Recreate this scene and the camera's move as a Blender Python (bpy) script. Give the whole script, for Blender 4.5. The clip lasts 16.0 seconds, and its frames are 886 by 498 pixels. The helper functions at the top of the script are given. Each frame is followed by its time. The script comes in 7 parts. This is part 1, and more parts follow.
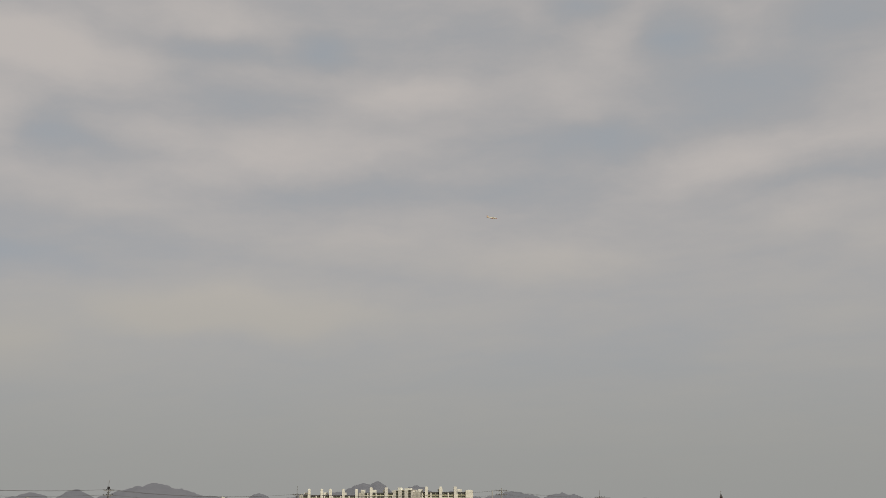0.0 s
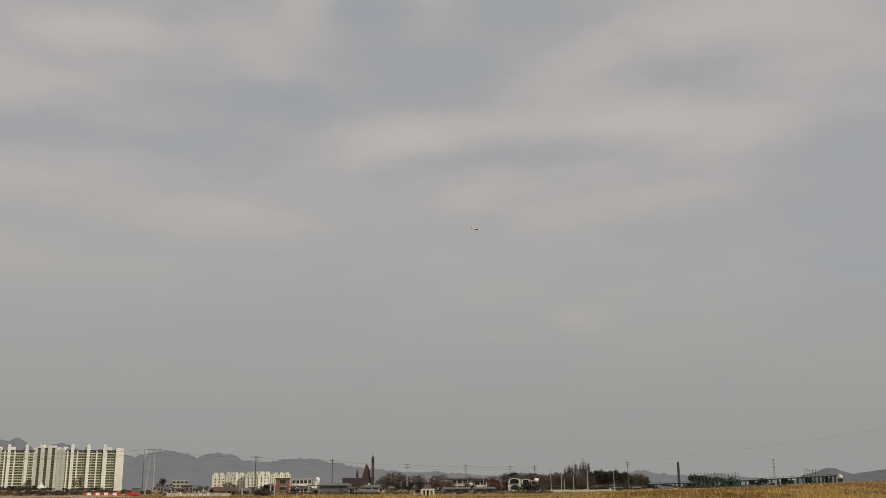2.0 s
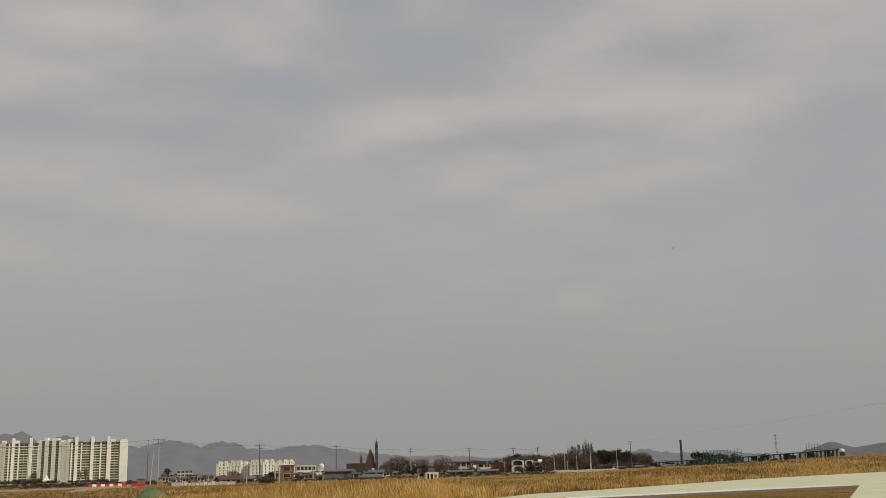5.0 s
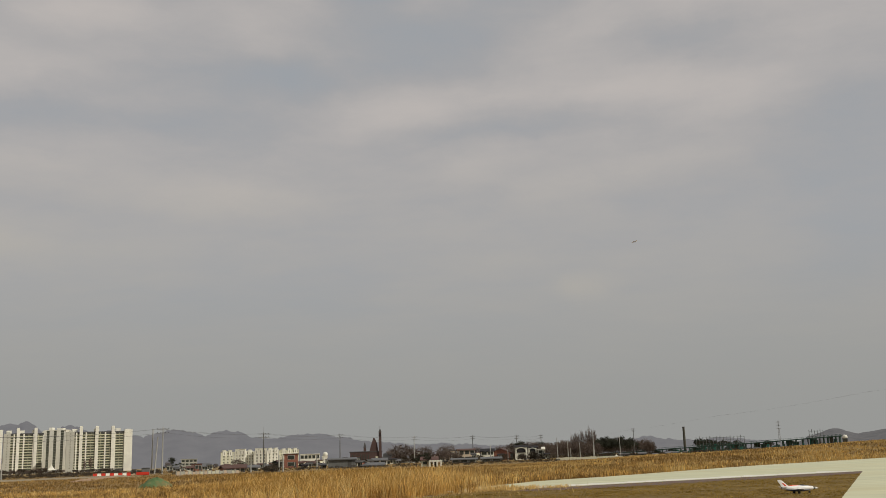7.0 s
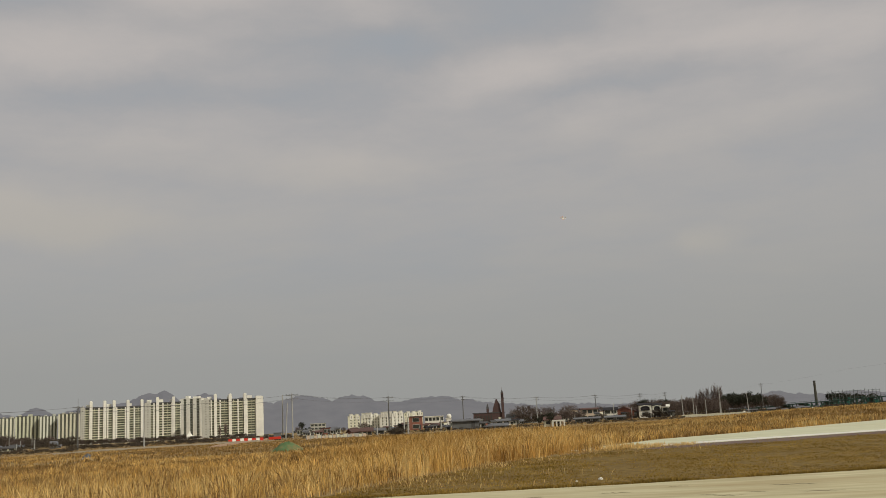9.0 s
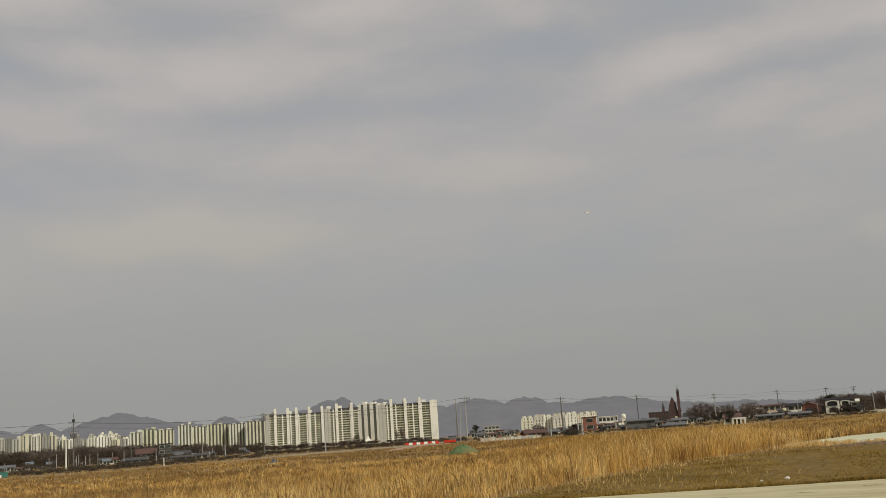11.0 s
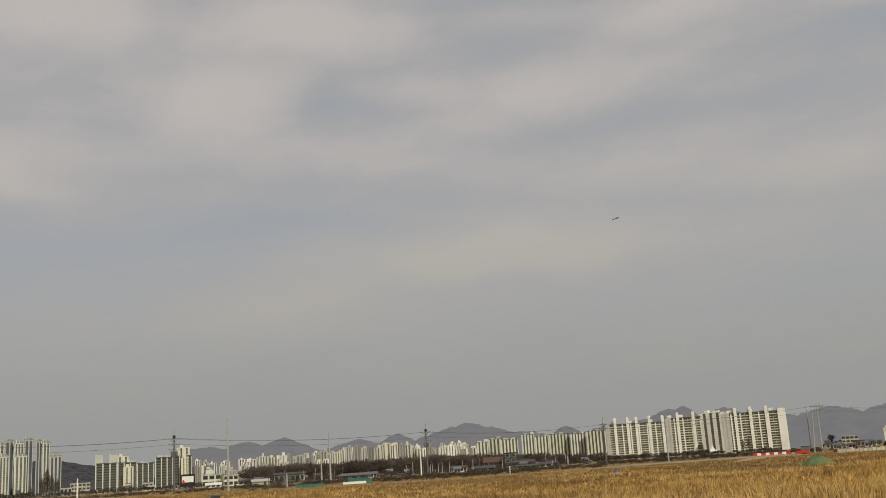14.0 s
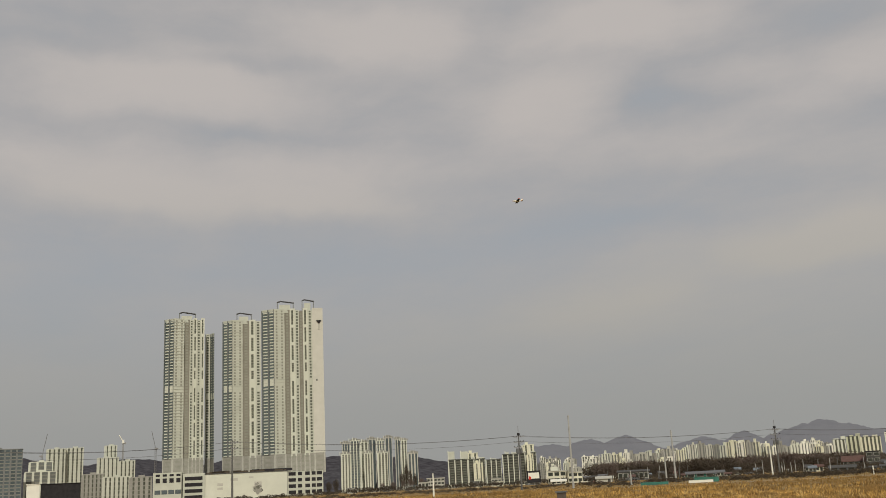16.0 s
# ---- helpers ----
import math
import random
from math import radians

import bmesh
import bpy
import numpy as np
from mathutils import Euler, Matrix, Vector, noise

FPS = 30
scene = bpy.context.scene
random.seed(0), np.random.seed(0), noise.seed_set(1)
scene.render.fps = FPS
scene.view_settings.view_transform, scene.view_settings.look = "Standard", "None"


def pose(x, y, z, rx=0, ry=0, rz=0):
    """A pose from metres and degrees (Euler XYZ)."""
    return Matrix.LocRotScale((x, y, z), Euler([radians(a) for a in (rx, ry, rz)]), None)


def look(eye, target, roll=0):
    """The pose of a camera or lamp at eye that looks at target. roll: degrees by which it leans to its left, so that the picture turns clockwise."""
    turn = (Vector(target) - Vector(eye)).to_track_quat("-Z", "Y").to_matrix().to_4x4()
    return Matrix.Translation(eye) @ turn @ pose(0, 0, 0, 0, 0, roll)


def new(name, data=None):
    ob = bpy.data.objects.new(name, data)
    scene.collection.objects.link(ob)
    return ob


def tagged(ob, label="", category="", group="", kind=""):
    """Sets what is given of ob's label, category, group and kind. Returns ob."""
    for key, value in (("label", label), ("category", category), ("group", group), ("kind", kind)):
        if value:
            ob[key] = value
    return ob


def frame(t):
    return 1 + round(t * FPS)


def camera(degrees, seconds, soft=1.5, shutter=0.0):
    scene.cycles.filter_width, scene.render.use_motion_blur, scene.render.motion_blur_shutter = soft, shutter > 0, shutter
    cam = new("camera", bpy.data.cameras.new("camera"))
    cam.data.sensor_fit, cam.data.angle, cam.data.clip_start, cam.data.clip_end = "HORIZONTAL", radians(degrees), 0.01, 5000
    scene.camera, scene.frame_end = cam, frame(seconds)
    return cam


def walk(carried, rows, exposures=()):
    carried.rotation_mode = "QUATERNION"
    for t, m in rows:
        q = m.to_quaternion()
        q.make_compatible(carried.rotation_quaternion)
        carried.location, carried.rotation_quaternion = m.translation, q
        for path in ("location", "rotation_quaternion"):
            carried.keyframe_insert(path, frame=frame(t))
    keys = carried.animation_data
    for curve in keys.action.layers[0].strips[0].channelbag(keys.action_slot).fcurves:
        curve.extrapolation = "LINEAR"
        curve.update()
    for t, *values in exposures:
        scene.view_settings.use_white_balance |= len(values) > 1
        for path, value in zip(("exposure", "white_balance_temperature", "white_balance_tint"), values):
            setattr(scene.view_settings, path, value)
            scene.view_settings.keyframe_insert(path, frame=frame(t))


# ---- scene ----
EYE = Vector((0.0, 0.0, 1.7))
cam = camera(48.27, 16.0, soft=0.75)


def bearing(az, el=0.0):
    """Unit way to the bearing az (degrees, left of the y axis) and the height el over the horizon."""
    a, e = radians(az), radians(el)
    return Vector((-math.sin(a) * math.cos(e), math.cos(a) * math.cos(e), math.sin(e)))


# seconds, heading, tilt, lean of the hand-held camera
PATH = [
    (0.0, 19.12, 15.83, -0.31),
    (0.5, 12.09, 15.83, 0.28),
    (1.0, 6.09, 15.03, 1.49),
    (1.5, 2.10, 14.25, 0.38),
    (2.0, -0.09, 13.55, -0.26),
    (2.5, -1.21, 13.01, -0.70),
    (3.0, -0.87, 12.55, -0.97),
    (3.5, -0.10, 12.26, -0.09),
    (4.0, 0.25, 12.13, -0.79),
    (4.5, 0.15, 12.25, -2.06),
    (4.7, -0.11, 12.64, -1.68),
    (6.8, -0.30, 12.08, -1.59),
    (7.0, -0.00, 11.96, -1.88),
    (7.5, 1.58, 11.52, -2.54),
    (8.0, 1.43, 11.06, -3.35),
    (8.5, 3.85, 10.58, -2.91),
    (9.0, 6.87, 10.05, -2.98),
    (9.5, 9.98, 9.99, -3.52),
    (9.7, 11.38, 10.17, -3.76),
    (11.8, 17.15, 10.82, -3.85),
    (12.0, 17.35, 10.95, -3.80),
    (12.5, 22.59, 11.14, -3.27),
    (13.0, 26.83, 11.63, -4.81),
    (13.5, 31.50, 12.18, -4.83),
    (14.0, 35.76, 12.54, -3.60),
    (14.5, 40.72, 12.79, -2.49),
    (15.0, 43.98, 13.11, -1.93),
    (15.5, 48.18, 13.26, -3.00),
    (16.0, 55.13, 13.47, -2.88),
]
walk(cam, [(t, look(EYE, EYE + 100 * bearing(az, el), roll)) for t, az, el, roll in PATH])

# ---- light ----
SUN_AZ, SUN_EL = -118.0, 36.0
sun = new("sun", bpy.data.lights.new("sun", "SUN"))
sun.data.energy, sun.data.angle, sun.data.color = 2.6, radians(0.8), (1.0, 0.93, 0.80)
sun.matrix_world = look(bearing(SUN_AZ, SUN_EL) * 50, (0, 0, 0))

world = bpy.data.worlds.new("hazy_sky")
scene.world = world
world.use_nodes = True
wn, wl = world.node_tree.nodes, world.node_tree.links
wn.clear()


def wmath(op, a, b=None, clamp=False):
    n = wn.new("ShaderNodeMath")
    n.operation, n.use_clamp = op, clamp
    for i, s in enumerate((a, b)):
        if s is None:
            continue
        if isinstance(s, (int, float)):
            n.inputs[i].default_value = s
        else:
            wl.new(s, n.inputs[i])
    return n.outputs[0]


def wmix(fac, a, b):
    n = wn.new("ShaderNodeMix")
    n.data_type = "RGBA"
    for s, k in ((fac, 0), (a, 6), (b, 7)):
        if isinstance(s, (tuple, float, int)):
            n.inputs[k].default_value = (*s, 1) if isinstance(s, tuple) else s
        else:
            wl.new(s, n.inputs[k])
    return n.outputs[2]


def wrange(v, a, b, c=0.0, d=1.0):
    n = wn.new("ShaderNodeMapRange")
    n.interpolation_type = "SMOOTHSTEP"
    wl.new(v, n.inputs[0])
    for i, x in enumerate((a, b, c, d)):
        n.inputs[1 + i].default_value = x
    return n.outputs[0]


coord = wn.new("ShaderNodeTexCoord")
split = wn.new("ShaderNodeSeparateXYZ")
wl.new(coord.outputs["Generated"], split.inputs[0])
up = wmath("MAXIMUM", split.outputs[2], 0.0)
den = wmath("ADD", up, 0.16)
deck = wn.new("ShaderNodeCombineXYZ")
wl.new(wmath("DIVIDE", split.outputs[0], den), deck.inputs[0])
wl.new(wmath("DIVIDE", split.outputs[1], den), deck.inputs[1])


def wnoise(scale, detail, rough, stretch, turn, shift):
    m = wn.new("ShaderNodeMapping")
    m.inputs["Scale"].default_value = stretch
    m.inputs["Rotation"].default_value = (0, 0, radians(turn))
    m.inputs["Location"].default_value = shift
    n = wn.new("ShaderNodeTexNoise")
    n.inputs["Scale"].default_value, n.inputs["Detail"].default_value, n.inputs["Roughness"].default_value = scale, detail, rough
    wl.new(deck.outputs[0], m.inputs[0])
    wl.new(m.outputs[0], n.inputs["Vector"])
    return n.outputs[0]


sky = wn.new("ShaderNodeTexSky")
sky.sky_type, sky.sun_disc = "NISHITA", False
sky.sun_elevation, sky.sun_rotation = radians(SUN_EL), radians(-SUN_AZ)
sky.air_density, sky.dust_density, sky.ozone_density = 1.0, 3.0, 1.0
blue = wn.new("ShaderNodeVectorMath")
blue.operation = "SCALE"
wl.new(sky.outputs[0], blue.inputs[0])
blue.inputs["Scale"].default_value = 0.07
veil = wmix(0.88, blue.outputs[0], (0.399, 0.390, 0.387))
grain = wmath("ADD", wnoise(1.3, 5.0, 0.55, (1, 1.6, 1), 20, (3.1, 0.4, 0)), wmath("MULTIPLY", wnoise(4.5, 5.0, 0.6, (1, 1.4, 1), 15, (0, 2, 0)), 0.5))

# bearing (degrees, left of the y axis) and height of each way, pushed about a little so that the clouds have ragged edges
ragged = wn.new("ShaderNodeTexNoise")
ragged.inputs["Scale"].default_value, ragged.inputs["Detail"].default_value = 8.0, 9.0
wl.new(coord.outputs["Generated"], ragged.inputs["Vector"])
rag = wn.new("ShaderNodeSeparateColor")
wl.new(ragged.outputs["Color"], rag.inputs[0])
azim = wmath("MULTIPLY", wmath("ARCTAN2", wmath("MULTIPLY", split.outputs[0], -1.0), split.outputs[1]), 180 / math.pi)
elev = wmath("MULTIPLY", wmath("ARCSINE", split.outputs[2]), 180 / math.pi)
place = wn.new("ShaderNodeCombineXYZ")
wl.new(wmath("ADD", azim, wmath("MULTIPLY", wmath("SUBTRACT", rag.outputs[0], 0.5), 5.0)), place.inputs[0])
wl.new(wmath("ADD", elev, wmath("MULTIPLY", wmath("SUBTRACT", rag.outputs[1], 0.5), 3.0)), place.inputs[1])
fluff = wn.new("ShaderNodeTexNoise")
fluff.inputs["Scale"].default_value, fluff.inputs["Detail"].default_value, fluff.inputs["Roughness"].default_value = 1.0, 7.0, 0.62
flat = wn.new("ShaderNodeMapping")
flat.inputs["Scale"].default_value = (0.10, 0.30, 1.0)
flat.inputs["Rotation"].default_value = (0, 0, radians(-3))
wl.new(place.outputs[0], flat.inputs[0])
wl.new(flat.outputs[0], fluff.inputs["Vector"])
tuft_much = wmath("MULTIPLY", wmath("SUBTRACT", fluff.outputs[0], 0.5), wrange(elev, 6.0, 20.0, 0.5, 1.4))
amount = [wmath("ADD", wmath("MULTIPLY", wmath("SUBTRACT", grain, 0.735), 1.0), tuft_much)]


def puff(az, el, wide, high, tilt, much):
    """A soft bank of cloud (much > 0) or a bluer gap (much < 0) at a bearing and height, in degrees."""
    m = wn.new("ShaderNodeMapping")
    m.vector_type = "TEXTURE"
    m.inputs["Location"].default_value = (az, el, 0)
    m.inputs["Rotation"].default_value = (0, 0, radians(-tilt))
    m.inputs["Scale"].default_value = (wide, high, 1)
    g = wn.new("ShaderNodeTexGradient")
    g.gradient_type = "SPHERICAL"
    wl.new(place.outputs[0], m.inputs[0])
    wl.new(m.outputs[0], g.inputs[0])
    amount[0] = wmath("ADD", amount[0], wrange(g.outputs[1], 0.0, 1.0, 0.0, much))


puff(2.1, 20.1, 7.9, 2.0, 0, 0.80)
puff(-11.0, 20.5, 14.1, 2.0, -3, 0.70)
puff(-6.7, 23.5, 6.3, 2.0, 0, 0.40)
puff(-16.3, 25.5, 14.0, 2.9, 0, 0.60)
puff(-23.4, 23.3, 7.5, 2.9, 0, 0.50)
puff(-10.0, 15.1, 10.1, 1.6, 7, 0.55)
puff(-2.7, 16.8, 7.2, 1.7, 0, 0.40)
puff(-20.0, 19.8, 7.9, 2.3, 9, 0.40)
puff(-8.0, 9.3, 2.4, 1.1, 0, 0.75)
puff(-3.3, 10.9, 4.7, 1.1, 0, 0.25)
puff(4.6, 27.0, 4.5, 2.0, 0, -1.00)
puff(-0.4, 24.3, 10.1, 2.9, 0, -0.60)
puff(-5.4, 26.7, 7.7, 1.7, 0, -0.50)
puff(-12.8, 23.1, 7.5, 1.4, 0, -0.35)
puff(-23.3, 16.7, 6.0, 10.3, 0, -0.50)
puff(-4.1, 18.4, 13.3, 1.0, 0, -0.30)
puff(-22.7, 10.6, 7.0, 4.6, 0, -0.30)
puff(2.8, 22.5, 5.0, 1.1, 0, -0.30)
puff(34.5, 28.5, 9.1, 2.0, 0, 0.80)
puff(43.0, 25.3, 9.5, 3.4, 0, 0.60)
puff(20.3, 24.6, 6.9, 2.0, 0, 0.90)
puff(12.1, 24.6, 5.0, 2.9, 0, 0.80)
puff(26.9, 21.4, 13.6, 2.2, 7, 0.70)
puff(8.0, 26.8, 3.9, 2.9, 0, 0.60)
puff(13.2, 15.1, 9.5, 2.3, 0, 0.70)
puff(24.0, 16.2, 9.0, 2.3, 0, 0.35)
puff(25.3, 12.1, 15.3, 2.3, 0, 0.45)
puff(31.1, 11.7, 11.7, 2.0, 0, 0.60)
puff(26.0, 26.9, 2.9, 1.7, 0, -0.90)
puff(32.7, 26.5, 9.0, 1.1, 0, -0.50)
puff(10.1, 29.2, 3.9, 1.4, 0, -0.80)
puff(9.8, 21.6, 8.0, 1.6, 0, -0.50)
puff(19.2, 19.0, 15.8, 1.4, 0, -0.45)
puff(16.7, 28.1, 3.9, 1.7, 0, -0.30)
puff(30.8, 23.6, 6.3, 1.4, 0, -0.30)
puff(13.7, 9.3, 14.5, 3.4, 0, -0.30)
puff(42.9, 25.1, 10.1, 2.3, -4, 0.50)
puff(48.3, 21.7, 8.6, 3.4, -4, 0.60)
puff(37.4, 21.6, 5.6, 1.7, -4, 0.40)
puff(41.5, 18.0, 7.8, 1.4, -4, 0.40)
puff(49.2, 16.5, 7.2, 3.4, -4, 0.30)
puff(34.3, 12.2, 15.3, 2.6, 0, 0.60)
puff(44.2, 9.4, 12.8, 2.3, 0, 0.40)
puff(41.4, 20.4, 7.3, 1.4, -4, -0.35)
puff(45.7, 14.7, 11.9, 1.7, -4, -0.60)
puff(37.7, 15.9, 11.9, 1.7, -4, -0.30)
puff(33.5, 24.3, 5.0, 2.3, -4, -0.30)
puff(71.5, 22.8, 13.7, 3.2, -2, 1.17)
puff(58.9, 25.6, 11.4, 2.9, -2, 1.04)
puff(73.3, 17.8, 16.9, 2.9, -2, 1.04)
puff(61.2, 18.3, 8.5, 3.4, -2, 0.91)
puff(49.6, 21.3, 8.0, 3.4, -2, 0.50)
puff(44.0, 25.8, 9.6, 2.3, -2, 0.40)
puff(46.5, 9.7, 13.4, 2.9, 5, 0.40)
puff(66.2, 16.7, 15.0, 1.4, -2, 0.52)
puff(76.7, 24.6, 6.9, 1.0, -2, -0.40)
puff(67.2, 24.2, 10.1, 0.8, 2, -0.40)
puff(66.9, 20.4, 12.2, 0.8, -2, -0.30)
puff(52.3, 23.4, 3.1, 3.4, -2, -0.40)
puff(42.5, 20.6, 4.9, 2.3, -2, -0.45)
puff(62.6, 12.8, 23.5, 4.0, -2, -0.50)
puff(77.3, 11.2, 8.2, 6.3, -2, -0.35)
puff(51.0, 16.9, 9.0, 2.3, -2, -0.40)
puff(47.9, 13.7, 10.6, 1.7, -2, -0.40)
puff(71.0, 8.1, 14.5, 3.4, -2, -0.20)
bright = wrange(amount[0], -0.55, 1.2)
warmth = wrange(elev, 11.0, 20.0)
pale = wmix(warmth, (0.440, 0.417, 0.383), (0.493, 0.460, 0.440))
gap = wrange(amount[0], 0.15, -1.5)
sheet = wmix(gap, wmix(bright, veil, pale), wmix(0.88, blue.outputs[0], (0.338, 0.370, 0.402)))
low = wrange(split.outputs[2], 0.0, 0.24)
air = wmix(low, (0.312, 0.315, 0.303), sheet)
back = wn.new("ShaderNodeBackground")
wl.new(air, back.inputs[0])
back.inputs[1].default_value = 1.0
wl.new(back.outputs[0], wn.new("ShaderNodeOutputWorld").inputs[0])


# ---- materials ----
def surface(name, dark, light, scale=4.0, rough=0.85, bump=0.0, fine=0.0, metal=0.0, spec=0.3, vary=0.0, stretch=(1, 1, 1), wear=None, wear_scale=0.4):
    """A grained material: noise between two colours at two scales, with an optional third colour in large patches."""
    m = bpy.data.materials.new(name)
    m.use_nodes = True
    nt = m.node_tree
    b = nt.nodes["Principled BSDF"]
    b.inputs["Roughness"].default_value, b.inputs["Metallic"].default_value = rough, metal
    b.inputs["Specular IOR Level"].default_value = spec
    tc = nt.nodes.new("ShaderNodeTexCoord")
    mp = nt.nodes.new("ShaderNodeMapping")
    mp.inputs["Scale"].default_value = stretch
    nt.links.new(tc.outputs["Object"], mp.inputs[0])

    def noise_node(s, d):
        n = nt.nodes.new("ShaderNodeTexNoise")
        n.inputs["Scale"].default_value, n.inputs["Detail"].default_value, n.inputs["Roughness"].default_value = s, d, 0.6
        nt.links.new(mp.outputs[0], n.inputs["Vector"])
        return n.outputs[0]

    def mix(fac, a, c):
        n = nt.nodes.new("ShaderNodeMix")
        n.data_type = "RGBA"
        for s, k in ((fac, 0), (a, 6), (c, 7)):
            if isinstance(s, (tuple, float, int)):
                n.inputs[k].default_value = (*s, 1) if isinstance(s, tuple) else s
            else:
                nt.links.new(s, n.inputs[k])
        return n.outputs[2]

    def spread(v, lo, hi):
        n = nt.nodes.new("ShaderNodeMapRange")
        nt.links.new(v, n.inputs[0])
        n.inputs[1].default_value, n.inputs[2].default_value = lo, hi
        return n.outputs[0]

    grain = noise_node(scale, 6)
    col = mix(spread(grain, 0.3, 0.7), dark, light)
    if wear:
        col = mix(spread(noise_node(wear_scale, 3), 0.48, 0.7), col, wear)
    if vary:
        oi = nt.nodes.new("ShaderNodeObjectInfo")
        geo = nt.nodes.new("ShaderNodeNewGeometry")
        add = nt.nodes.new("ShaderNodeMath")
        add.operation = "ADD"
        nt.links.new(oi.outputs["Random"], add.inputs[0])
        nt.links.new(geo.outputs["Random Per Island"], add.inputs[1])
        hsv = nt.nodes.new("ShaderNodeHueSaturation")
        nt.links.new(spread(add.outputs[0], 0.0, 2.0), hsv.inputs["Value"])
        rng = hsv.inputs["Value"].links[0].from_node
        rng.inputs[3].default_value, rng.inputs[4].default_value = 1 - vary, 1 + vary
        nt.links.new(col, hsv.inputs["Color"])
        col = hsv.outputs[0]
    nt.links.new(col, b.inputs["Base Color"])
    if bump:
        bp = nt.nodes.new("ShaderNodeBump")
        bp.inputs["Strength"].default_value, bp.inputs["Distance"].default_value = bump, fine or 0.02
        nt.links.new(grain, bp.inputs["Height"])
        nt.links.new(bp.outputs[0], b.inputs["Normal"])
    return m


M = {}
M["soil"] = surface("dry_grass_ground", (0.19, 0.13, 0.05), (0.33, 0.235, 0.095), 1.4, 0.95, 0.6, 0.06, wear=(0.19, 0.135, 0.058), wear_scale=0.05)
M["turf"] = surface("mown_winter_turf", (0.07, 0.042, 0.009), (0.30, 0.20, 0.045), 3.2, 0.95, 0.8, 0.06, wear=(0.15, 0.095, 0.022), wear_scale=0.22)
M["plain"] = surface("far_fields", (0.10, 0.085, 0.05), (0.17, 0.14, 0.08), 0.02, 0.95)
M["slab"] = surface("pale_green_grey_concrete", (0.49, 0.50, 0.35), (0.64, 0.64, 0.45), 0.45, 0.9, 0.15, 0.01, wear=(0.56, 0.53, 0.33), wear_scale=0.12, stretch=(0.4, 1.2, 1))
M["concrete"] = surface("pale_weathered_concrete", (0.40, 0.355, 0.205), (0.60, 0.555, 0.345), 1.3, 0.9, 0.15, 0.01, wear=(0.38, 0.305, 0.16), wear_scale=0.45, stretch=(0.3, 1.3, 1))
M["white"] = surface("white_paint", (0.69, 0.68, 0.59), (0.79, 0.78, 0.69), 0.3, 0.7, wear=(0.64, 0.63, 0.57), wear_scale=0.06)
M["cream"] = surface("cream_paint", (0.58, 0.57, 0.44), (0.68, 0.67, 0.52), 0.3, 0.75, wear=(0.52, 0.51, 0.40), wear_scale=0.06)
M["greige"] = surface("grey_paint", (0.40, 0.40, 0.35), (0.48, 0.47, 0.41), 0.3, 0.75)
M["dark"] = surface("dark_grey_paint", (0.022, 0.021, 0.023), (0.04, 0.038, 0.04), 0.5, 0.9, spec=0.15)
M["glass"] = surface("window_glass", (0.022, 0.026, 0.02), (0.05, 0.054, 0.044), 0.2, 0.3, spec=0.4, vary=0.5)
# haze of the distance is put into this pale blue-grey base colour
M["hill"] = surface("far_hills_haze_tint", (0.193, 0.200, 0.225), (0.222, 0.228, 0.25), 0.012, 1.0, spec=0.0)
M["wood"] = surface("wooded_brown_hill", (0.042, 0.041, 0.048), (0.098, 0.096, 0.106), 0.09, 1.0, spec=0.0)


def canopy_normal(m, share):
    """Imitates haze over evenly scattering woods: turn the normal most of the way upwards."""
    nt = m.node_tree
    geo = nt.nodes.new("ShaderNodeNewGeometry")
    mx = nt.nodes.new("ShaderNodeMix")
    mx.data_type = "VECTOR"
    mx.inputs[0].default_value = share
    nt.links.new(geo.outputs["Normal"], mx.inputs[4])
    mx.inputs[5].default_value = (0, 0, 1)
    nt.links.new(mx.outputs[1], nt.nodes["Principled BSDF"].inputs["Normal"])


canopy_normal(M["hill"], 0.88)
canopy_normal(M["wood"], 0.6)
# woods lightened in the base colour to stand in for haze
M["wood_haze"] = surface("wooded_hill_haze_tint", (0.13, 0.133, 0.143), (0.185, 0.187, 0.198), 0.05, 1.0, spec=0.0)
canopy_normal(M["wood_haze"], 0.75)


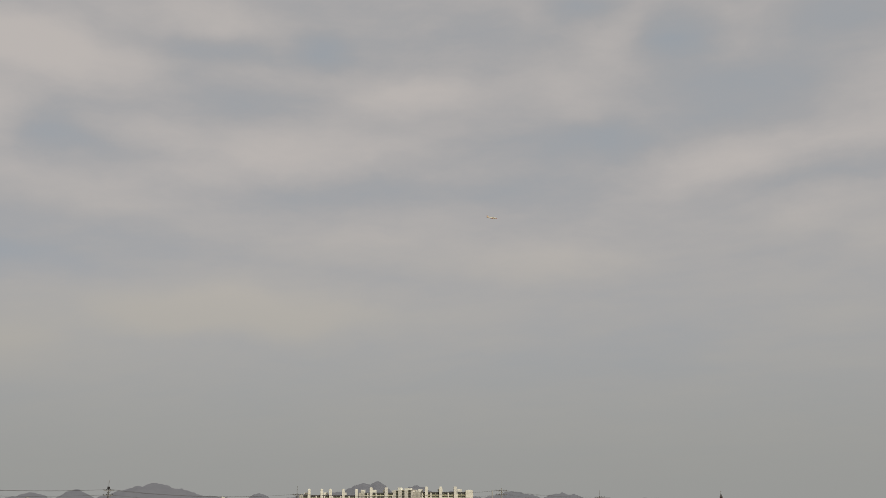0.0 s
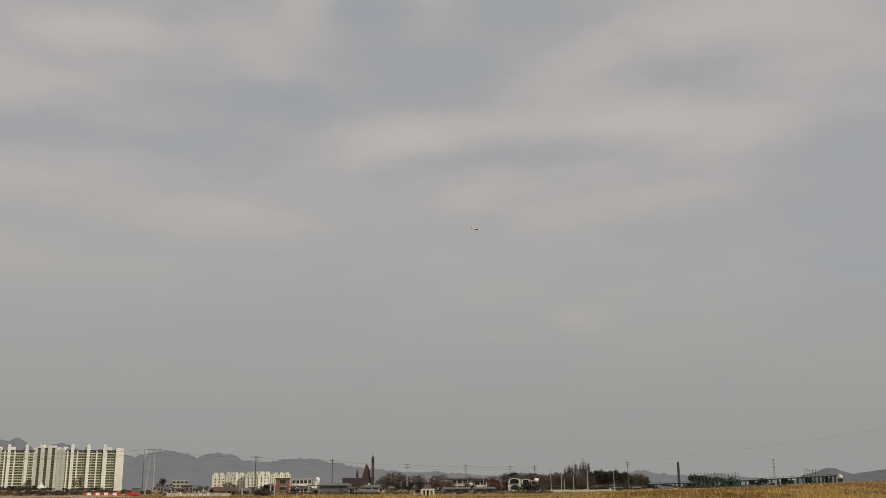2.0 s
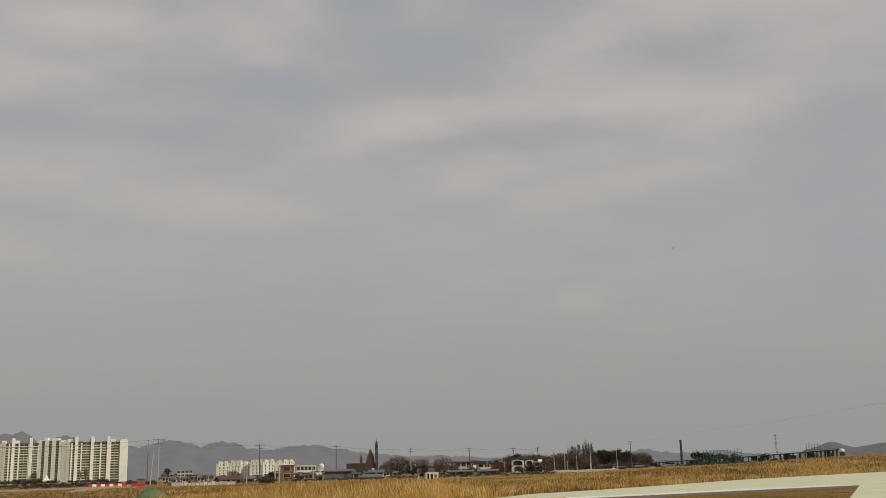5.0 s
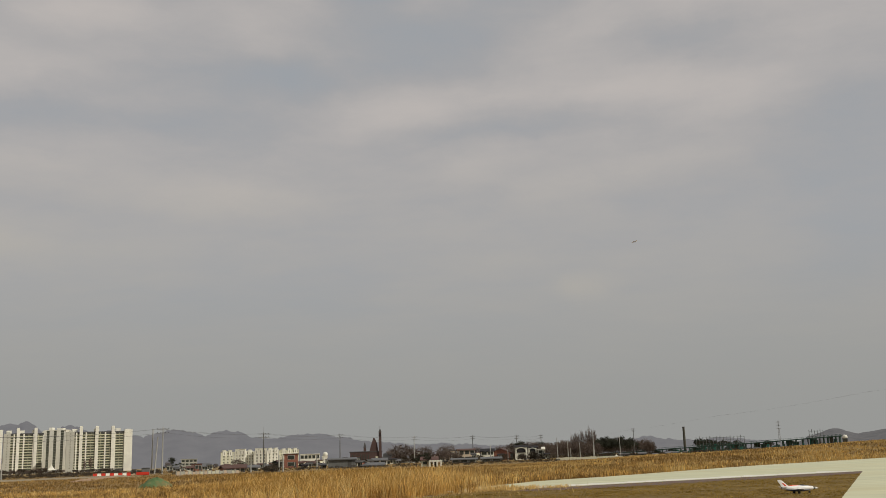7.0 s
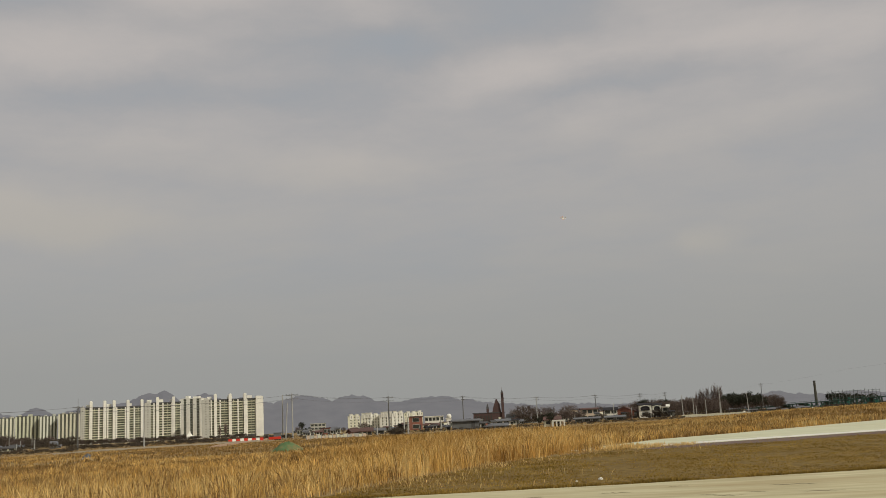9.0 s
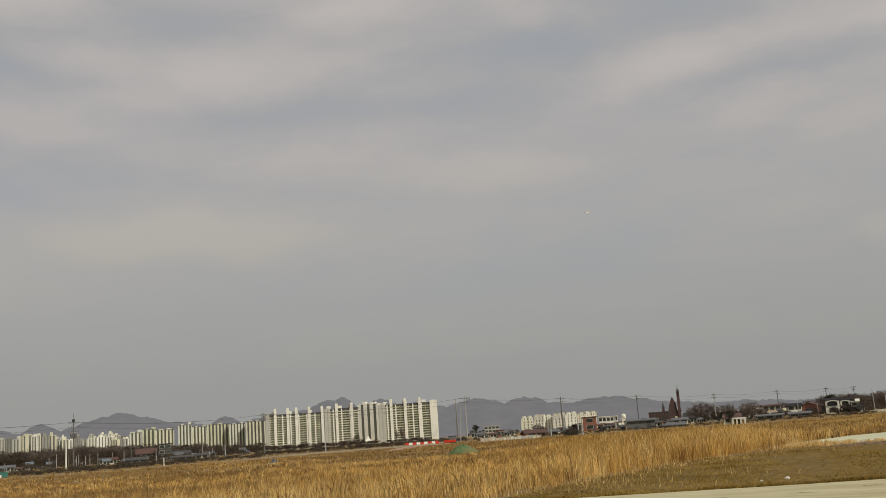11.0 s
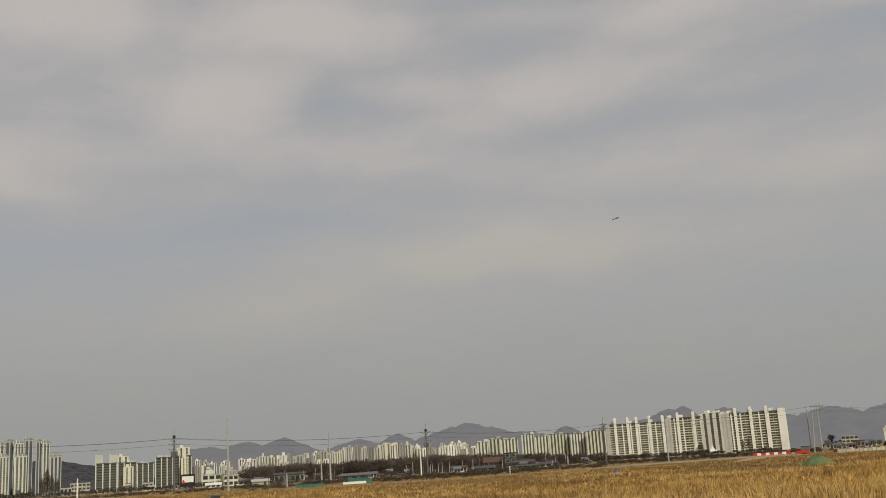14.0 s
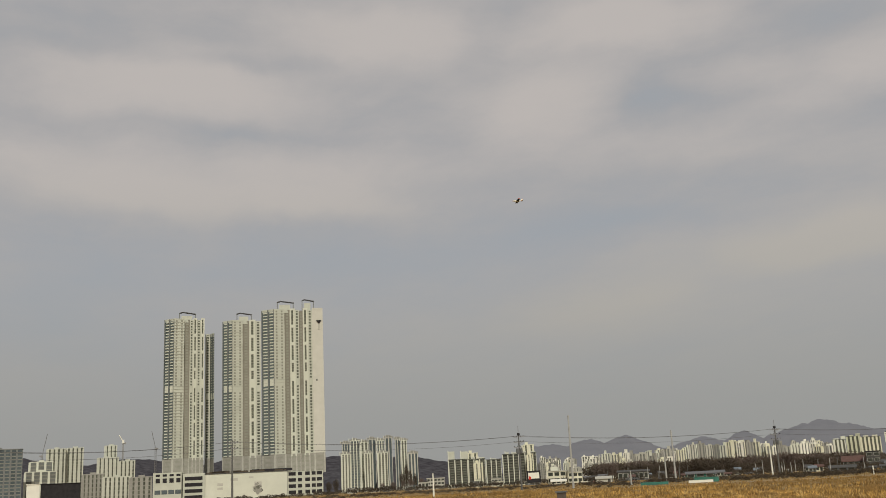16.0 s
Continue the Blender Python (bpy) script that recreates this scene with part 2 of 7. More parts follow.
# ---- mesh helpers ----
class Shape:
    """Collects boxes, prisms, tubes and quads into one mesh."""

    def __init__(self):
        self.v, self.f = [], []

    def poly(self, pts):
        n = len(self.v)
        self.v += [tuple(p) for p in pts]
        self.f.append(tuple(range(n, n + len(pts))))
        return self

    def box(self, x0, x1, y0, y1, z0, z1):
        n = len(self.v)
        self.v += [(x0, y0, z0), (x1, y0, z0), (x1, y1, z0), (x0, y1, z0), (x0, y0, z1), (x1, y0, z1), (x1, y1, z1), (x0, y1, z1)]
        self.f += [tuple(n + i for i in q) for q in ((0, 3, 2, 1), (4, 5, 6, 7), (0, 1, 5, 4), (1, 2, 6, 5), (2, 3, 7, 6), (3, 0, 4, 7))]
        return self

    def rings(self, rings, caps=True):
        """Skin over rings of points, all of one length."""
        n, k = len(self.v), len(rings[0])
        for r in rings:
            self.v += [tuple(p) for p in r]
        for i in range(len(rings) - 1):
            for j in range(k):
                a, b = n + i * k + j, n + i * k + (j + 1) % k
                self.f.append((a, b, b + k, a + k))
        if caps:
            self.f.append(tuple(n + j for j in reversed(range(k))))
            self.f.append(tuple(n + (len(rings) - 1) * k + j for j in range(k)))
        return self

    def tube(self, pts, radii, sides=6, caps=True):
        """A tube along points with a radius at each."""
        pts = [Vector(p) for p in pts]
        out = []
        for i, p in enumerate(pts):
            way = (pts[min(i + 1, len(pts) - 1)] - pts[max(i - 1, 0)]).normalized()
            side = way.cross(Vector((0, 0, 1)) if abs(way.z) < 0.9 else Vector((1, 0, 0))).normalized()
            over = side.cross(way)
            r = radii[i] if isinstance(radii, (list, tuple)) else radii
            out.append([p + r * (math.cos(a) * side + math.sin(a) * over) for a in (2 * math.pi * j / sides for j in range(sides))])
        return self.rings(out, caps)

    def prism(self, pts, z0, z1):
        """An upright prism over a flat outline."""
        return self.rings([[(x, y, z0) for x, y in pts], [(x, y, z1) for x, y in pts]])

    def mesh(self, name, material, smooth=False):
        me = bpy.data.meshes.new(name)
        me.from_pydata(self.v, [], self.f)
        bm = bmesh.new()
        bm.from_mesh(me)
        bmesh.ops.recalc_face_normals(bm, faces=bm.faces)
        bm.to_mesh(me)
        bm.free()
        me.materials.append(M[material] if isinstance(material, str) else material)
        if smooth:
            me.polygons.foreach_set("use_smooth", [True] * len(me.polygons))
        return me


def part(name, shape, material, parent, label="", smooth=False):
    ob = new(name, shape.mesh(name, material, smooth) if isinstance(shape, Shape) else shape)
    ob.parent = parent
    if label:
        tagged(ob, label)
    return ob


def thing(name, m, label, category, group="", kind=""):
    """An Empty at the base of a thing, to carry its parts."""
    ob = new(name)
    ob.matrix_basis = m
    return tagged(ob, label, category, group, kind)


def single(name, shape, material, m, label, category, group="", kind="", smooth=False):
    """A thing of one mesh."""
    ob = new(name, shape.mesh(name, material, smooth))
    ob.matrix_basis = m
    return tagged(ob, label, category, group, kind)


def at(az, d, turn=0.0, z=0.0):
    """The pose at a bearing and distance; its -y side faces the camera, turned by so many degrees."""
    p = bearing(az) * d
    return pose(p.x, p.y, z, 0, 0, az + turn)


def span(az0, az1, d):
    return d * math.tan(radians(abs(az1 - az0)) / 2) * 2


def rise(el, d):
    return EYE.z + d * math.tan(radians(el))


M["stain"] = surface("dark_worn_concrete", (0.25, 0.205, 0.115), (0.36, 0.31, 0.19), 6.0, 0.9)
M["soil_dark"] = surface("dark_bare_soil", (0.12, 0.083, 0.066), (0.20, 0.143, 0.112), 4.0, 0.95, 0.5, 0.03)


# ---- ground ----
def disc(r, z):
    s = Shape()
    rings = [[(rr * math.cos(a), rr * math.sin(a), z) for a in (2 * math.pi * j / 96 for j in range(96))] for rr in (r, r * 0.35, r * 0.1, 60, 15)]
    s.rings(rings, False)
    return s.poly(rings[-1])


single("ground", disc(4900, 0.0), "soil", pose(0, 0, 0), "flat field of dry brown winter grass", "ground", kind="structure")

APRON = [(-60, 14), (-25, 21), (-4.6, 24.4), (1.1, 25.2), (7.7, 26.8), (10.6, 28.4), (12.9, 33.7), (26.9, 66.3), (17.5, 61.2), (2.2, 52.0), (-0.7, 52.0), (5.6, 67.4), (11.3, 74.0), (29.6, 100.0), (60, 133), (170, 230), (170, -50), (-60, -50)]
NEAR = [(-60, 14), (-25, 21), (-4.6, 24.4), (1.1, 25.2), (7.7, 26.8), (10.6, 28.4), (14, -50), (-60, -50)]
FAR = [(10.6, 28.4), (12.9, 33.7), (26.9, 66.3), (17.5, 61.2), (2.2, 52.0), (-0.7, 52.0), (5.6, 67.4), (11.3, 74.0), (29.6, 100.0), (60, 133), (170, 230), (170, -50), (14, -50)]
single("runway", Shape().prism(NEAR, -0.1, 0.03), "concrete", pose(0, 0, 0), "tan worn concrete runway of a model airfield", "runway", kind="structure")
single("taxiway", Shape().prism(FAR, -0.1, 0.03), "slab", pose(0, 0, 0), "pale green-grey concrete taxiway", "taxiway", kind="structure")


TAR = random.Random(21)
for az_t, d_t, long in ((-8.2, 20.9, 0.7), (-7.0, 21.2, 0.45), (-9.6, 21.6, 0.5), (-2.0, 22.6, 0.8), (-11.5, 23.4, 1.1), (-5.5, 23.9, 0.5), (2.6, 22.2, 0.6), (-13.0, 21.4, 0.9)):
    ends = [(0.45 * long * (2 * i / 12 - 1), 0.04 * TAR.gauss(0, 1)) for i in range(13)]
    thick = [0.01 + 0.07 * math.sin(math.pi * i / 12) * TAR.uniform(0.3, 1.0) for i in range(13)]
    single("tar_streak", Shape().poly([(x, y + k, 0.004) for (x, y), k in zip(ends, thick)] + [(x, y - k, 0.004) for (x, y), k in reversed(list(zip(ends, thick)))]), "stain", at(az_t, d_t, TAR.uniform(-12, 12), 0.031), "dark worn streak on the runway concrete", "stain", "streaks on the runway", kind="structure")


# ---- hills ----
def ridge(name, d, depth, peaks, floor_el, az0, az1, material, label, rough):
    """A range of hills: rounded peaks (bearing, height in degrees, width in degrees) over a low floor, with creases."""
    s = Shape()
    n, rows = int((az1 - az0) * 14), 9
    for i in range(n + 1):
        az = az0 + (az1 - az0) * i / n
        top = floor_el
        for a, e, w in peaks:
            k = abs(az - a) / w
            top = max(top, floor_el + (e - floor_el) * (1 - 0.30 * k ** 1.4 if k < 1 else 0.70 * math.exp(-0.52 * (k - 1))))
        ends = min(1.0, (i + 0.5) / n * 10, (n - i + 0.5) / n * 10)
        top = -0.3 + (top + 0.3) * ends
        for j in range(rows):
            f = j / (rows - 1)
            rr = d + depth * f
            h = math.sin(math.pi * min(1.0, 0.5 * f / 0.55) if f < 0.55 else math.pi * 0.5)
            q = bearing(az) * rr
            crease = rough * (0.5 * noise.noise(Vector((q.x, q.y, d)) * 0.003) + 0.8 * noise.noise(Vector((q.x, q.y, 5)) * 0.0085) + 0.8 * noise.noise(Vector((q.x, q.y, 9)) * 0.019) + 0.55 * noise.noise(Vector((q.x, q.y, 3)) * 0.07))
            z = max(-2.0, (rise(top + crease * (0.3 + 0.7 * f), d + depth * 0.55)) * h) if j else -2.0
            p = bearing(az) * rr
            s.v.append((p.x, p.y, z))
    for i in range(n):
        for j in range(rows - 1):
            a = i * rows + j
            s.f.append((a, a + rows, a + rows + 1, a + 1))
    return single(name, s, material, pose(0, 0, 0), label, "hills", kind="structure", smooth=True)


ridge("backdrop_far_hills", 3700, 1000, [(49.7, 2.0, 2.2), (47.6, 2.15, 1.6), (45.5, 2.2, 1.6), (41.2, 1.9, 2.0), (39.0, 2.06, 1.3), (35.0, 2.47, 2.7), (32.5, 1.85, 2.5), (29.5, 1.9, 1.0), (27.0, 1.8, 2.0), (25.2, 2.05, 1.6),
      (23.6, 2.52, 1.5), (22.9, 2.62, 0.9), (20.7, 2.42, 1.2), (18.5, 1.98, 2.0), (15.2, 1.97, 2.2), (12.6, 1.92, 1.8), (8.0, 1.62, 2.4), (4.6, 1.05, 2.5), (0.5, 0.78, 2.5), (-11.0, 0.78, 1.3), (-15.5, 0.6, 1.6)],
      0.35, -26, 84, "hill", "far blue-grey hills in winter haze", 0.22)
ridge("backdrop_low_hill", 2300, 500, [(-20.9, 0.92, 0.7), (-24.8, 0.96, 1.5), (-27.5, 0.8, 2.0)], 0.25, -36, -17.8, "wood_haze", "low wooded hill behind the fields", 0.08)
ridge("backdrop_wooded_hill", 1500, 500, [(79.5, 2.7, 3.0), (73, 2.2, 4.0), (66, 2.2, 3.5), (62, 1.9, 3.0), (58, 1.75, 2.5), (54, 1.1, 2.0)], 0.2, 50, 86, "wood", "dark wooded hill behind the towers", 0.2)

# pale painted edge and dark bare soil along the near side of the taxiway
EDGE = [Vector((2.2, 52.0)), Vector((17.5, 61.2)), Vector((26.9, 66.3))]
for name, off0, off1, z, mt, lab in (("edge_line", -2.3, -0.05, 0.034, "white", "worn white edge line of the taxiway"), ("bare_soil", 0.0, 3.6, 0.02, "soil_dark", "dark bare soil along the taxiway edge")):
    s = Shape()
    for p, q in zip(EDGE, EDGE[1:]):
        n2 = Vector((q.y - p.y, p.x - q.x)).normalized()
        for i in range(24):
            u, w = p.lerp(q, i / 24), p.lerp(q, (i + 1) / 24)
            k0, k1 = (1 + 0.45 * noise.noise(Vector((e.x * 0.9, e.y * 0.9, off1))) for e in (u, w))
            s.poly([(*(u + n2 * (off0 * k0 if off0 < 0 else off0)), z), (*(w + n2 * (off0 * k1 if off0 < 0 else off0)), z), (*(w + n2 * (off1 * k1 if off1 > 0 else off1)), z), (*(u + n2 * (off1 * k0 if off1 > 0 else off1)), z)])
    single(name, s, mt, pose(0, 0, 0), lab, "edge line" if off0 < 0 else "soil", kind="structure")


# ---- apartment blocks ----
def balcony_block(label, az0, az1, d, el, floors, bays, turn=0.0, deep=13.0, towers=(), gable=None, wall="white", over=6.0, end=0.0):
    """A slab of flats: glazed bays with a parapet to every balcony, white piers, stair towers that stand over the roof."""
    w, h = span(az0, az1, d), rise(el, d)
    t = thing("apartment_block", at((az0 + az1) / 2, d, turn), label, "building", "apartment blocks beyond the field")
    part("wall", Shape().box(-w / 2, w / 2, 1.6, deep, 0, h), wall, t)
    part("roof", Shape().box(-w / 2 - 0.3, w / 2 + 0.3, 0.9, deep + 0.3, h - 0.5, h + 1.1), "slate", t, "dark roof edge")
    if gable:
        part("gable_wall", Shape().box(w / 2 - gable, w / 2 + 0.05, -0.6, deep + 0.05, 0, h + 2.6).box(w / 2 - gable + 1.2, w / 2 - 1.2, 2, deep - 2, h + 2.6, h + 3.2), "white", t, "plain white gable wall")
        w_in = w - gable
    else:
        w_in = w
    step = h / floors
    bw = w_in / bays
    pane = {}
    for i in range(bays):
        x0 = -w / 2 + i * bw
        bay = part("bay", Shape().box(x0 + 0.7, x0 + bw - 0.7, 1.3, 1.58, step, h - 0.4), "glass_far", t, "dark glazed balcony bay")
        if "m" not in pane:
            pane["m"] = Shape().box(-bw / 2 + 0.7, bw / 2 - 0.7, 0.5, 1.28, 0, 0.85).box(-0.16, 0.16, 0.9, 1.28, 0.85, step).box(-bw / 2 + 0.7, bw / 2 - 0.7, 1.1, 1.28, step - 0.3, step).mesh("balcony", "parapet")
        for k in range(1, floors):
            ob = part("balcony", pane["m"], None, bay)
            ob.location = (x0 + bw / 2, 0, k * step)
        part("pier", Shape().box(x0 - 0.7, x0 + 0.7, 0.1, 1.6, 0, h + 0.3), "white", t)
    # solid dark box paints in the shade of the ground floor
    part("ground_floor", Shape().box(-w / 2, -w / 2 + w_in, 0.7, 1.55, 0, step * 0.95), "slate", t, "dark box for the ground floor's shade")
    for u in towers:
        x = -w / 2 + u * w
        part("stair_tower", Shape().box(x - 1.55, x + 1.55, -0.8, 5.5, 0, h + over).box(x - 1.2, x + 1.2, -0.4, 4.8, h + over, h + over + 0.7), "white", t, "white stair tower over the roof")
    for u in (0.12, 0.45, 0.78):
        x = -w / 2 + u * w
        part("roof_house", Shape().box(x - 2.5, x + 2.5, 5, 10, h + 0.9, h + 4.2), "white", t)
    if end:
        # left end coloured grey to paint in the shade on that side
        part("end_wall", Shape().box(-w / 2 - 0.4, -w / 2 + end, -1.2, deep, 0, h + 0.9).box(-w / 2 + end * 0.3, -w / 2 + end * 0.8, 0, deep - 2, h + 0.9, h + 2.6), "greige", t, "end wall in grey for its shade")
        s = Shape()
        for k in range(1, floors):
            s.box(-w / 2 + end * 0.42, -w / 2 + end * 0.58, -1.26, -1.1, k * step + 1.0, k * step + 2.2)
        tagged(part("end_window", s, "glass_soft", t), kind="stuff")
    return t


def strip_block(label, az0, az1, d, el, floors, cols, wall="white", glass="glass_far", turn=0.0, deep=12.0, caps=((0.3, 3.0),), fill=0.6, group="apartment blocks on the skyline", sill=0.75, spandrel="spandrel", cap=None, eaves=None):
    """A far slab of flats: columns of windows sunk between plain piers, with lift houses on the roof."""
    w, h = span(az0, az1, d), rise(el, d)
    t = thing("apartment_block", at((az0 + az1) / 2, d, turn), label, "building", group)
    step, cw = h / floors, w / cols
    part("wall", Shape().box(-w / 2, w / 2, 0.45, deep, 0, h), wall, t)
    part("roof", Shape().box(-w / 2 - 0.2, w / 2 + 0.2, 0.0, deep + 0.2, h, h + 0.7), eaves or wall, t)
    for i in range(cols):
        x0 = -w / 2 + i * cw
        s = Shape()
        g = cw * fill / 2
        for k in range(floors):
            s.box(x0 + cw / 2 - g, x0 + cw / 2 + g, 0.30, 0.44, k * step + sill, (k + 1) * step - 0.18)
        part("bay_panel", Shape().box(x0 + cw / 2 - g - 0.02, x0 + cw / 2 + g + 0.02, 0.38, 0.46, 0.3, h - 0.1), spandrel, t)
        tagged(part("window_column", s, glass, t, "dark column of windows"), kind="stuff")
        part("pier", Shape().box(x0 - cw * (1 - fill) / 2, x0 + cw * (1 - fill) / 2, 0, 0.44, 0, h), wall, t)
    for u, hh in caps:
        x = -w / 2 + u * w
        hw = 1.3 + (u * 37.0) % 1.0 * 2.4
        part("roof_house", Shape().box(x - hw, x + hw, 2, 8, h + 0.7, h + hh), cap or wall, t)
        if cap:
            part("roof_fin", Shape().box(x - hw - 0.9, x - hw - 0.1, 0.2, 7, h, h + hh + 0.7), wall, t)
    return t


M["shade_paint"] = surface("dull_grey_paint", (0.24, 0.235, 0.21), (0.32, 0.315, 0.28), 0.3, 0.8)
M["spandrel"] = surface("grey_window_spandrel", (0.19, 0.19, 0.16), (0.26, 0.26, 0.22), 0.5, 0.8)
M["spandrel_dark"] = surface("dark_window_spandrel", (0.055, 0.056, 0.045), (0.09, 0.09, 0.072), 0.5, 0.85)
M["spandrel_mid"] = surface("olive_grey_balcony_front", (0.11, 0.112, 0.09), (0.16, 0.16, 0.13), 0.5, 0.85)
M["net_grey"] = surface("grey_site_netting", (0.26, 0.255, 0.22), (0.33, 0.325, 0.285), 0.3, 0.9)
M["glass_soft"] = surface("shaded_stair_windows", (0.23, 0.23, 0.19), (0.29, 0.288, 0.24), 0.3, 0.5)
M["tower_white"] = surface("tower_white_paint", (0.54, 0.555, 0.47), (0.62, 0.635, 0.54), 0.12, 0.75, wear=(0.50, 0.515, 0.44), wear_scale=0.03)
M["tower_cream"] = surface("tower_cream_paint", (0.44, 0.455, 0.385), (0.52, 0.535, 0.455), 0.12, 0.75)
# darker taupe copy of the cream, with the recesses' shade in its colour
M["tower_shade"] = surface("tower_taupe_shade_paint", (0.205, 0.195, 0.155), (0.26, 0.25, 0.205), 0.12, 0.8)
M["tower_end"] = surface("tower_pinkish_white_paint", (0.50, 0.495, 0.43), (0.56, 0.55, 0.485), 0.12, 0.75)
M["tower_rib"] = surface("tower_dark_grey_rib", (0.14, 0.15, 0.145), (0.19, 0.20, 0.19), 0.2, 0.7)
M["tower_glass"] = surface("tower_dark_glazing", (0.09, 0.115, 0.115), (0.15, 0.18, 0.178), 0.15, 0.3, spec=0.3, vary=0.25)
M["peach"] = surface("pinkish_beige_render", (0.52, 0.42, 0.31), (0.64, 0.53, 0.40), 0.4, 0.85)
# glass colour lifted to paint in the haze over distant windows
M["glass_haze"] = surface("far_windows_haze_tint", (0.12, 0.127, 0.118), (0.18, 0.187, 0.172), 0.2, 0.4, spec=0.2, vary=0.3)
M["tile_red"] = surface("red_brown_roof", (0.085, 0.05, 0.042), (0.13, 0.075, 0.062), 0.8, 0.85)
M["tile_grey"] = surface("grey_roof_sheet", (0.10, 0.103, 0.107), (0.15, 0.154, 0.158), 0.8, 0.6)
M["shed_grey"] = surface("dark_grey_sheet", (0.10, 0.105, 0.105), (0.15, 0.155, 0.15), 0.8, 0.6)
M["slate"] = surface("dark_roof_edge", (0.055, 0.055, 0.053), (0.09, 0.088, 0.085), 0.4, 0.8)
M["parapet"] = surface("balcony_parapet", (0.42, 0.42, 0.30), (0.58, 0.575, 0.43), 0.5, 0.8, vary=0.5)
M["glass_far"] = surface("balcony_glazing", (0.055, 0.062, 0.045), (0.115, 0.12, 0.09), 0.25, 0.3, spec=0.3, vary=0.35)
M["glass_blue"] = surface("blue_grey_glazing", (0.065, 0.085, 0.095), (0.115, 0.14, 0.145), 0.15, 0.25, spec=0.4, vary=0.25)
M["olive"] = surface("pale_green_paint", (0.52, 0.53, 0.38), (0.60, 0.61, 0.46), 0.3, 0.8, wear=(0.47, 0.48, 0.36), wear_scale=0.07)
M["brick"] = surface("red_brick", (0.20, 0.085, 0.06), (0.30, 0.13, 0.09), 0.8, 0.85)
M["brick_dark"] = surface("brown_church_brick", (0.065, 0.042, 0.04), (0.10, 0.062, 0.055), 0.6, 0.85)
M["blue_sheet"] = surface("blue_grey_sheet", (0.11, 0.14, 0.165), (0.19, 0.225, 0.25), 0.6, 0.5)
M["teal"] = surface("teal_mesh_fence", (0.025, 0.115, 0.09), (0.05, 0.18, 0.14), 1.0, 0.7)
M["rail_green"] = surface("green_painted_steel", (0.035, 0.075, 0.06), (0.06, 0.11, 0.088), 0.8, 0.6)
M["red"] = surface("red_plastic", (0.45, 0.03, 0.015), (0.62, 0.05, 0.025), 1.0, 0.5)
M["tarp_green"] = surface("green_tarpaulin", (0.075, 0.13, 0.05), (0.13, 0.20, 0.085), 1.6, 0.8, 0.5, 0.08, wear=(0.19, 0.145, 0.06), wear_scale=1.4)
M["pole"] = surface("grey_pole_concrete", (0.30, 0.30, 0.28), (0.40, 0.40, 0.37), 1.5, 0.85)
M["pole_dark"] = surface("weathered_dark_pole", (0.09, 0.09, 0.085), (0.15, 0.15, 0.14), 1.5, 0.8)
M["steel"] = surface("galvanised_steel", (0.22, 0.22, 0.22), (0.32, 0.32, 0.31), 2.0, 0.5, metal=0.6)
M["wire"] = surface("weathered_cable", (0.07, 0.07, 0.07), (0.12, 0.12, 0.12), 2.0, 0.7)
M["twig"] = surface("bare_winter_twigs", (0.085, 0.066, 0.056), (0.155, 0.12, 0.10), 0.6, 0.95, vary=0.3)
M["bark"] = surface("grey_brown_bark", (0.07, 0.055, 0.045), (0.13, 0.105, 0.085), 3.0, 0.95, 0.5, 0.03)
M["needle"] = surface("dark_pine_needles", (0.022, 0.025, 0.017), (0.055, 0.057, 0.036), 0.8, 0.9, vary=0.35)
M["hedge"] = surface("dark_winter_scrub", (0.045, 0.037, 0.028), (0.10, 0.08, 0.058), 0.5, 0.95, vary=0.35)

balcony_block("tall white apartment block with a plain gable end", 17.5, 20.85, 1100, 1.97, 15, 6, 3, towers=(0.215, 0.455, 0.70), gable=8.0, end=7.5)
balcony_block("white apartment block with tall stair towers", 22.0, 23.9, 1140, 1.95, 15, 4, 3, towers=(0.35, 0.80), end=6.0)
balcony_block("long white apartment block at the end of the row", 24.0, 27.2, 1200, 1.82, 15, 7, 3, towers=(0.16, 0.38, 0.53, 0.755, 0.985), over=7.5, end=4.0)
strip_block("white apartment wing with blank end walls", 20.87, 22.0, 1190, 2.12, 16, 3, "white", turn=-22, deep=14, fill=0.42, caps=((0.25, 3.5), (0.7, 2.5)), group="apartment blocks beyond the field")
rnd = random.Random(4)
for a0, a1, e, c, wl_ in ((27.32, 28.3, 1.58, 5, "cream"), (28.36, 29.2, 1.5, 5, "tower_white"), (29.27, 30.4, 1.54, 6, "olive"), (30.46, 31.2, 1.47, 4, "cream"), (31.26, 31.95, 1.62, 4, "tower_white"), (32.2, 33.15, 1.42, 5, "cream"), (33.22, 33.85, 1.49, 3, "olive"), (33.92, 34.5, 1.36, 3, "tower_white")):
    strip_block("pale green and cream apartment slab in a long row", a0, a1, rnd.uniform(1560, 1680), e, 15, c, wl_, turn=rnd.uniform(-14, 14), caps=((rnd.uniform(0.1, 0.35), 2.2), (rnd.uniform(0.55, 0.9), rnd.uniform(2.0, 5.5))), eaves="slate", glass="glass_far", spandrel="spandrel_mid", fill=0.5, group="green and cream apartment slabs")

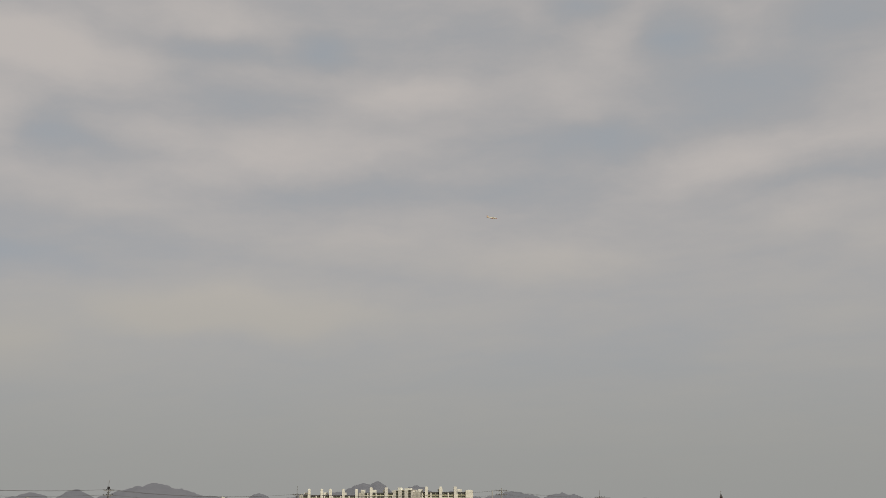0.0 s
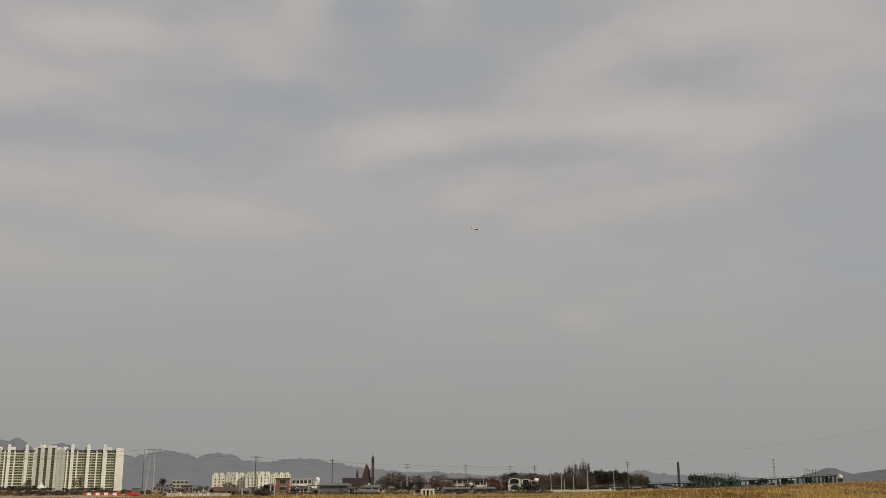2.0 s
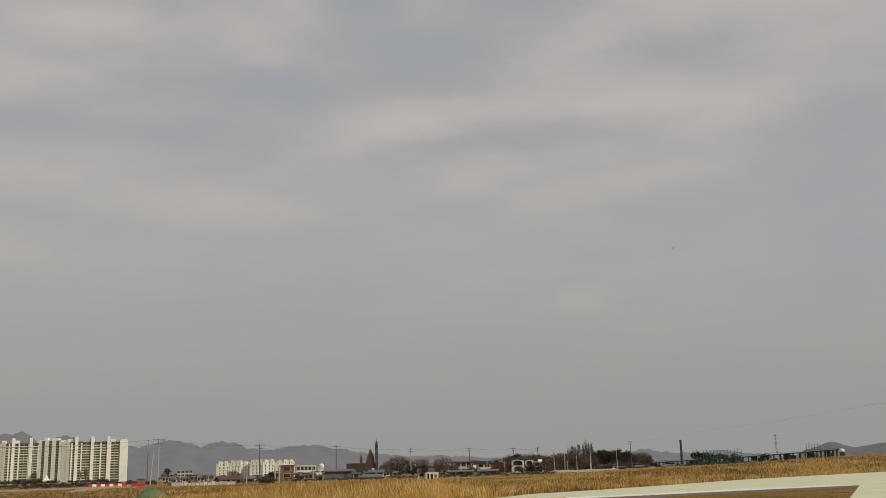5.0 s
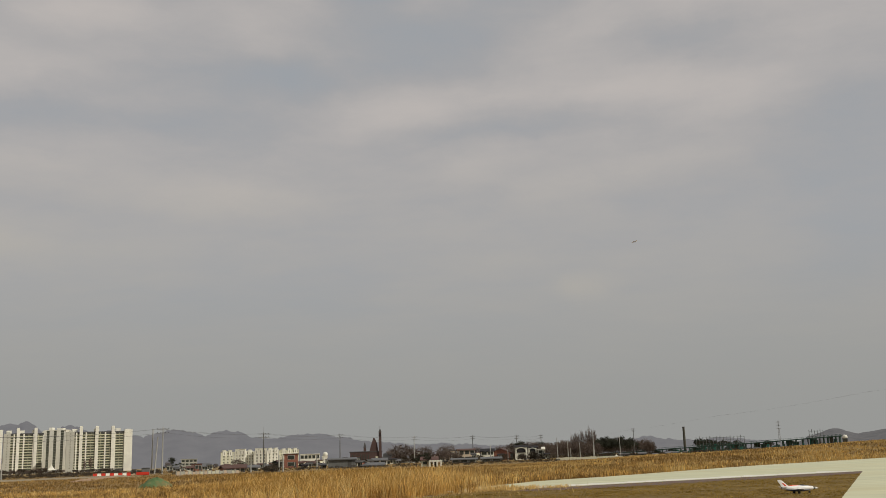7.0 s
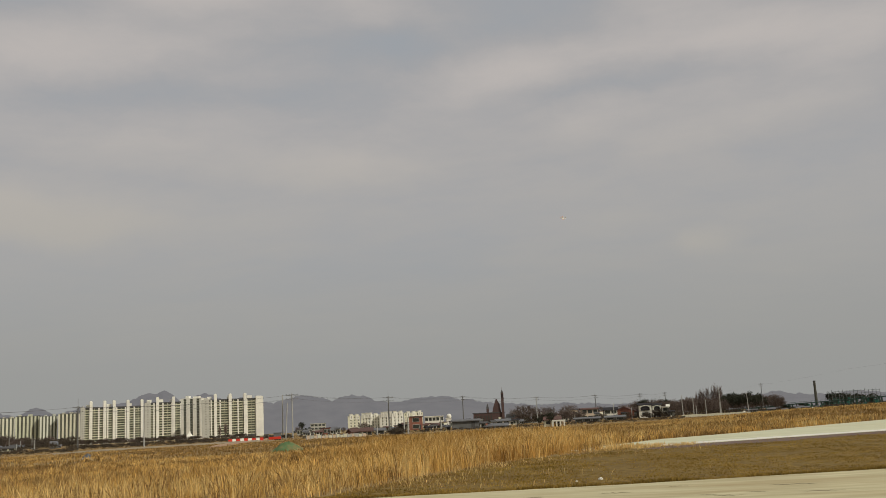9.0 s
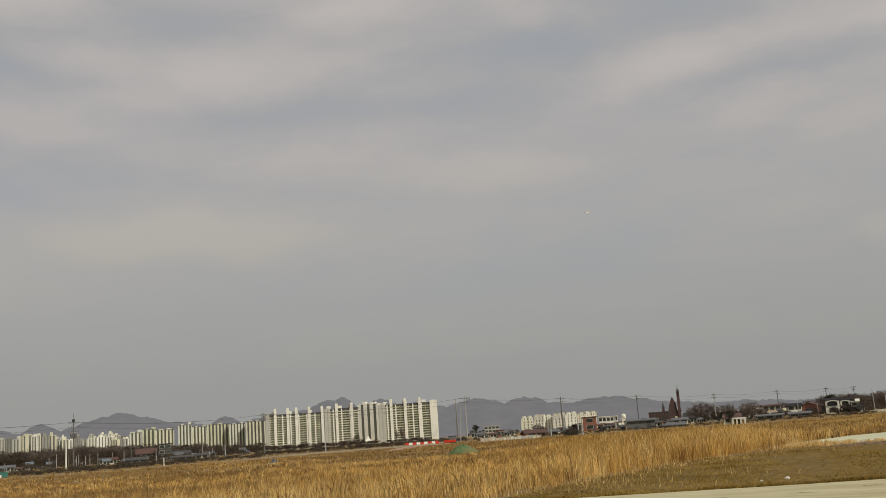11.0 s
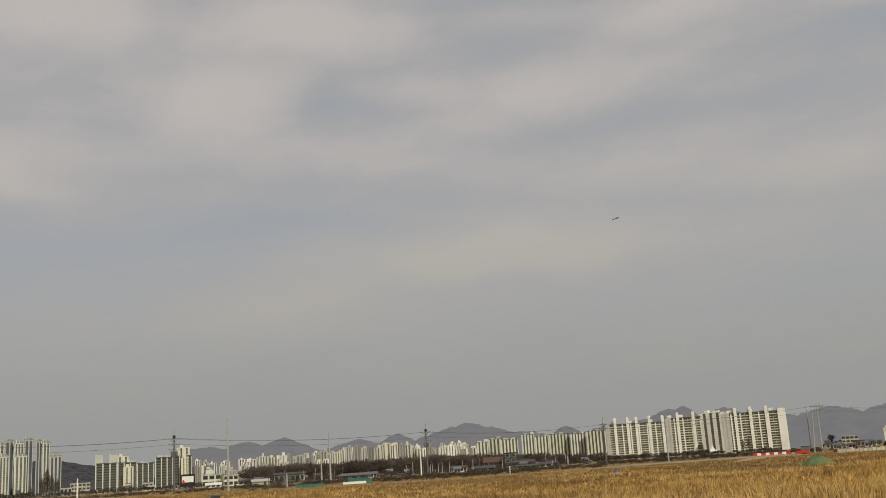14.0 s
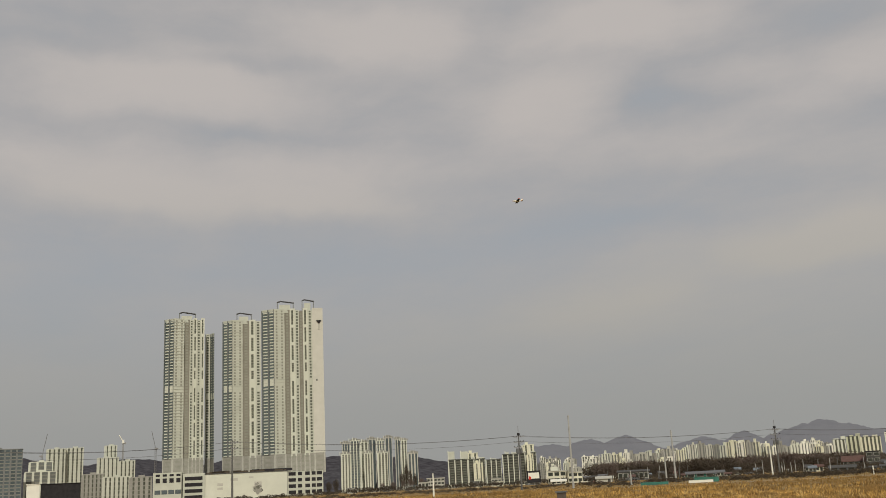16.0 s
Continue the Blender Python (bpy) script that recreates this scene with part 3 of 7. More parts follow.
# ---- skyline of white flats ----
az = 34.6
while az < 47.4:
    wdt = rnd.uniform(0.2, 0.5)
    tall = 1.1 + 0.4 * math.exp(-((az - 40.2) / 3.2) ** 2) + 0.24 * math.exp(-((az - 46.2) / 0.6) ** 2) + rnd.uniform(-0.15, 0.14)
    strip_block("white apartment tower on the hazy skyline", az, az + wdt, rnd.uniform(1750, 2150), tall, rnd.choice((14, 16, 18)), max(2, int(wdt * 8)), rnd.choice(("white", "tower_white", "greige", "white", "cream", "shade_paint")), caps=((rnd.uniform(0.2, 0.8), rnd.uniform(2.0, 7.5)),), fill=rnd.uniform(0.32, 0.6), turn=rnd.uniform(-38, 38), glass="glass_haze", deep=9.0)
    az += wdt * rnd.uniform(0.7, 1.1)
for i in range(70):
    a = rnd.uniform(34.6, 50.4)
    wdt = rnd.uniform(0.16, 0.42)
    tall = (1.05 if a > 43.5 else 1.26) + rnd.uniform(-0.2, 0.16)
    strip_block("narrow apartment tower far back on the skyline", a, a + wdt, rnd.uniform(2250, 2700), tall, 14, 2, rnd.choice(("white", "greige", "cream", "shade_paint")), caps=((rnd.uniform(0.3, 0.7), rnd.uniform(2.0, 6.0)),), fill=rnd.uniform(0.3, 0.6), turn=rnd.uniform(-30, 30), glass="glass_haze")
for a0, a1, e in ((49.95, 50.25, 1.3), (49.1, 49.5, 1.1), (48.4, 48.85, 1.12), (47.45, 47.9, 1.22), (47.0, 47.4, 1.18)):
    strip_block("white apartment tower on the hazy skyline", a0, a1, 1800, e, 15, 3, "white")

for i in range(34):
    a = rnd.uniform(42.8, 50.3)
    wdt = rnd.uniform(0.12, 0.34)
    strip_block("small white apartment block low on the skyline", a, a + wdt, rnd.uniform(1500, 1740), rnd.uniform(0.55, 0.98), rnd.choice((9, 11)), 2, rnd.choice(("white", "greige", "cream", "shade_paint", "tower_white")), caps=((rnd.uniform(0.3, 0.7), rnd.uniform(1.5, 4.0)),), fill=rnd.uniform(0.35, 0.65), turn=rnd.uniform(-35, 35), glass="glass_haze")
# ---- dark flats with white fins, and the grey cluster ----
for a0, a1, e, c in ((54.35, 55.43, 1.4, 3), (53.35, 54.3, 1.38, 3), (52.45, 53.3, 1.3, 3), (51.45, 52.35, 1.55, 3), (50.45, 51.4, 1.58, 3)):
    strip_block("dark-glazed flats with white vertical fins", a0, a1, 1000, e, 11, c, "tower_white", "glass", fill=0.82, sill=1.0, spandrel="spandrel_mid", caps=((0.18, 8.5), (0.86, 8.0)) if e < 1.42 and e > 1.39 else ((0.3, 2.4), (0.8, 2.0)) if e > 1.35 else ((0.5, 1.5),), cap="tower_cream", eaves="spandrel_dark", group="dark-glazed flats")
for a0, a1, e, dd in ((54.35, 53.75, 1.72, 1012), (53.95, 53.5, 1.15, 988), (51.15, 50.55, 2.02, 1012), (50.95, 50.62, 1.5, 986)):
    strip_block("cream flat block with a plain upper wall", a1, a0, dd, e, 10, 2, "cream", fill=0.3, group="dark-glazed flats")
for a0, a1, e, dd, wl_, f in ((60.98, 61.4, 2.6, 1130, "glassy", 0.62), (60.42, 60.93, 2.72, 1136, "greige", 0.62), (59.95, 60.36, 2.62, 1128, "tower_white", 0.5), (59.5, 59.9, 2.76, 1142, "glassy", 0.62), (59.02, 59.44, 2.66, 1130, "greige", 0.55), (58.58, 58.96, 2.8, 1136, "glassy", 0.62), (58.12, 58.4, 2.7, 1150, "glassy", 0.6), (57.75, 58.06, 2.62, 1146, "tower_white", 0.5), (57.15, 57.7, 1.88, 1120, "glassy", 0.5), (60.95, 61.45, 2.0, 1090, "tower_white", 0.4), (59.7, 60.15, 2.0, 1090, "tower_white", 0.5), (58.85, 59.4, 1.98, 1090, "tower_white", 0.5)):
    strip_block("grey and white apartment tower in a tight cluster", a0, a1, dd, e, 19, max(2, round((a1 - a0) * 6)), "greige" if wl_ == "glassy" else "tower_white", "glass_blue" if wl_ in ("glassy", "greige") else "glass_far", fill=f * 1.1, sill=0.9, caps=((0.12, 2.2), (0.5, 3.4), (0.85, 2.2)), cap="shade_paint", spandrel="spandrel" if wl_ != "glassy" else "glass_blue", group="cluster of grey towers")

# ---- town beside the towers ----
for a0, a1, e, dd, fl, c, wl_, gl, f, lab in (
        (78.3, 80.6, 2.95, 1000, 17, 8, "tower_rib", "glass_blue", 0.7, "dark blue-grey glazed apartment slab"),
        (76.2, 77.1, 2.9, 1150, 17, 4, "tower_cream", "glass_far", 0.36, "cream apartment tower beside the hill"),
        (75.3, 76.15, 2.92, 1160, 17, 4, "tower_cream", "glass_far", 0.36, "cream apartment tower beside the hill"),
        (76.6, 78.15, 1.75, 1050, 10, 4, "tower_white", "glass_haze", 0.7, "white block with stepped top"),
        (76.8, 77.95, 2.25, 1058, 12, 3, "tower_white", "glass_haze", 0.72, "white block with stepped top"),
        (73.5, 74.55, 2.35, 1200, 12, 5, "tower_cream", "glass_far", 0.3, "cream office with stepped top"),
        (73.6, 74.2, 2.98, 1215, 15, 3, "tower_cream", "glass_far", 0.3, "cream office with stepped top"),
        (72.65, 73.45, 2.15, 1195, 11, 4, "tower_cream", "glass_far", 0.36, "cream office with stepped top"),
        (74.3, 75.3, 1.5, 900, 7, 5, "shade_paint", "glass_far", 0.36, "low grey commercial building"),
        (72.9, 74.25, 1.32, 880, 6, 6, "tower_cream", "glass_far", 0.36, "low cream commercial building"),
        (71.75, 72.85, 1.25, 860, 6, 4, "shade_paint", "glass_far", 0.36, "low grey commercial building")):
    strip_block(lab, a0, a1, dd, e, fl, c, wl_, gl, fill=f, caps=((0.5, 2.0),), group="town buildings beside the towers")


def crane(az, d, el0, el1, lean):
    """A luffing tower crane: mast, cab, lattice jib and counter-jib."""
    z0, z1 = rise(el0, d), rise(el1, d)
    t = thing("tower_crane", at(az, d), "thin grey luffing tower crane", "crane", "cranes")
    s = Shape()
    for x, y in ((-0.9, -0.9), (0.9, -0.9), (0.9, 0.9), (-0.9, 0.9)):
        s.tube([(x, y, 0), (x, y, z0)], 0.22, 4)
    for k in range(int(z0 / 3)):
        s.tube([(-0.9, -0.9, k * 3), (0.9, -0.9, k * 3 + 3)], 0.1, 4).tube([(0.9, 0.9, k * 3), (-0.9, 0.9, k * 3 + 3)], 0.1, 4)
    part("mast", s, "steel", t)
    part("cab", Shape().box(-1.3, 1.3, -2, 1.5, z0, z0 + 2.4), "steel", t)
    part("jib", Shape().tube([(0, -0.5, z0 + 1.5), (lean, -0.5, z1)], 0.3, 4).tube([(0, 0.5, z0 + 1.5), (lean, 0.5, z1)], 0.3, 4), "steel", t)
    part("counter_jib", Shape().box(-3 if lean > 0 else 0, 0 if lean > 0 else 3, -0.9, 0.9, z0 + 1, z0 + 2.2), "steel", t)


crane(77.37, 1300, 2.5, 3.7, 5)
crane(71.6, 1300, 2.7, 3.7, -5)
t = thing("tower_crane", at(73.3, 1230), "pale tower crane head above an office", "crane", "cranes")
part("mast", Shape().box(-0.8, 0.8, -0.8, 0.8, 0, rise(3.1, 1230)), "steel", t)
part("cab", Shape().box(-1.4, 1.2, -1.6, 1.4, rise(3.1, 1230), rise(3.28, 1230)), "white", t, "white crane cab")
part("jib", Shape().tube([(-1, 0, rise(3.25, 1230)), (-4.6, 0, rise(3.55, 1230))], 0.6, 5), "white", t)
part("counter_jib", Shape().box(1.0, 3.4, -0.7, 0.7, rise(3.06, 1230), rise(3.14, 1230)), "steel", t)


# ---- the three residential towers on their podium ----
def tower(label, d, top_el, cols, crowns, deep=22.0, base_z=19.0, grey_z=36.0, floors=47):
    """cols: bearings and kind of each upright strip of the front, from the left."""
    z1 = rise(top_el, d)
    mid = (cols[0][0] + cols[-1][1]) / 2
    t = thing("residential_tower", at(mid, d), label, "building", "residential towers")
    step = (z1 - grey_z) / floors
    refuge = int(floors * 0.485)

    def x_of(a):
        return -d * math.tan(radians(a - mid))

    def leaf(s, x0, x1, ya, yb, u0, u1, t0, t1, z0, z1):
        """A slab on a facade that runs from depth ya at x0 to yb at x1: between shares u0 and u1 of it, t0 to t1 behind its face."""
        xa, xb = x0 + (x1 - x0) * u0, x0 + (x1 - x0) * u1
        fa, fb = ya + (yb - ya) * u0, ya + (yb - ya) * u1
        return s.prism([(xa, fa + t0), (xb, fb + t0), (xb, fb + t1), (xa, fa + t1)], z0, z1)

    for a0, a1, kind in cols:
        x0, x1 = x_of(a0), x_of(a1)
        ya, yb = {"recess": (4.6, 3.8), "balcony": (7.5, 0.0), "corner": (0.0, 1.6), "slot": (-0.6, -0.2), "window": (0.8, 1.2), "shade": (3.2, 2.6), "plain": (-0.8, -0.2)}[kind]
        # recess and shade strips get their shade through the wall colour
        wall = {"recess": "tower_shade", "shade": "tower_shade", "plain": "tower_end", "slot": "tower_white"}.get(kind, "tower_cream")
        top_z = z1 - {"recess": 0.5, "shade": 2.0, "window": 1.2}.get(kind, 0.0)
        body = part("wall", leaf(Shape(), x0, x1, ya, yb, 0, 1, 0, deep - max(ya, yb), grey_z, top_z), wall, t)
        part("lower_wall", leaf(Shape(), x0, x1, ya, yb, 0, 1, -0.05, deep - max(ya, yb), base_z, grey_z - 0.05), "net_grey", t, "grey netted lower storeys")
        part("parapet", leaf(Shape(), x0, x1, ya, yb, 0, 1, -0.12, 0.5, top_z + 0.02, top_z + 1.1), wall, body)
        w = x1 - x0
        s, g = Shape(), Shape()
        if kind == "balcony":
            n = max(2, round(w / 5.6))
            part("glazing", leaf(Shape(), x0, x1, ya, yb, 0.03, 0.97, -0.35, -0.02, grey_z, z1 - 1.2), "tower_glass", body, "dark grey-green balcony glazing")
            for k in range(floors):
                z = grey_z + k * step
                tall = step * (0.95 if k in (refuge, refuge + 1) else 0.36)
                for i in range(n):
                    leaf(s, x0, x1, ya, yb, (i + 0.30) / n, (i + 0.98) / n, -1.0, -0.4, z, z + tall)
            tagged(part("balcony_front", s, "tower_white", body, "stack of white balcony fronts"), kind="stuff")
            for i in range(n + 1):
                u = min(i / n, 0.97)
                part("mullion", leaf(Shape(), x0, x1, ya, yb, max(0.0, u - 0.02), min(1.0, u + 0.07), -1.2, -0.02, grey_z, z1 + 0.6), "tower_rib", body, "dark grey upright rib")
        elif kind == "slot":
            m = 8
            for k in range(m):
                za, zb = grey_z + (z1 - grey_z) * k / m, grey_z + (z1 - grey_z) * (k + 1) / m
                if k == 4:
                    za += step * 2
                leaf(s, x0, x1, ya, yb, 0.31, 0.67, 0.02, 0.2, za + 2.4, zb - 0.6)
                for f in range(5):
                    zf = za + 2.4 + (zb - za - 3.0) * (f + 0.9) / 5
                    leaf(g, x0, x1, ya, yb, 0.31, 0.67, -0.05, 0.0, zf, zf + 0.5)
            tagged(part("slot_window", s, "glass_far", body, "tall dark window slots"), kind="stuff").location = (0, -0.1, 0)
            tagged(part("slot_transom", g, "tower_shade", body), kind="stuff").location = (0, -0.1, 0)
            for u0, u1 in ((0.0, 0.22), (0.76, 1.0)):
                part("rib", leaf(Shape(), x0, x1, ya, yb, u0, u1, -0.7, 0.0, grey_z - 2, z1 + 0.8), "tower_white", body, "white upright rib")
            g = Shape()
        elif kind in ("window", "corner", "recess", "shade"):
            n = max(1, round(w / 4.5))
            for k in range(floors):
                z = grey_z + k * step
                if kind == "corner":
                    leaf(g, x0, x1, ya, yb, 0.0, 1.0, -0.3, 0.0, z, z + 0.45)
                if k in (refuge, refuge + 1) and kind != "recess":
                    continue
                for i in range(n):
                    c = (i + 0.5) / n
                    leaf(s, x0, x1, ya, yb, c - (0.16 if kind == "corner" else 0.22) / n, c + (0.16 if kind == "corner" else 0.22) / n, -0.06, 0.1, z + 0.75, z + step - 0.3)
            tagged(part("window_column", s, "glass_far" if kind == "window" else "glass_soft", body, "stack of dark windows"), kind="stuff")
            if kind == "corner":
                tagged(part("floor_band", g, "tower_cream", body, "pale bands between the floors"), kind="stuff")
                g = Shape()
        for k in range(0, 4):
            leaf(g, x0, x1, ya, yb, 0.25, 0.75, -0.12, 0.0, base_z + 1.4 + k * 4, base_z + 3.0 + k * 4)
        tagged(part("lower_window", g, "glass_soft", t), kind="stuff")
        for u in (0.06, 0.94):
            part("net_post", leaf(Shape(), x0, x1, ya, yb, u - 0.04, u + 0.04, -0.3, -0.08, base_z, grey_z), "greige", t)
    for a0, a1, el in crowns:
        x0, x1, zt = x_of(a0), x_of(a1), rise(el, d)
        c = part("crown", Shape().box(x0 + 1.5, x1 - 2.5, 4, 14, z1 - 2, zt - 3.6), "tower_cream", t, "rooftop plant room")
        xm = x0 + (x1 - x0) * 0.2
        part("crown_frame", Shape().rings([[(x, y, z) for y, z in ((3, h), (6.5, h), (6.5, h + 0.6), (3, h + 0.6))] for x, h in ((x0 - 0.6, zt - 1.6), (xm, zt - 0.6), (x1 + 0.8, zt - 2.4))]), "slate", c, "dark folded roof canopy")
        for x in (x0 - 0.2, x1 + 0.2):
            part("crown_post", Shape().box(x - 0.35, x + 0.35, 3.2, 3.9, z1 - 1, zt - (1.0 if x < xm else 2.4)), "tower_rib", c)
    return t


right_tower = tower("tall cream residential tower with plain white end wall", 900, 10.27, [(65.88, 65.15, "balcony"), (65.15, 64.55, "corner"), (64.55, 64.25, "recess"), (64.25, 63.95, "slot"), (63.95, 63.72, "window"), (63.72, 63.50, "shade"), (63.50, 63.22, "slot"), (63.22, 62.97, "window"), (62.97, 62.35, "plain")], [(64.94, 64.05, 10.83), (63.51, 62.88, 10.9)])
tower("tall cream residential tower with dark glazed side", 905, 9.68, [(68.06, 67.5, "balcony"), (67.5, 66.92, "corner"), (66.92, 66.55, "recess"), (66.55, 66.2, "slot"), (66.2, 65.9, "window")], [(67.23, 66.44, 10.2)])
tower("tall cream residential tower standing apart", 900, 9.8, [(71.26, 70.72, "balcony"), (70.72, 70.15, "corner"), (70.15, 69.85, "recess"), (69.85, 69.66, "window"), (69.66, 69.46, "slot"), (69.46, 69.25, "window"), (69.25, 69.05, "slot")], [(70.42, 69.57, 10.27)])
tower("lower cream wing behind the tower", 925, 8.98, [(69.0, 68.72, "window"), (68.72, 68.5, "balcony")], [])
# mark high on the end wall
wx = -900 * math.tan(radians(62.58 - 64.115))
mk = part("wall_mark", Shape().prism([(-1.6, 0), (0, -1.0), (1.6, 0), (0.9, 0.06), (-0.9, 0.06)], 0, 0.06), "dark", right_tower, "small dark bird-shaped sign")
mk.matrix_basis = pose(wx, -1.0, rise(9.62, 900), 90, 0, 0) @ Matrix.Diagonal((1.6, 3.2, 1, 1))
part("wall_mark", Shape().box(wx - 0.9, wx + 0.9, -0.92, -0.2, rise(9.1, 900), rise(9.4, 900)), "greige", right_tower)
part("wall_mark", Shape().box(-900 * math.tan(radians(62.75 - 64.115)) - 0.5, -900 * math.tan(radians(62.75 - 64.115)) + 0.5, -0.92, -0.2, rise(6.2, 900), rise(6.3, 900)), "dark", right_tower)


def podium():
    d, mid = 860, 67.1
    t = thing("shopping_podium", at(mid, d), "long white shopping podium under the towers", "building")

    def x_of(a):
        return -d * math.tan(radians(a - mid))

    z = rise(1.25, d)
    part("wall", Shape().box(x_of(68.95), x_of(64.5), 0, 60, 0, z), "tower_white", t, "blank white front wall")
    part("roof_edge", Shape().box(x_of(68.95) - 0.5, x_of(64.5) + 0.5, -0.5, 60, z, z + 0.7), "slate", t)
    part("roof_louvre", Shape().box(x_of(66.4), x_of(64.2), 3, 12, z + 0.7, z + 2.6), "dark", t, "black louvred plant screen")
    pr = random.Random(8)
    for i in range(26):
        a, h0 = pr.uniform(68.9, 64.6), pr.uniform(0.8, 2.2)
        part("roof_planting", Shape().box(x_of(a) - h0, x_of(a) + h0, 1.5, 1.5 + h0, z + 0.7, z + 0.7 + h0 * 0.8), "hedge", t)
    for i in range(40):
        a, e, r = 66.12 + pr.gauss(0, 0.10), 0.40 + pr.gauss(0, 0.12), pr.uniform(0.6, 1.6)
        ring = [(x_of(a) + r * math.cos(q) * pr.uniform(0.8, 1.2), max(0.4, rise(e, d) + r * math.sin(q) * pr.uniform(0.7, 1.2))) for q in (2 * math.pi * k / 11 for k in range(11))]
        part("mural", Shape().rings([[(x, y, z2) for x, z2 in ring] for y in (-0.1 - 0.006 * i, 0.05)]), pr.choice(("greige", "shade_paint", "spandrel", "spandrel_mid")), t, "grey patch of a wall painting")
    part("side_wing", Shape().box(x_of(71.69), x_of(70.2), -4, 50, 0, rise(1.44, d)), "tower_cream", t)
    part("side_wing", Shape().box(x_of(70.15), x_of(68.97), 2, 50, 0, z + 1.5), "tower_cream", t)
    part("car_deck", Shape().box(x_of(64.48), x_of(62.5), 1, 40, 0, z - 0.8), "tower_cream", t)
    # openings are dark panels, the shade inside put into their colour
    for a0, a1, rows, y in ((70.05, 69.1, 4, 2), (64.42, 64.02, 4, 1), (63.9, 63.68, 4, 1), (63.5, 63.24, 4, 1), (63.14, 62.92, 4, 1), (62.86, 62.56, 4, 1)):
        for k in range(rows):
            zz = z * 0.98 / rows
            part("opening", Shape().box(x_of(a0), x_of(a1), y - 0.12, y + 0.2, k * zz + 1.4, k * zz + zz * 0.86), "dark", t, "dark panel in place of a deck opening")
    for i in range(4):
        part("opening", Shape().box(x_of(71.55 - i * 0.36), x_of(71.33 - i * 0.36), -4.12, -3.8, rise(1.24, d), rise(1.36, d)), "dark", t, "dark panel in place of a deck opening")
        part("opening", Shape().box(x_of(71.55 - i * 0.36), x_of(71.33 - i * 0.36), -4.12, -3.8, rise(0.9, d), rise(1.14, d)), "dark", t, "dark panel in place of a deck opening")
        part("opening", Shape().box(x_of(71.6 - i * 0.36), x_of(71.29 - i * 0.36), -4.12, -3.8, rise(0.3, d), rise(0.52, d)), "glass_blue", t, "shaded shop window")
    for a0, a1, e0, e1 in ((67.6, 67.2, 0.85, 1.0), (68.3, 68.0, 0.6, 0.75), (68.3, 68.0, 0.4, 0.52), (66.6, 66.35, 0.95, 1.05), (66.3, 65.9, 0.45, 0.75)):
        part("wall_panel", Shape().box(x_of(a0), x_of(a1), -0.12, 0.1, rise(e0, d), rise(e1, d)), "greige", t)


podium()


# ---- poles and lines ----
def utility_pole(az, d, el, arms=2, mat="pole", lean=0.0, arm=1.1, group="utility poles across the field", top_spike=0.0, stout=1.0):
    h = rise(el, d)
    p = bearing(az) * d
    t = thing("utility_pole", pose(p.x, p.y, 0, 0, lean, az), "weathered concrete utility pole" if arms else "plain pale post in the field", "utility pole", group)
    part("shaft", Shape().tube([(0, 0, -0.3), (0, 0, h * 0.5), (0, 0, h - top_spike)], [0.24 * stout, 0.19 * stout, 0.14 * stout], 10), mat, t)
    if top_spike:
        part("spike", Shape().tube([(0, 0, h - top_spike), (0, 0, h)], 0.06, 6), "steel", t)
    for k in range(arms):
        z = h - top_spike - 0.5 - 1.1 * k
        a = part("crossarm", Shape().box(-arm, arm, -0.22, -0.1, z - 0.07, z + 0.07).tube([(-arm * 0.6, -0.15, z), (0, -0.15, z - 0.7)], 0.03, 4).tube([(arm * 0.6, -0.15, z), (0, -0.15, z - 0.7)], 0.03, 4), "steel", t)
        for x in (-arm * 0.92, -arm * 0.35, arm * 0.35, arm * 0.92):
            part("insulator", Shape().tube([(x, -0.16, z + 0.07), (x, -0.16, z + 0.16), (x, -0.16, z + 0.3)], [0.05, 0.09, 0.05], 8), "dark", a)
    if top_spike > 1 and arms == 3:
        z = h - top_spike - 4.0
        for x in (-0.45, 0.45):
            part("transformer", Shape().tube([(x, -0.3, z), (x, -0.3, z + 0.15), (x, -0.3, z + 0.95), (x, -0.3, z + 1.05)], [0.22, 0.28, 0.28, 0.2], 10), "shed_grey", t, "grey drum transformer")
        part("switch_box", Shape().box(-0.3, 0.3, -0.45, -0.2, h - top_spike - 0.2, h - top_spike + 0.35), "dark", t)
    return t


def cable(a, b, sag, r=0.035, label="thin dark grey overhead power cable"):
    a, b = Vector(a), Vector(b)
    pts = [a.lerp(b, i / 16) - Vector((0, 0, 4 * sag * (i / 16) * (1 - i / 16))) for i in range(17)]
    return single("power_cable", Shape().tube(pts, r, 5), "wire", pose(0, 0, 0), label, "cable", "overhead power cables")


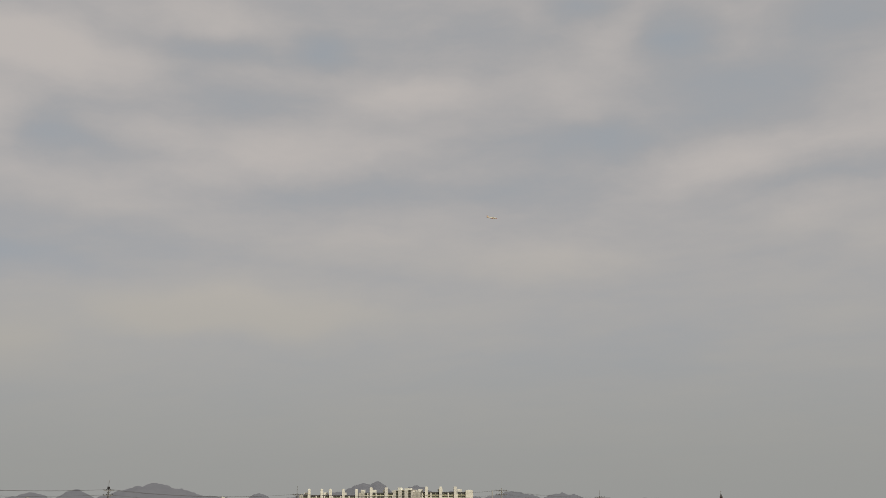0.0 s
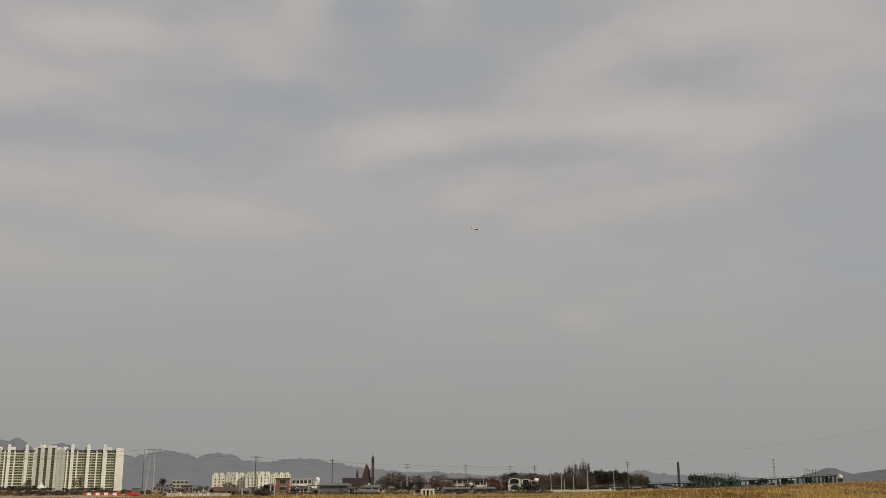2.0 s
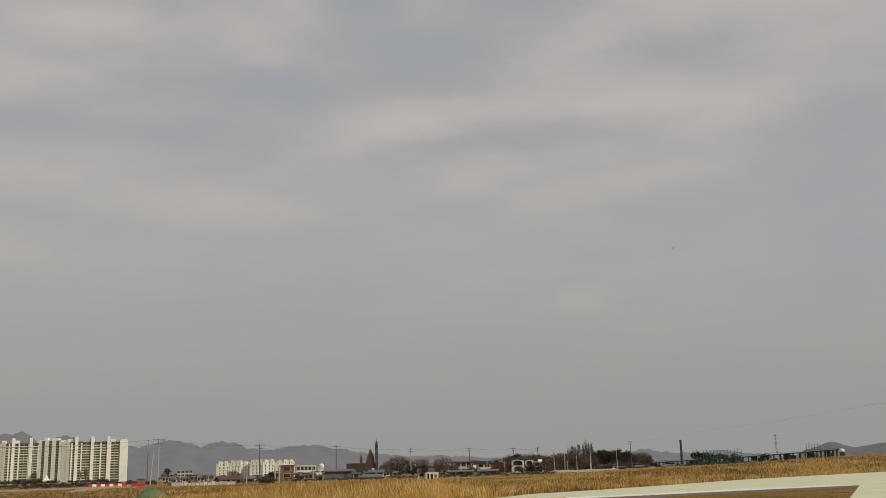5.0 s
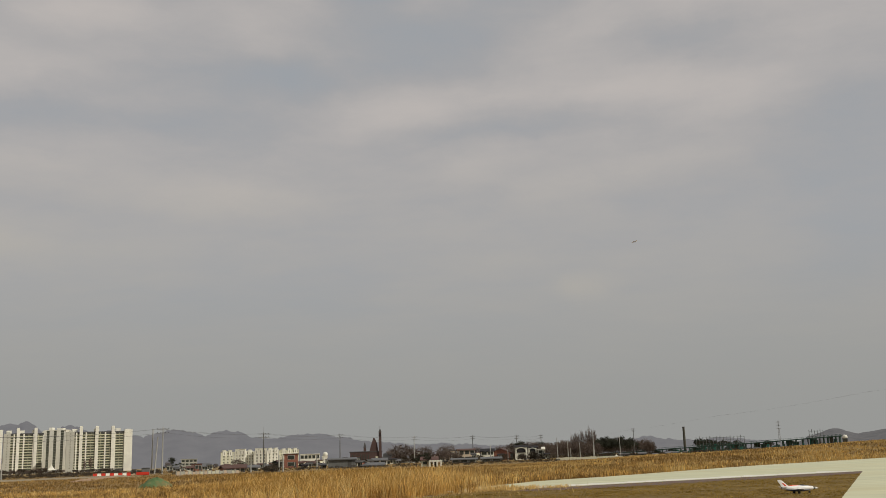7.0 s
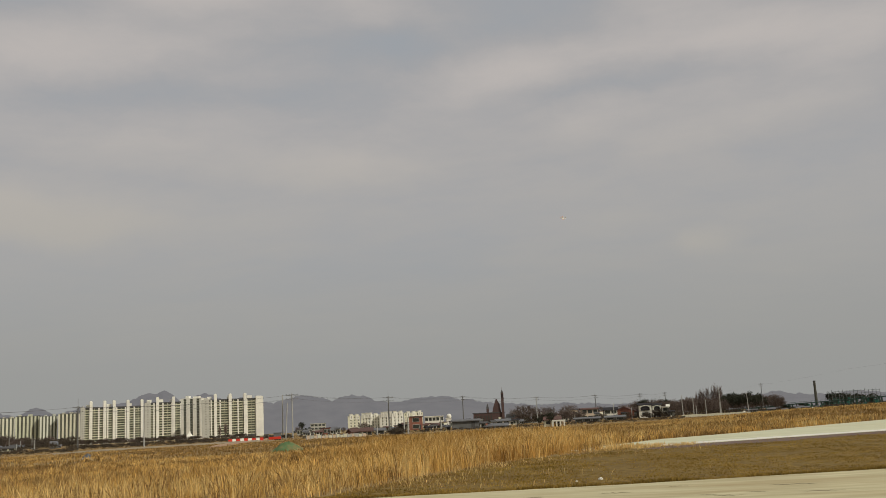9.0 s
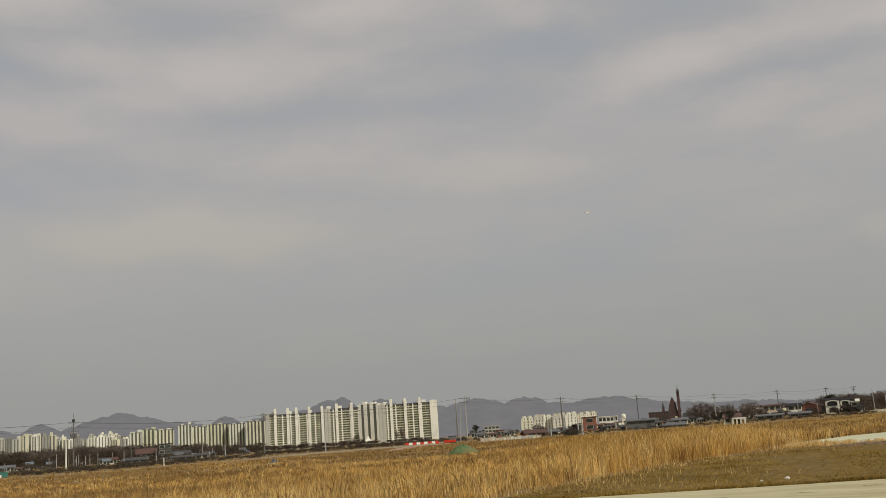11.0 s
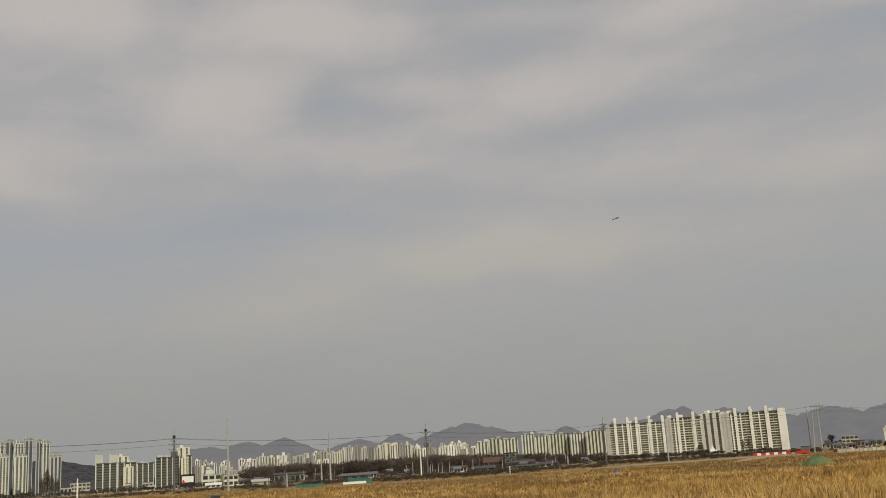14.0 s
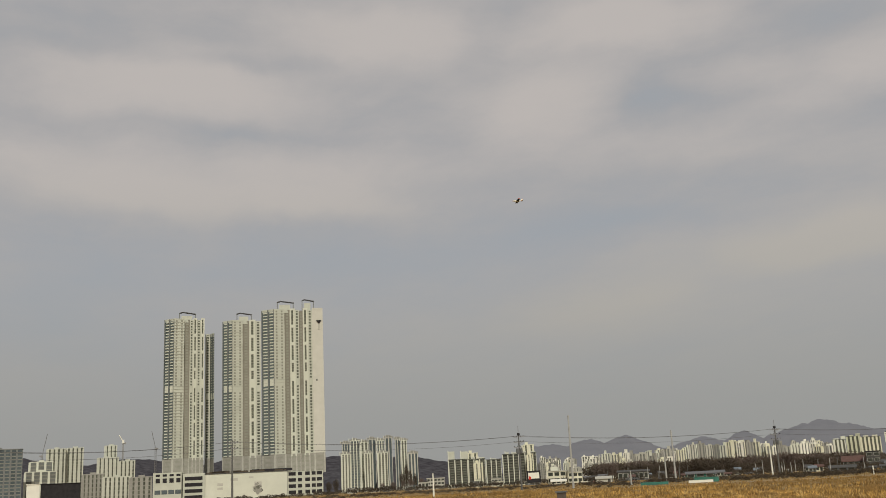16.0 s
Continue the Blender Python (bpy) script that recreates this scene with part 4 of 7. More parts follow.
LINE = [(82.0, 175, 3.2), (67.5, 200, 3.14), (51.38, 220, 3.1), (37.4, 250, 2.62), (27.35, 275, 2.36), (15.9, 300, 2.22), (10.45, 340, 2.05), (6.2, 400, 1.6), (2.0, 450, 1.34), (-1.33, 480, 1.27), (-3.82, 500, 1.2), (-5.2, 520, 1.18)]
for i, (a, d, e) in enumerate(LINE):
    utility_pole(a, d, e, 3 if a in (51.38, 37.4) else 2, "pole" if a in (15.9, 2.0) else "pole_dark", top_spike=1.8 if a in (51.38, 37.4, 27.35, 10.45) else 0.3, arm=1.7 if a in (10.45, 15.9) else 1.1)
for (a, d, e), (a2, d2, e2) in zip(LINE, LINE[1:]):
    spike = 1.8 if a in (51.38, 37.4, 27.35, 10.45) else 0.3
    spike2 = 1.8 if a2 in (51.38, 37.4, 27.35, 10.45) else 0.3
    for low, off in ((0.3, 0.9), (0.3, -0.9), (1.5, 0.8)):
        z0, z1 = rise(e, d) - spike - low, rise(e2, d2) - spike2 - low
        p, q = bearing(a) * d, bearing(a2) * d2
        k = (q - p).normalized().cross(Vector((0, 0, 1))) * off
        cable((p.x + k.x, p.y + k.y, z0), (q.x + k.x, q.y + k.y, z1), 1.1 if d < 300 else 0.8, 0.026 if d < 280 else 0.02)
for a, d, e, mt, lean in ((42.87, 230, 2.41, "pole", -0.5), (48.5, 200, 3.55, "pole", 0.0), (16.3, 300, 1.67, "pole", 4.0), (16.45, 303, 2.1, "pole", 0.5)):
    utility_pole(a, d, e, 0, mt, lean, group="plain posts in the field")
rf0 = random.Random(3)
for a, d, e in ((43.37, 220, 1.39), (45.3, 210, 0.32), (37.77, 240, 1.1), (32.77, 195, -0.05), (56.34, 150, 0.72), (23.95, 260, 0.49), (-6.1, 420, 0.93), (-6.68, 430, 0.77), (-6.83, 430, 0.36), (-7.35, 430, 0.6), (-8.1, 425, 0.45), (-8.15, 430, 1.25), (-9.6, 420, 0.87), (-2.3, 430, 0.7), (-3.3, 440, 0.42), (9.6, 215, 0.5), (9.38, 218, 0.45), (11.15, 230, 0.1), (7.5, 260, 0.4)):
    utility_pole(a, d, e, 0, "white" if a in (32.77, 56.34, 37.77) else "pole", rf0.uniform(-1.5, 1.5) if a < 0 else 0.0, group="plain posts in the field", stout=0.6 if d < 200 else 0.85)
for z, x in ((14.2, 101.5),):
    for y0, y1 in ((760, 560), (560, 380), (380, 240), (240, 130), (130, 30)):
        cable((x, y0, z), (x, y1, z), 0.5, 0.010)
for y in (760, 560, 380, 240, 130):
    p = Vector((102.5, y, 0))
    az_p = -math.degrees(math.atan2(p.x, p.y))
    if y in (760, 560):
        utility_pole(az_p, p.length, math.degrees(math.atan2(13.2, p.length)), 2, "pole_dark")
# lattice mast on the plain
s = Shape()
hm = rise(1.42, 900)
for x, y in ((-1, -1), (1, -1), (1, 1), (-1, 1)):
    s.tube([(x * 1.0, y * 1.0, 0), (x * 0.25, y * 0.25, hm)], 0.12, 4)
for k in range(9):
    z0, z1 = hm * k / 9, hm * (k + 1) / 9
    r0, r1 = 1.0 - 0.75 * k / 9, 1.0 - 0.75 * (k + 1) / 9
    for sx in (-1, 1):
        s.tube([(-r0 * sx, -r0, z0), (r1 * sx, -r1, z1)], 0.09, 4).tube([(-r0 * sx, r0, z0), (r1 * sx, r1, z1)], 0.09, 4)
for k in (0.72, 0.84, 0.95):
    s.box(-1.7, 1.7, -0.12, 0.12, hm * k, hm * k + 0.24)
single("lattice_mast", s, "steel", at(-18.13, 900), "thin steel lattice mast on the plain", "mast")


# ---- houses and sheds ----
def house(label, az0, az1, d, el, wall="cream", roof="slate", turn=0.0, pitch=0.35, deep=9.0, floors=1, z0=0.0, group="village houses", wins=3, name="house"):
    w, h = span(az0, az1, d), rise(el, d)
    eave = z0 + (h - z0) * (1 - pitch)
    t = thing(name, at((az0 + az1) / 2, d, turn), label, "house" if name == "house" else name, group)
    part("wall", Shape().rings([[(x, 0, z0), (x, deep, z0), (x, deep, eave), (x, deep / 2, h - 0.25), (x, 0, eave)] for x in (-w / 2, w / 2)]) if pitch else Shape().box(-w / 2, w / 2, 0, deep, z0, h), wall, t)
    if pitch:
        part("roof", Shape().rings([[(x, -0.6, eave - 0.25), (x, deep / 2, h - 0.2), (x, deep + 0.6, eave - 0.25), (x, deep + 0.6, eave), (x, deep / 2, h + 0.1), (x, -0.6, eave)] for x in (-w / 2 - 0.5, w / 2 + 0.5)]), roof, t)
    else:
        part("roof", Shape().box(-w / 2 - 0.3, w / 2 + 0.3, -0.4, deep + 0.3, h, h + 0.35), roof, t)
    fh = (eave - z0) / floors
    for k in range(floors):
        for i in range(wins):
            x = -w / 2 + w * (i + 0.5) / wins
            hw = min(1.3, w / wins * 0.36)
            wdw = part("window", Shape().box(x - hw - 0.12, x + hw + 0.12, -0.1, 0.05, z0 + k * fh + fh * 0.24, z0 + k * fh + fh * 0.86), "greige", t)
            part("pane", Shape().box(x - hw, x + hw, -0.14, 0.0, z0 + k * fh + fh * 0.28, z0 + k * fh + fh * 0.82), "glass", wdw)
    if floors < 4:
        part("door", Shape().box(w * 0.28 - 0.55, w * 0.28 + 0.55, -0.09, 0.05, z0, z0 + min(2.1, fh * 0.8)), "slate", t)
    return t



house("grey house block with a flat roof", 14.05, 14.9, 700, 0.4, "greige", "greige", 0, 0, 9.0, 3, wins=4)
house("pinkish low houses with brown roofs", 11.45, 12.0, 262, 0.04, "peach", "tile_red", 0, 0.4, 6.0, 1, wins=2)
house("pinkish low house with a brown roof", 12.05, 12.55, 268, 0.0, "brick", "tile_red", 12, 0.4, 6.0, 1, wins=1)
house("low cream sheet shed in a yard", 10.75, 11.3, 280, -0.02, "cream", "tile_grey", 0, 0.3, 6.0, 1, wins=1)
house("low pale wall and yard buildings", 13.2, 14.0, 620, 0.05, "cream", "greige", 0, 0, 9.0, 1, wins=5)
house("low dark sheet-metal shed", 15.0, 15.6, 640, 0.15, "shed_grey", "slate", 0, 0.3, 9.0, 1, wins=2)
house("red brick workshop with flat roof", 8.55, 9.31, 420, 0.5, "brick", "tile_red", 0, 0, 9.0, 2, wins=1)
house("white hall with flat roof", 7.35, 8.42, 660, 0.47, "white", "white", 0, 0, 9.0, 2, wins=5)
house("brown shed under the white hall", 7.5, 8.5, 560, 0.1, "shed_grey", "tile_red", 0, 0.3, 9.0, 1, wins=3)
house("small white water tank house", 6.9, 7.2, 600, 0.32, "white", "white", 0, 0, 9.0, 2, wins=1)
house("long grey sheet-metal warehouse", 5.33, 6.86, 300, 0.22, "shed_grey", "tile_grey", 0, 0.12, 7.0, 1, wins=0)
house("long blue-grey vinyl greenhouse", 3.74, 5.01, 290, -0.1, "blue_sheet", "tile_grey", 0, 0.5, 9.0, 1, wins=0)
house("white garage beside the church", 3.55, 4.38, 430, 0.14, "white", "tile_grey", 0, 0.3, 9.0, 1, wins=2)
t = thing("garden_house", at(0.95, 218), "cream garden house with a white arched porch", "house", "village houses")
part("wall", Shape().rings([[(x, 0.6, 0), (x, 4.6, 0), (x, 4.6, 1.5), (x, 2.6, 2.05), (x, 0.6, 1.5)] for x in (-2.6, 1.0)]), "cream", t)
part("roof", Shape().rings([[(x, 0.2, 1.4), (x, 2.6, 2.1), (x, 5.0, 1.4), (x, 5.0, 1.52), (x, 2.6, 2.24), (x, 0.2, 1.52)] for x in (-2.8, 1.2)]), "tile_red", t, "brown tiled roof")
porch = part("porch", Shape().box(-0.9, 1.9, -0.6, 0.55, 1.1, 1.42), "white", t, "white porch beam")
for x in (-0.75, 0.05, 0.85, 1.7):
    part("column", Shape().box(x - 0.16, x + 0.16, -0.55, -0.2, 0, 1.1), "white", porch)
part("door", Shape().box(-0.6, 0.9, 0.5, 0.62, 0, 1.08), "dark", t)
part("window", Shape().box(-2.2, -1.3, 0.5, 0.62, 0.6, 1.2), "glass", t)
house("small white house under trees", 1.2, 1.7, 470, 0.0, "white", "tile_grey", 0, 0.3, 9.0, 1, wins=2)
house("beige two-storey village house", -1.44, -0.52, 452, 0.50, "peach", "tile_red", 6, 0.08, 9.0, 2, wins=3)
house("beige village house with brown roof", 0.0, 0.75, 456, 0.28, "peach", "tile_red", 8, 0.12, 9.0, 1, wins=3)
house("dark shed with pale wall", -1.5, -0.1, 340, -0.02, "shed_grey", "tile_grey", 0, 0.2, 9.0, 1, wins=3)
house("white house with dark hipped roof", -2.5, -1.77, 446, 0.47, "white", "dark", 0, 0.2, 9.0, 2, wins=2)
house("low grey sheet barn", -2.9, -1.8, 380, 0.0, "shed_grey", "tile_grey", 0, 0.3, 9.0, 1, wins=2)
house("small brick house with red roof", -3.78, -3.2, 450, 0.45, "brick", "tile_red", 78, 0.35, 9.0, 1, wins=2)


def villa(az0, az1, d, el, arches):
    """A white villa whose upper floor is framed by wide arches round dark glazing."""
    v = house("large white villa with arched window frames", az0, az1, d, el, "white", "dark", 0, 0.12, 9.0, 2, wins=1)
    w, h = span(az0, az1, d), rise(el, d)
    for i in range(arches):
        x = -w / 2 + w * (i + 0.5) / arches
        r = w / arches * 0.40
        z0 = h * 0.5
        zs = h * 0.84 - r * 0.55
        arc = [(x + r * math.cos(q), zs + r * 0.55 * math.sin(q)) for q in (math.pi * j / 10 for j in range(11))]
        outline = [(x + r, z0), *arc, (x - r, z0)]
        part("arch_glass", Shape().rings([[(px, y, pz) for px, pz in outline] for y in (-0.35, -0.16)]), "dark", v, "dark glazing under an arch")
        part("arch_frame", Shape().tube([(px, -0.4, pz) for px, pz in outline], 0.26, 5), "white", v, "white arched frame")
    return v


villa(-4.4, -3.69, 446, 0.6, 1)
villa(-4.93, -4.45, 448, 0.55, 1)
house("small white flat-roofed shop", -5.36, -4.98, 440, 0.32, "white", "white", 0, 0, 9.0, 2, wins=1)
house("long dark works with a red-brown roof", 33.15, 34.2, 520, 0.5, "shed_grey", "tile_red", 0, 0.4, 9.0, 2, wins=4)
house("tall dark sheet-clad works block", 32.35, 33.02, 510, 0.66, "slate", "dark", 0, 0.0, 9.0, 3, wins=2)
house("dark blue sheet-metal warehouse", 31.4, 33.0, 560, 0.25, "blue_sheet", "slate", 0, 0.3, 9.0, 1, wins=5)
house("pale blue sheet shed", 33.6, 34.9, 420, 0.05, "blue_sheet", "slate", 0, 0.4, 9.0, 1, wins=3)
house("pale blue sheet shed", 31.2, 32.4, 420, -0.02, "blue_sheet", "slate", 0, 0.3, 9.0, 1, wins=3)
house("pale brown sheet shed", 30.4, 31.1, 420, 0.02, "cream", "slate", 0, 0.3, 9.0, 1, wins=2)
house("low teal sheet-metal shed", 40.8, 42.3, 400, 0.1, "teal", "tile_grey", 0, 0.3, 9.0, 1, wins=3)
house("long pale greenhouse with a low roof", 46.3, 47.2, 430, 0.1, "greige", "greige", 0, 0.35, 9.0, 1, wins=0)
house("dark grey sheet warehouse", 44.3, 46.0, 470, 0.36, "shed_grey", "slate", 0, 0.15, 12.0, 1, wins=6)
house("pale two-storey works building", 47.95, 48.75, 540, 0.40, "cream", "greige", 10, 0, 9.0, 2, wins=3)
works = house("pale two-storey works building", 48.85, 49.9, 545, 0.5, "cream", "greige", -8, 0, 9.0, 2, wins=3)
part("roof_hut", Shape().box(-3.5, 0.5, 2, 6, rise(0.5, 545) + 0.3, rise(0.5, 545) + 2.4), "tower_white", works)
part("canopy", Shape().box(-4.5, 1.5, -3.0, -0.2, 2.6, 2.85), "shed_grey", works, "dark canopy over the yard door")
house("pale arched sheet hall", 48.9, 49.7, 470, 0.06, "white", "white", 0, 0.4, 9.0, 1, wins=3)
house("long pale vinyl greenhouse", 46.9, 47.95, 560, 0.15, "white", "tile_grey", 0, 0.45, 9.0, 1, wins=4)
house("grey flat-roofed school block", 55.7, 56.7, 800, 0.45, "greige", "greige", 0, 0, 9.0, 3, wins=5)
house("small pale sheds by the road", 52.4, 53.0, 600, 0.1, "cream", "greige", 0, 0, 9.0, 1, wins=3)
for a0, a1, e, dd, us in ((12.08, 12.72, 0.70, 1000, (0.2, 0.72)), (11.5, 12.0, 0.74, 1005, (0.16, 0.62, 0.9)), (10.98, 11.42, 0.70, 1010, (0.5,)), (10.3, 10.92, 0.75, 1000, (0.14, 0.5, 0.86)), (9.62, 10.22, 0.76, 1000, (0.2, 0.76)), (9.18, 9.55, 0.70, 1005, (0.6,)), (8.5, 9.12, 0.72, 1020, (0.15, 0.7))):
    lowrise = strip_block("low white five-storey apartment house", a0, a1, dd, e, 5, 3, rnd.choice(("white", "white", "cream")), fill=0.30, sill=1.1, spandrel="white", caps=((0.5, 1.6),), group="five-storey apartment houses", turn=rnd.uniform(-16, 16))
    wd, hd = span(a0, a1, dd), rise(e, dd)
    for u in us:
        x = (u - 0.5) * wd
        part("stair_head", Shape().box(x - 1.5, x + 1.5, -0.4, 5.0, hd - 3.0, hd + 2.1).box(x - 1.75, x + 1.75, -0.7, 5.3, hd + 2.1, hd + 2.4), "white", lowrise, "white stair head over the roof")
        part("stair_window", Shape().box(x - 0.3, x + 0.3, -0.46, -0.3, hd - 2.0, hd + 0.4), "glass_soft", lowrise)
# round white tank on the roof beside the hall
t = thing("water_tank", at(7.03, 598), "round white water tank on legs", "water tank")
zt = rise(0.3, 598)
part("ball", Shape().rings([[(1.5 * math.sin(p) * math.cos(a), 3 + 1.5 * math.sin(p) * math.sin(a), zt + 1.5 - 1.5 * math.cos(p)) for a in (2 * math.pi * j / 14 for j in range(14))] for p in (0.1, 0.5, 0.9, 1.3, 1.7, 2.1, 2.6, 3.0)]), "white", t, smooth=True)
part("stand", Shape().box(-1.2, 1.2, 1.8, 4.2, 0, zt + 0.3), "white", t)


def church():
    d = 720
    t = thing("church", at(4.7, d), "dark brown brick church with pointed bell tower", "church")

    def x_of(a):
        return -d * math.tan(radians(a - 4.7))

    zn = rise(0.5, d)
    part("nave", Shape().box(x_of(5.63), x_of(3.85), 0, 14, 0, zn), "brick_dark", t)
    part("nave_roof", Shape().box(x_of(5.68), x_of(3.8), -0.3, 14.3, zn, zn + 0.5), "slate", t)
    z1 = rise(1.28, d)
    part("gable_roof", Shape().rings([[(x_of(4.55), y, zn), (x_of(4.04), y, zn), (x_of(4.1), y, zn + (z1 - zn) * 0.6), (x_of(4.25), y, z1), (x_of(4.31), y, z1), (x_of(4.46), y, zn + (z1 - zn) * 0.45)] for y in (0.4, 13)]), "brick_dark", t, "steep dark gable")
    zt = rise(1.6, d)
    c, r = x_of(3.93), 0.95
    tw = part("bell_tower", Shape().rings([[(c - r, -1, z), (c + r, -1, z), (c + r, 1, z), (c - r, 1, z)] for z in (0, zt)]), "brick_dark", t, "slim brown brick bell tower")
    part("spire", Shape().rings([[(c - r * k, -k, z), (c + r * k, -k, z), (c + r * k, k, z), (c - r * k, k, z)] for k, z in ((1.15, zt), (0.9, zt + 0.6), (0.08, rise(1.8, d)))]), "slate", tw)
    part("cross", Shape().box(c - 0.1, c + 0.1, -0.1, 0.1, rise(1.78, d), rise(1.92, d)).box(c - 0.5, c + 0.5, -0.1, 0.1, rise(1.87, d), rise(1.885, d)), "steel", tw)
    # no hole here: a dark panel paints the shade of the belfry opening
    part("belfry_opening", Shape().box(c - 0.45, c + 0.45, -1.06, -0.9, zt - 3.2, zt - 0.8), "dark", tw)
    c2 = x_of(4.8)
    part("turret", Shape().box(c2 - 0.9, c2 + 0.9, 2, 4, zn, zn + 3.2), "brick_dark", t)
    part("turret_spire", Shape().rings([[(c2 - 1.1 * k, 3 - k, z), (c2 + 1.1 * k, 3 - k, z), (c2 + 1.1 * k, 3 + k, z), (c2 - 1.1 * k, 3 + k, z)] for k, z in ((1, zn + 3.2), (0.1, rise(1.05, d)))]), "slate", t)
    for i in range(7):
        x = x_of(5.5 - i * 0.15)
        part("window", Shape().box(x - 0.4, x + 0.4, -0.12, 0.05, zn * 0.35, zn * 0.8), "glass", t)
    part("entrance", Shape().box(x_of(4.2), x_of(4.05), -0.3, 0.1, 0.0, zn * 0.6), "cream", t, "pale arched entrance")


church()

t = thing("billboard", at(50.67, 500), "roadside billboard with white and red panel", "billboard")
wb = span(51.03, 50.31, 500)
z0, z1 = rise(-0.02, 500), rise(0.56, 500)
part("frame", Shape().box(-wb / 2 - 0.3, wb / 2 + 0.3, 0, 0.5, z0 - 0.3, z1 + 0.3), "dark", t)
part("panel", Shape().box(-wb / 2 + 0.5, wb / 2 - 0.4, -0.06, 0.1, z0 + 1.6, z1 - 0.6), "white", t, "white poster face")
part("panel_shape", Shape().prism([(-wb / 2 + 0.7, 2.6), (-wb / 2 + 2.0, 2.9), (-wb / 2 + 1.4, 4.4), (-wb / 2 + 0.7, 4.2)], 0.08, 0.13), "red", t, "red shape on the poster").matrix_basis = pose(0, 0, 0, 90, 0, 0)
for x in (-wb / 2 + 0.4, 0, wb / 2 - 0.4):
    part("leg", Shape().box(x - 0.15, x + 0.15, 0.1, 0.4, 0, z0), "steel", t)

house("long black flat-roofed hall", 75.4, 77.36, 600, 1.1, "dark", "dark", 0, 0.0, 20.0, 1, wins=0, group="town buildings beside the towers", name="hall")
house("white cube-shaped shop building", 77.42, 78.05, 598, 1.12, "white", "white", 0, 0.0, 8.0, 4, wins=0, group="town buildings beside the towers", name="hall")

# ---- site fence, mound, tent ----
for i in range(9):
    a = 19.35 - i * 0.215
    col = "red" if i % 2 == 0 else "white"
    w = span(0, 0.2, 250)
    tb = thing("water_barrier", at(a, 250), "red plastic road barrier at the field edge" if col == "red" else "white plastic road barrier at the field edge", "barrier", "row of red and white barriers")
    part("body", Shape().rings([[(x, -0.28, 0), (x, -0.28, 0.35), (x, -0.12, 0.55), (x, -0.1, 0.85), (x, 0.1, 0.85), (x, 0.12, 0.55), (x, 0.28, 0.35), (x, 0.28, 0)] for x in (-w / 2, w / 2)]), col, tb)
    part("foot", Shape().box(-w / 2, w / 2, -0.34, 0.34, 0, 0.1), "dark", tb)
t = thing("banner_fence", at(16.9, 255), "orange-red banner fence beside the track", "fence")
part("banner", Shape().box(-1.5, 1.5, -0.03, 0.03, 0.2, 0.85), "red", t)
for x in (-1.5, 0, 1.5):
    part("post", Shape().tube([(x, 0.06, 0), (x, 0.06, 1.4)], 0.05, 6), "steel", t)
t = thing("site_cabin", at(16.75, 262), "small dark grey site cabin", "cabin")
part("body", Shape().box(-1.0, 1.0, 0, 1.6, 0.2, 1.7), "shed_grey", t)
part("roof", Shape().box(-1.1, 1.1, -0.1, 1.7, 1.7, 1.82), "slate", t)
part("skid", Shape().box(-0.9, 0.9, 0.1, 1.5, 0, 0.2), "dark", t)
t = thing("white_tent", at(21.53, 700), "white pointed event tent", "tent")
part("canopy", Shape().rings([[(-2.6, -2.6, 2.6), (2.6, -2.6, 2.6), (2.6, 2.6, 2.6), (-2.6, 2.6, 2.6)], [(-1.1, -1.1, 4.0), (1.1, -1.1, 4.0), (1.1, 1.1, 4.0), (-1.1, 1.1, 4.0)], [(-0.1, -0.1, 6.2), (0.1, -0.1, 6.2), (0.1, 0.1, 6.2), (-0.1, 0.1, 6.2)]]), "white", t)
for x in (-2.5, 2.5):
    for y in (-2.5, 2.5):
        part("leg", Shape().tube([(x, y, 0), (x, y, 2.7)], 0.07, 6), "steel", t)
t = thing("parked_car", at(17.3, 420), "small dark parked car seen far off", "car")
part("body", Shape().rings([[(x, -0.8, 0.3), (x, -0.8, 0.3 + h), (x, 0.8, 0.3 + h), (x, 0.8, 0.3)] for x, h in ((-2.0, 0.45), (-1.7, 0.6), (1.0, 0.62), (2.0, 0.5))]), "shed_grey", t)
part("cabin", Shape().rings([[(x0, -0.7, z), (x1, -0.7, z), (x1, 0.7, z), (x0, 0.7, z)] for x0, x1, z in ((-1.7, 0.9, 0.88), (-1.3, 0.4, 1.42))]), "glass", t)
for x in (-1.25, 1.25):
    for y in (-0.75, 0.75):
        part("wheel", Shape().tube([(x, y - 0.1, 0.31), (x, y + 0.1, 0.31)], 0.31, 14), "wire", t)

s = Shape()
for i in range(13):
    ring = []
    for j in range(20):
        a, k = 2 * math.pi * j / 20, i / 12
        r = (1 - k) * (1 + 0.18 * noise.noise(Vector((math.cos(a) * 2, math.sin(a) * 2, i * 0.2))))
        ring.append((1.55 * r * math.cos(a), 1.2 * r * math.sin(a), 0.85 * math.sin(k * math.pi / 2) * (1 + 0.2 * noise.noise(Vector((math.cos(a) * 3, math.sin(a) * 3, k * 4))))))
    s.v += ring
for i in range(12):
    for j in range(20):
        a, b = i * 20 + j, i * 20 + (j + 1) % 20
        s.f.append((a, b, b + 20, a + 20))
single("covered_mound", s, "tarp_green", at(16.2, 92), "earth mound under a green tarpaulin", "mound", smooth=True)

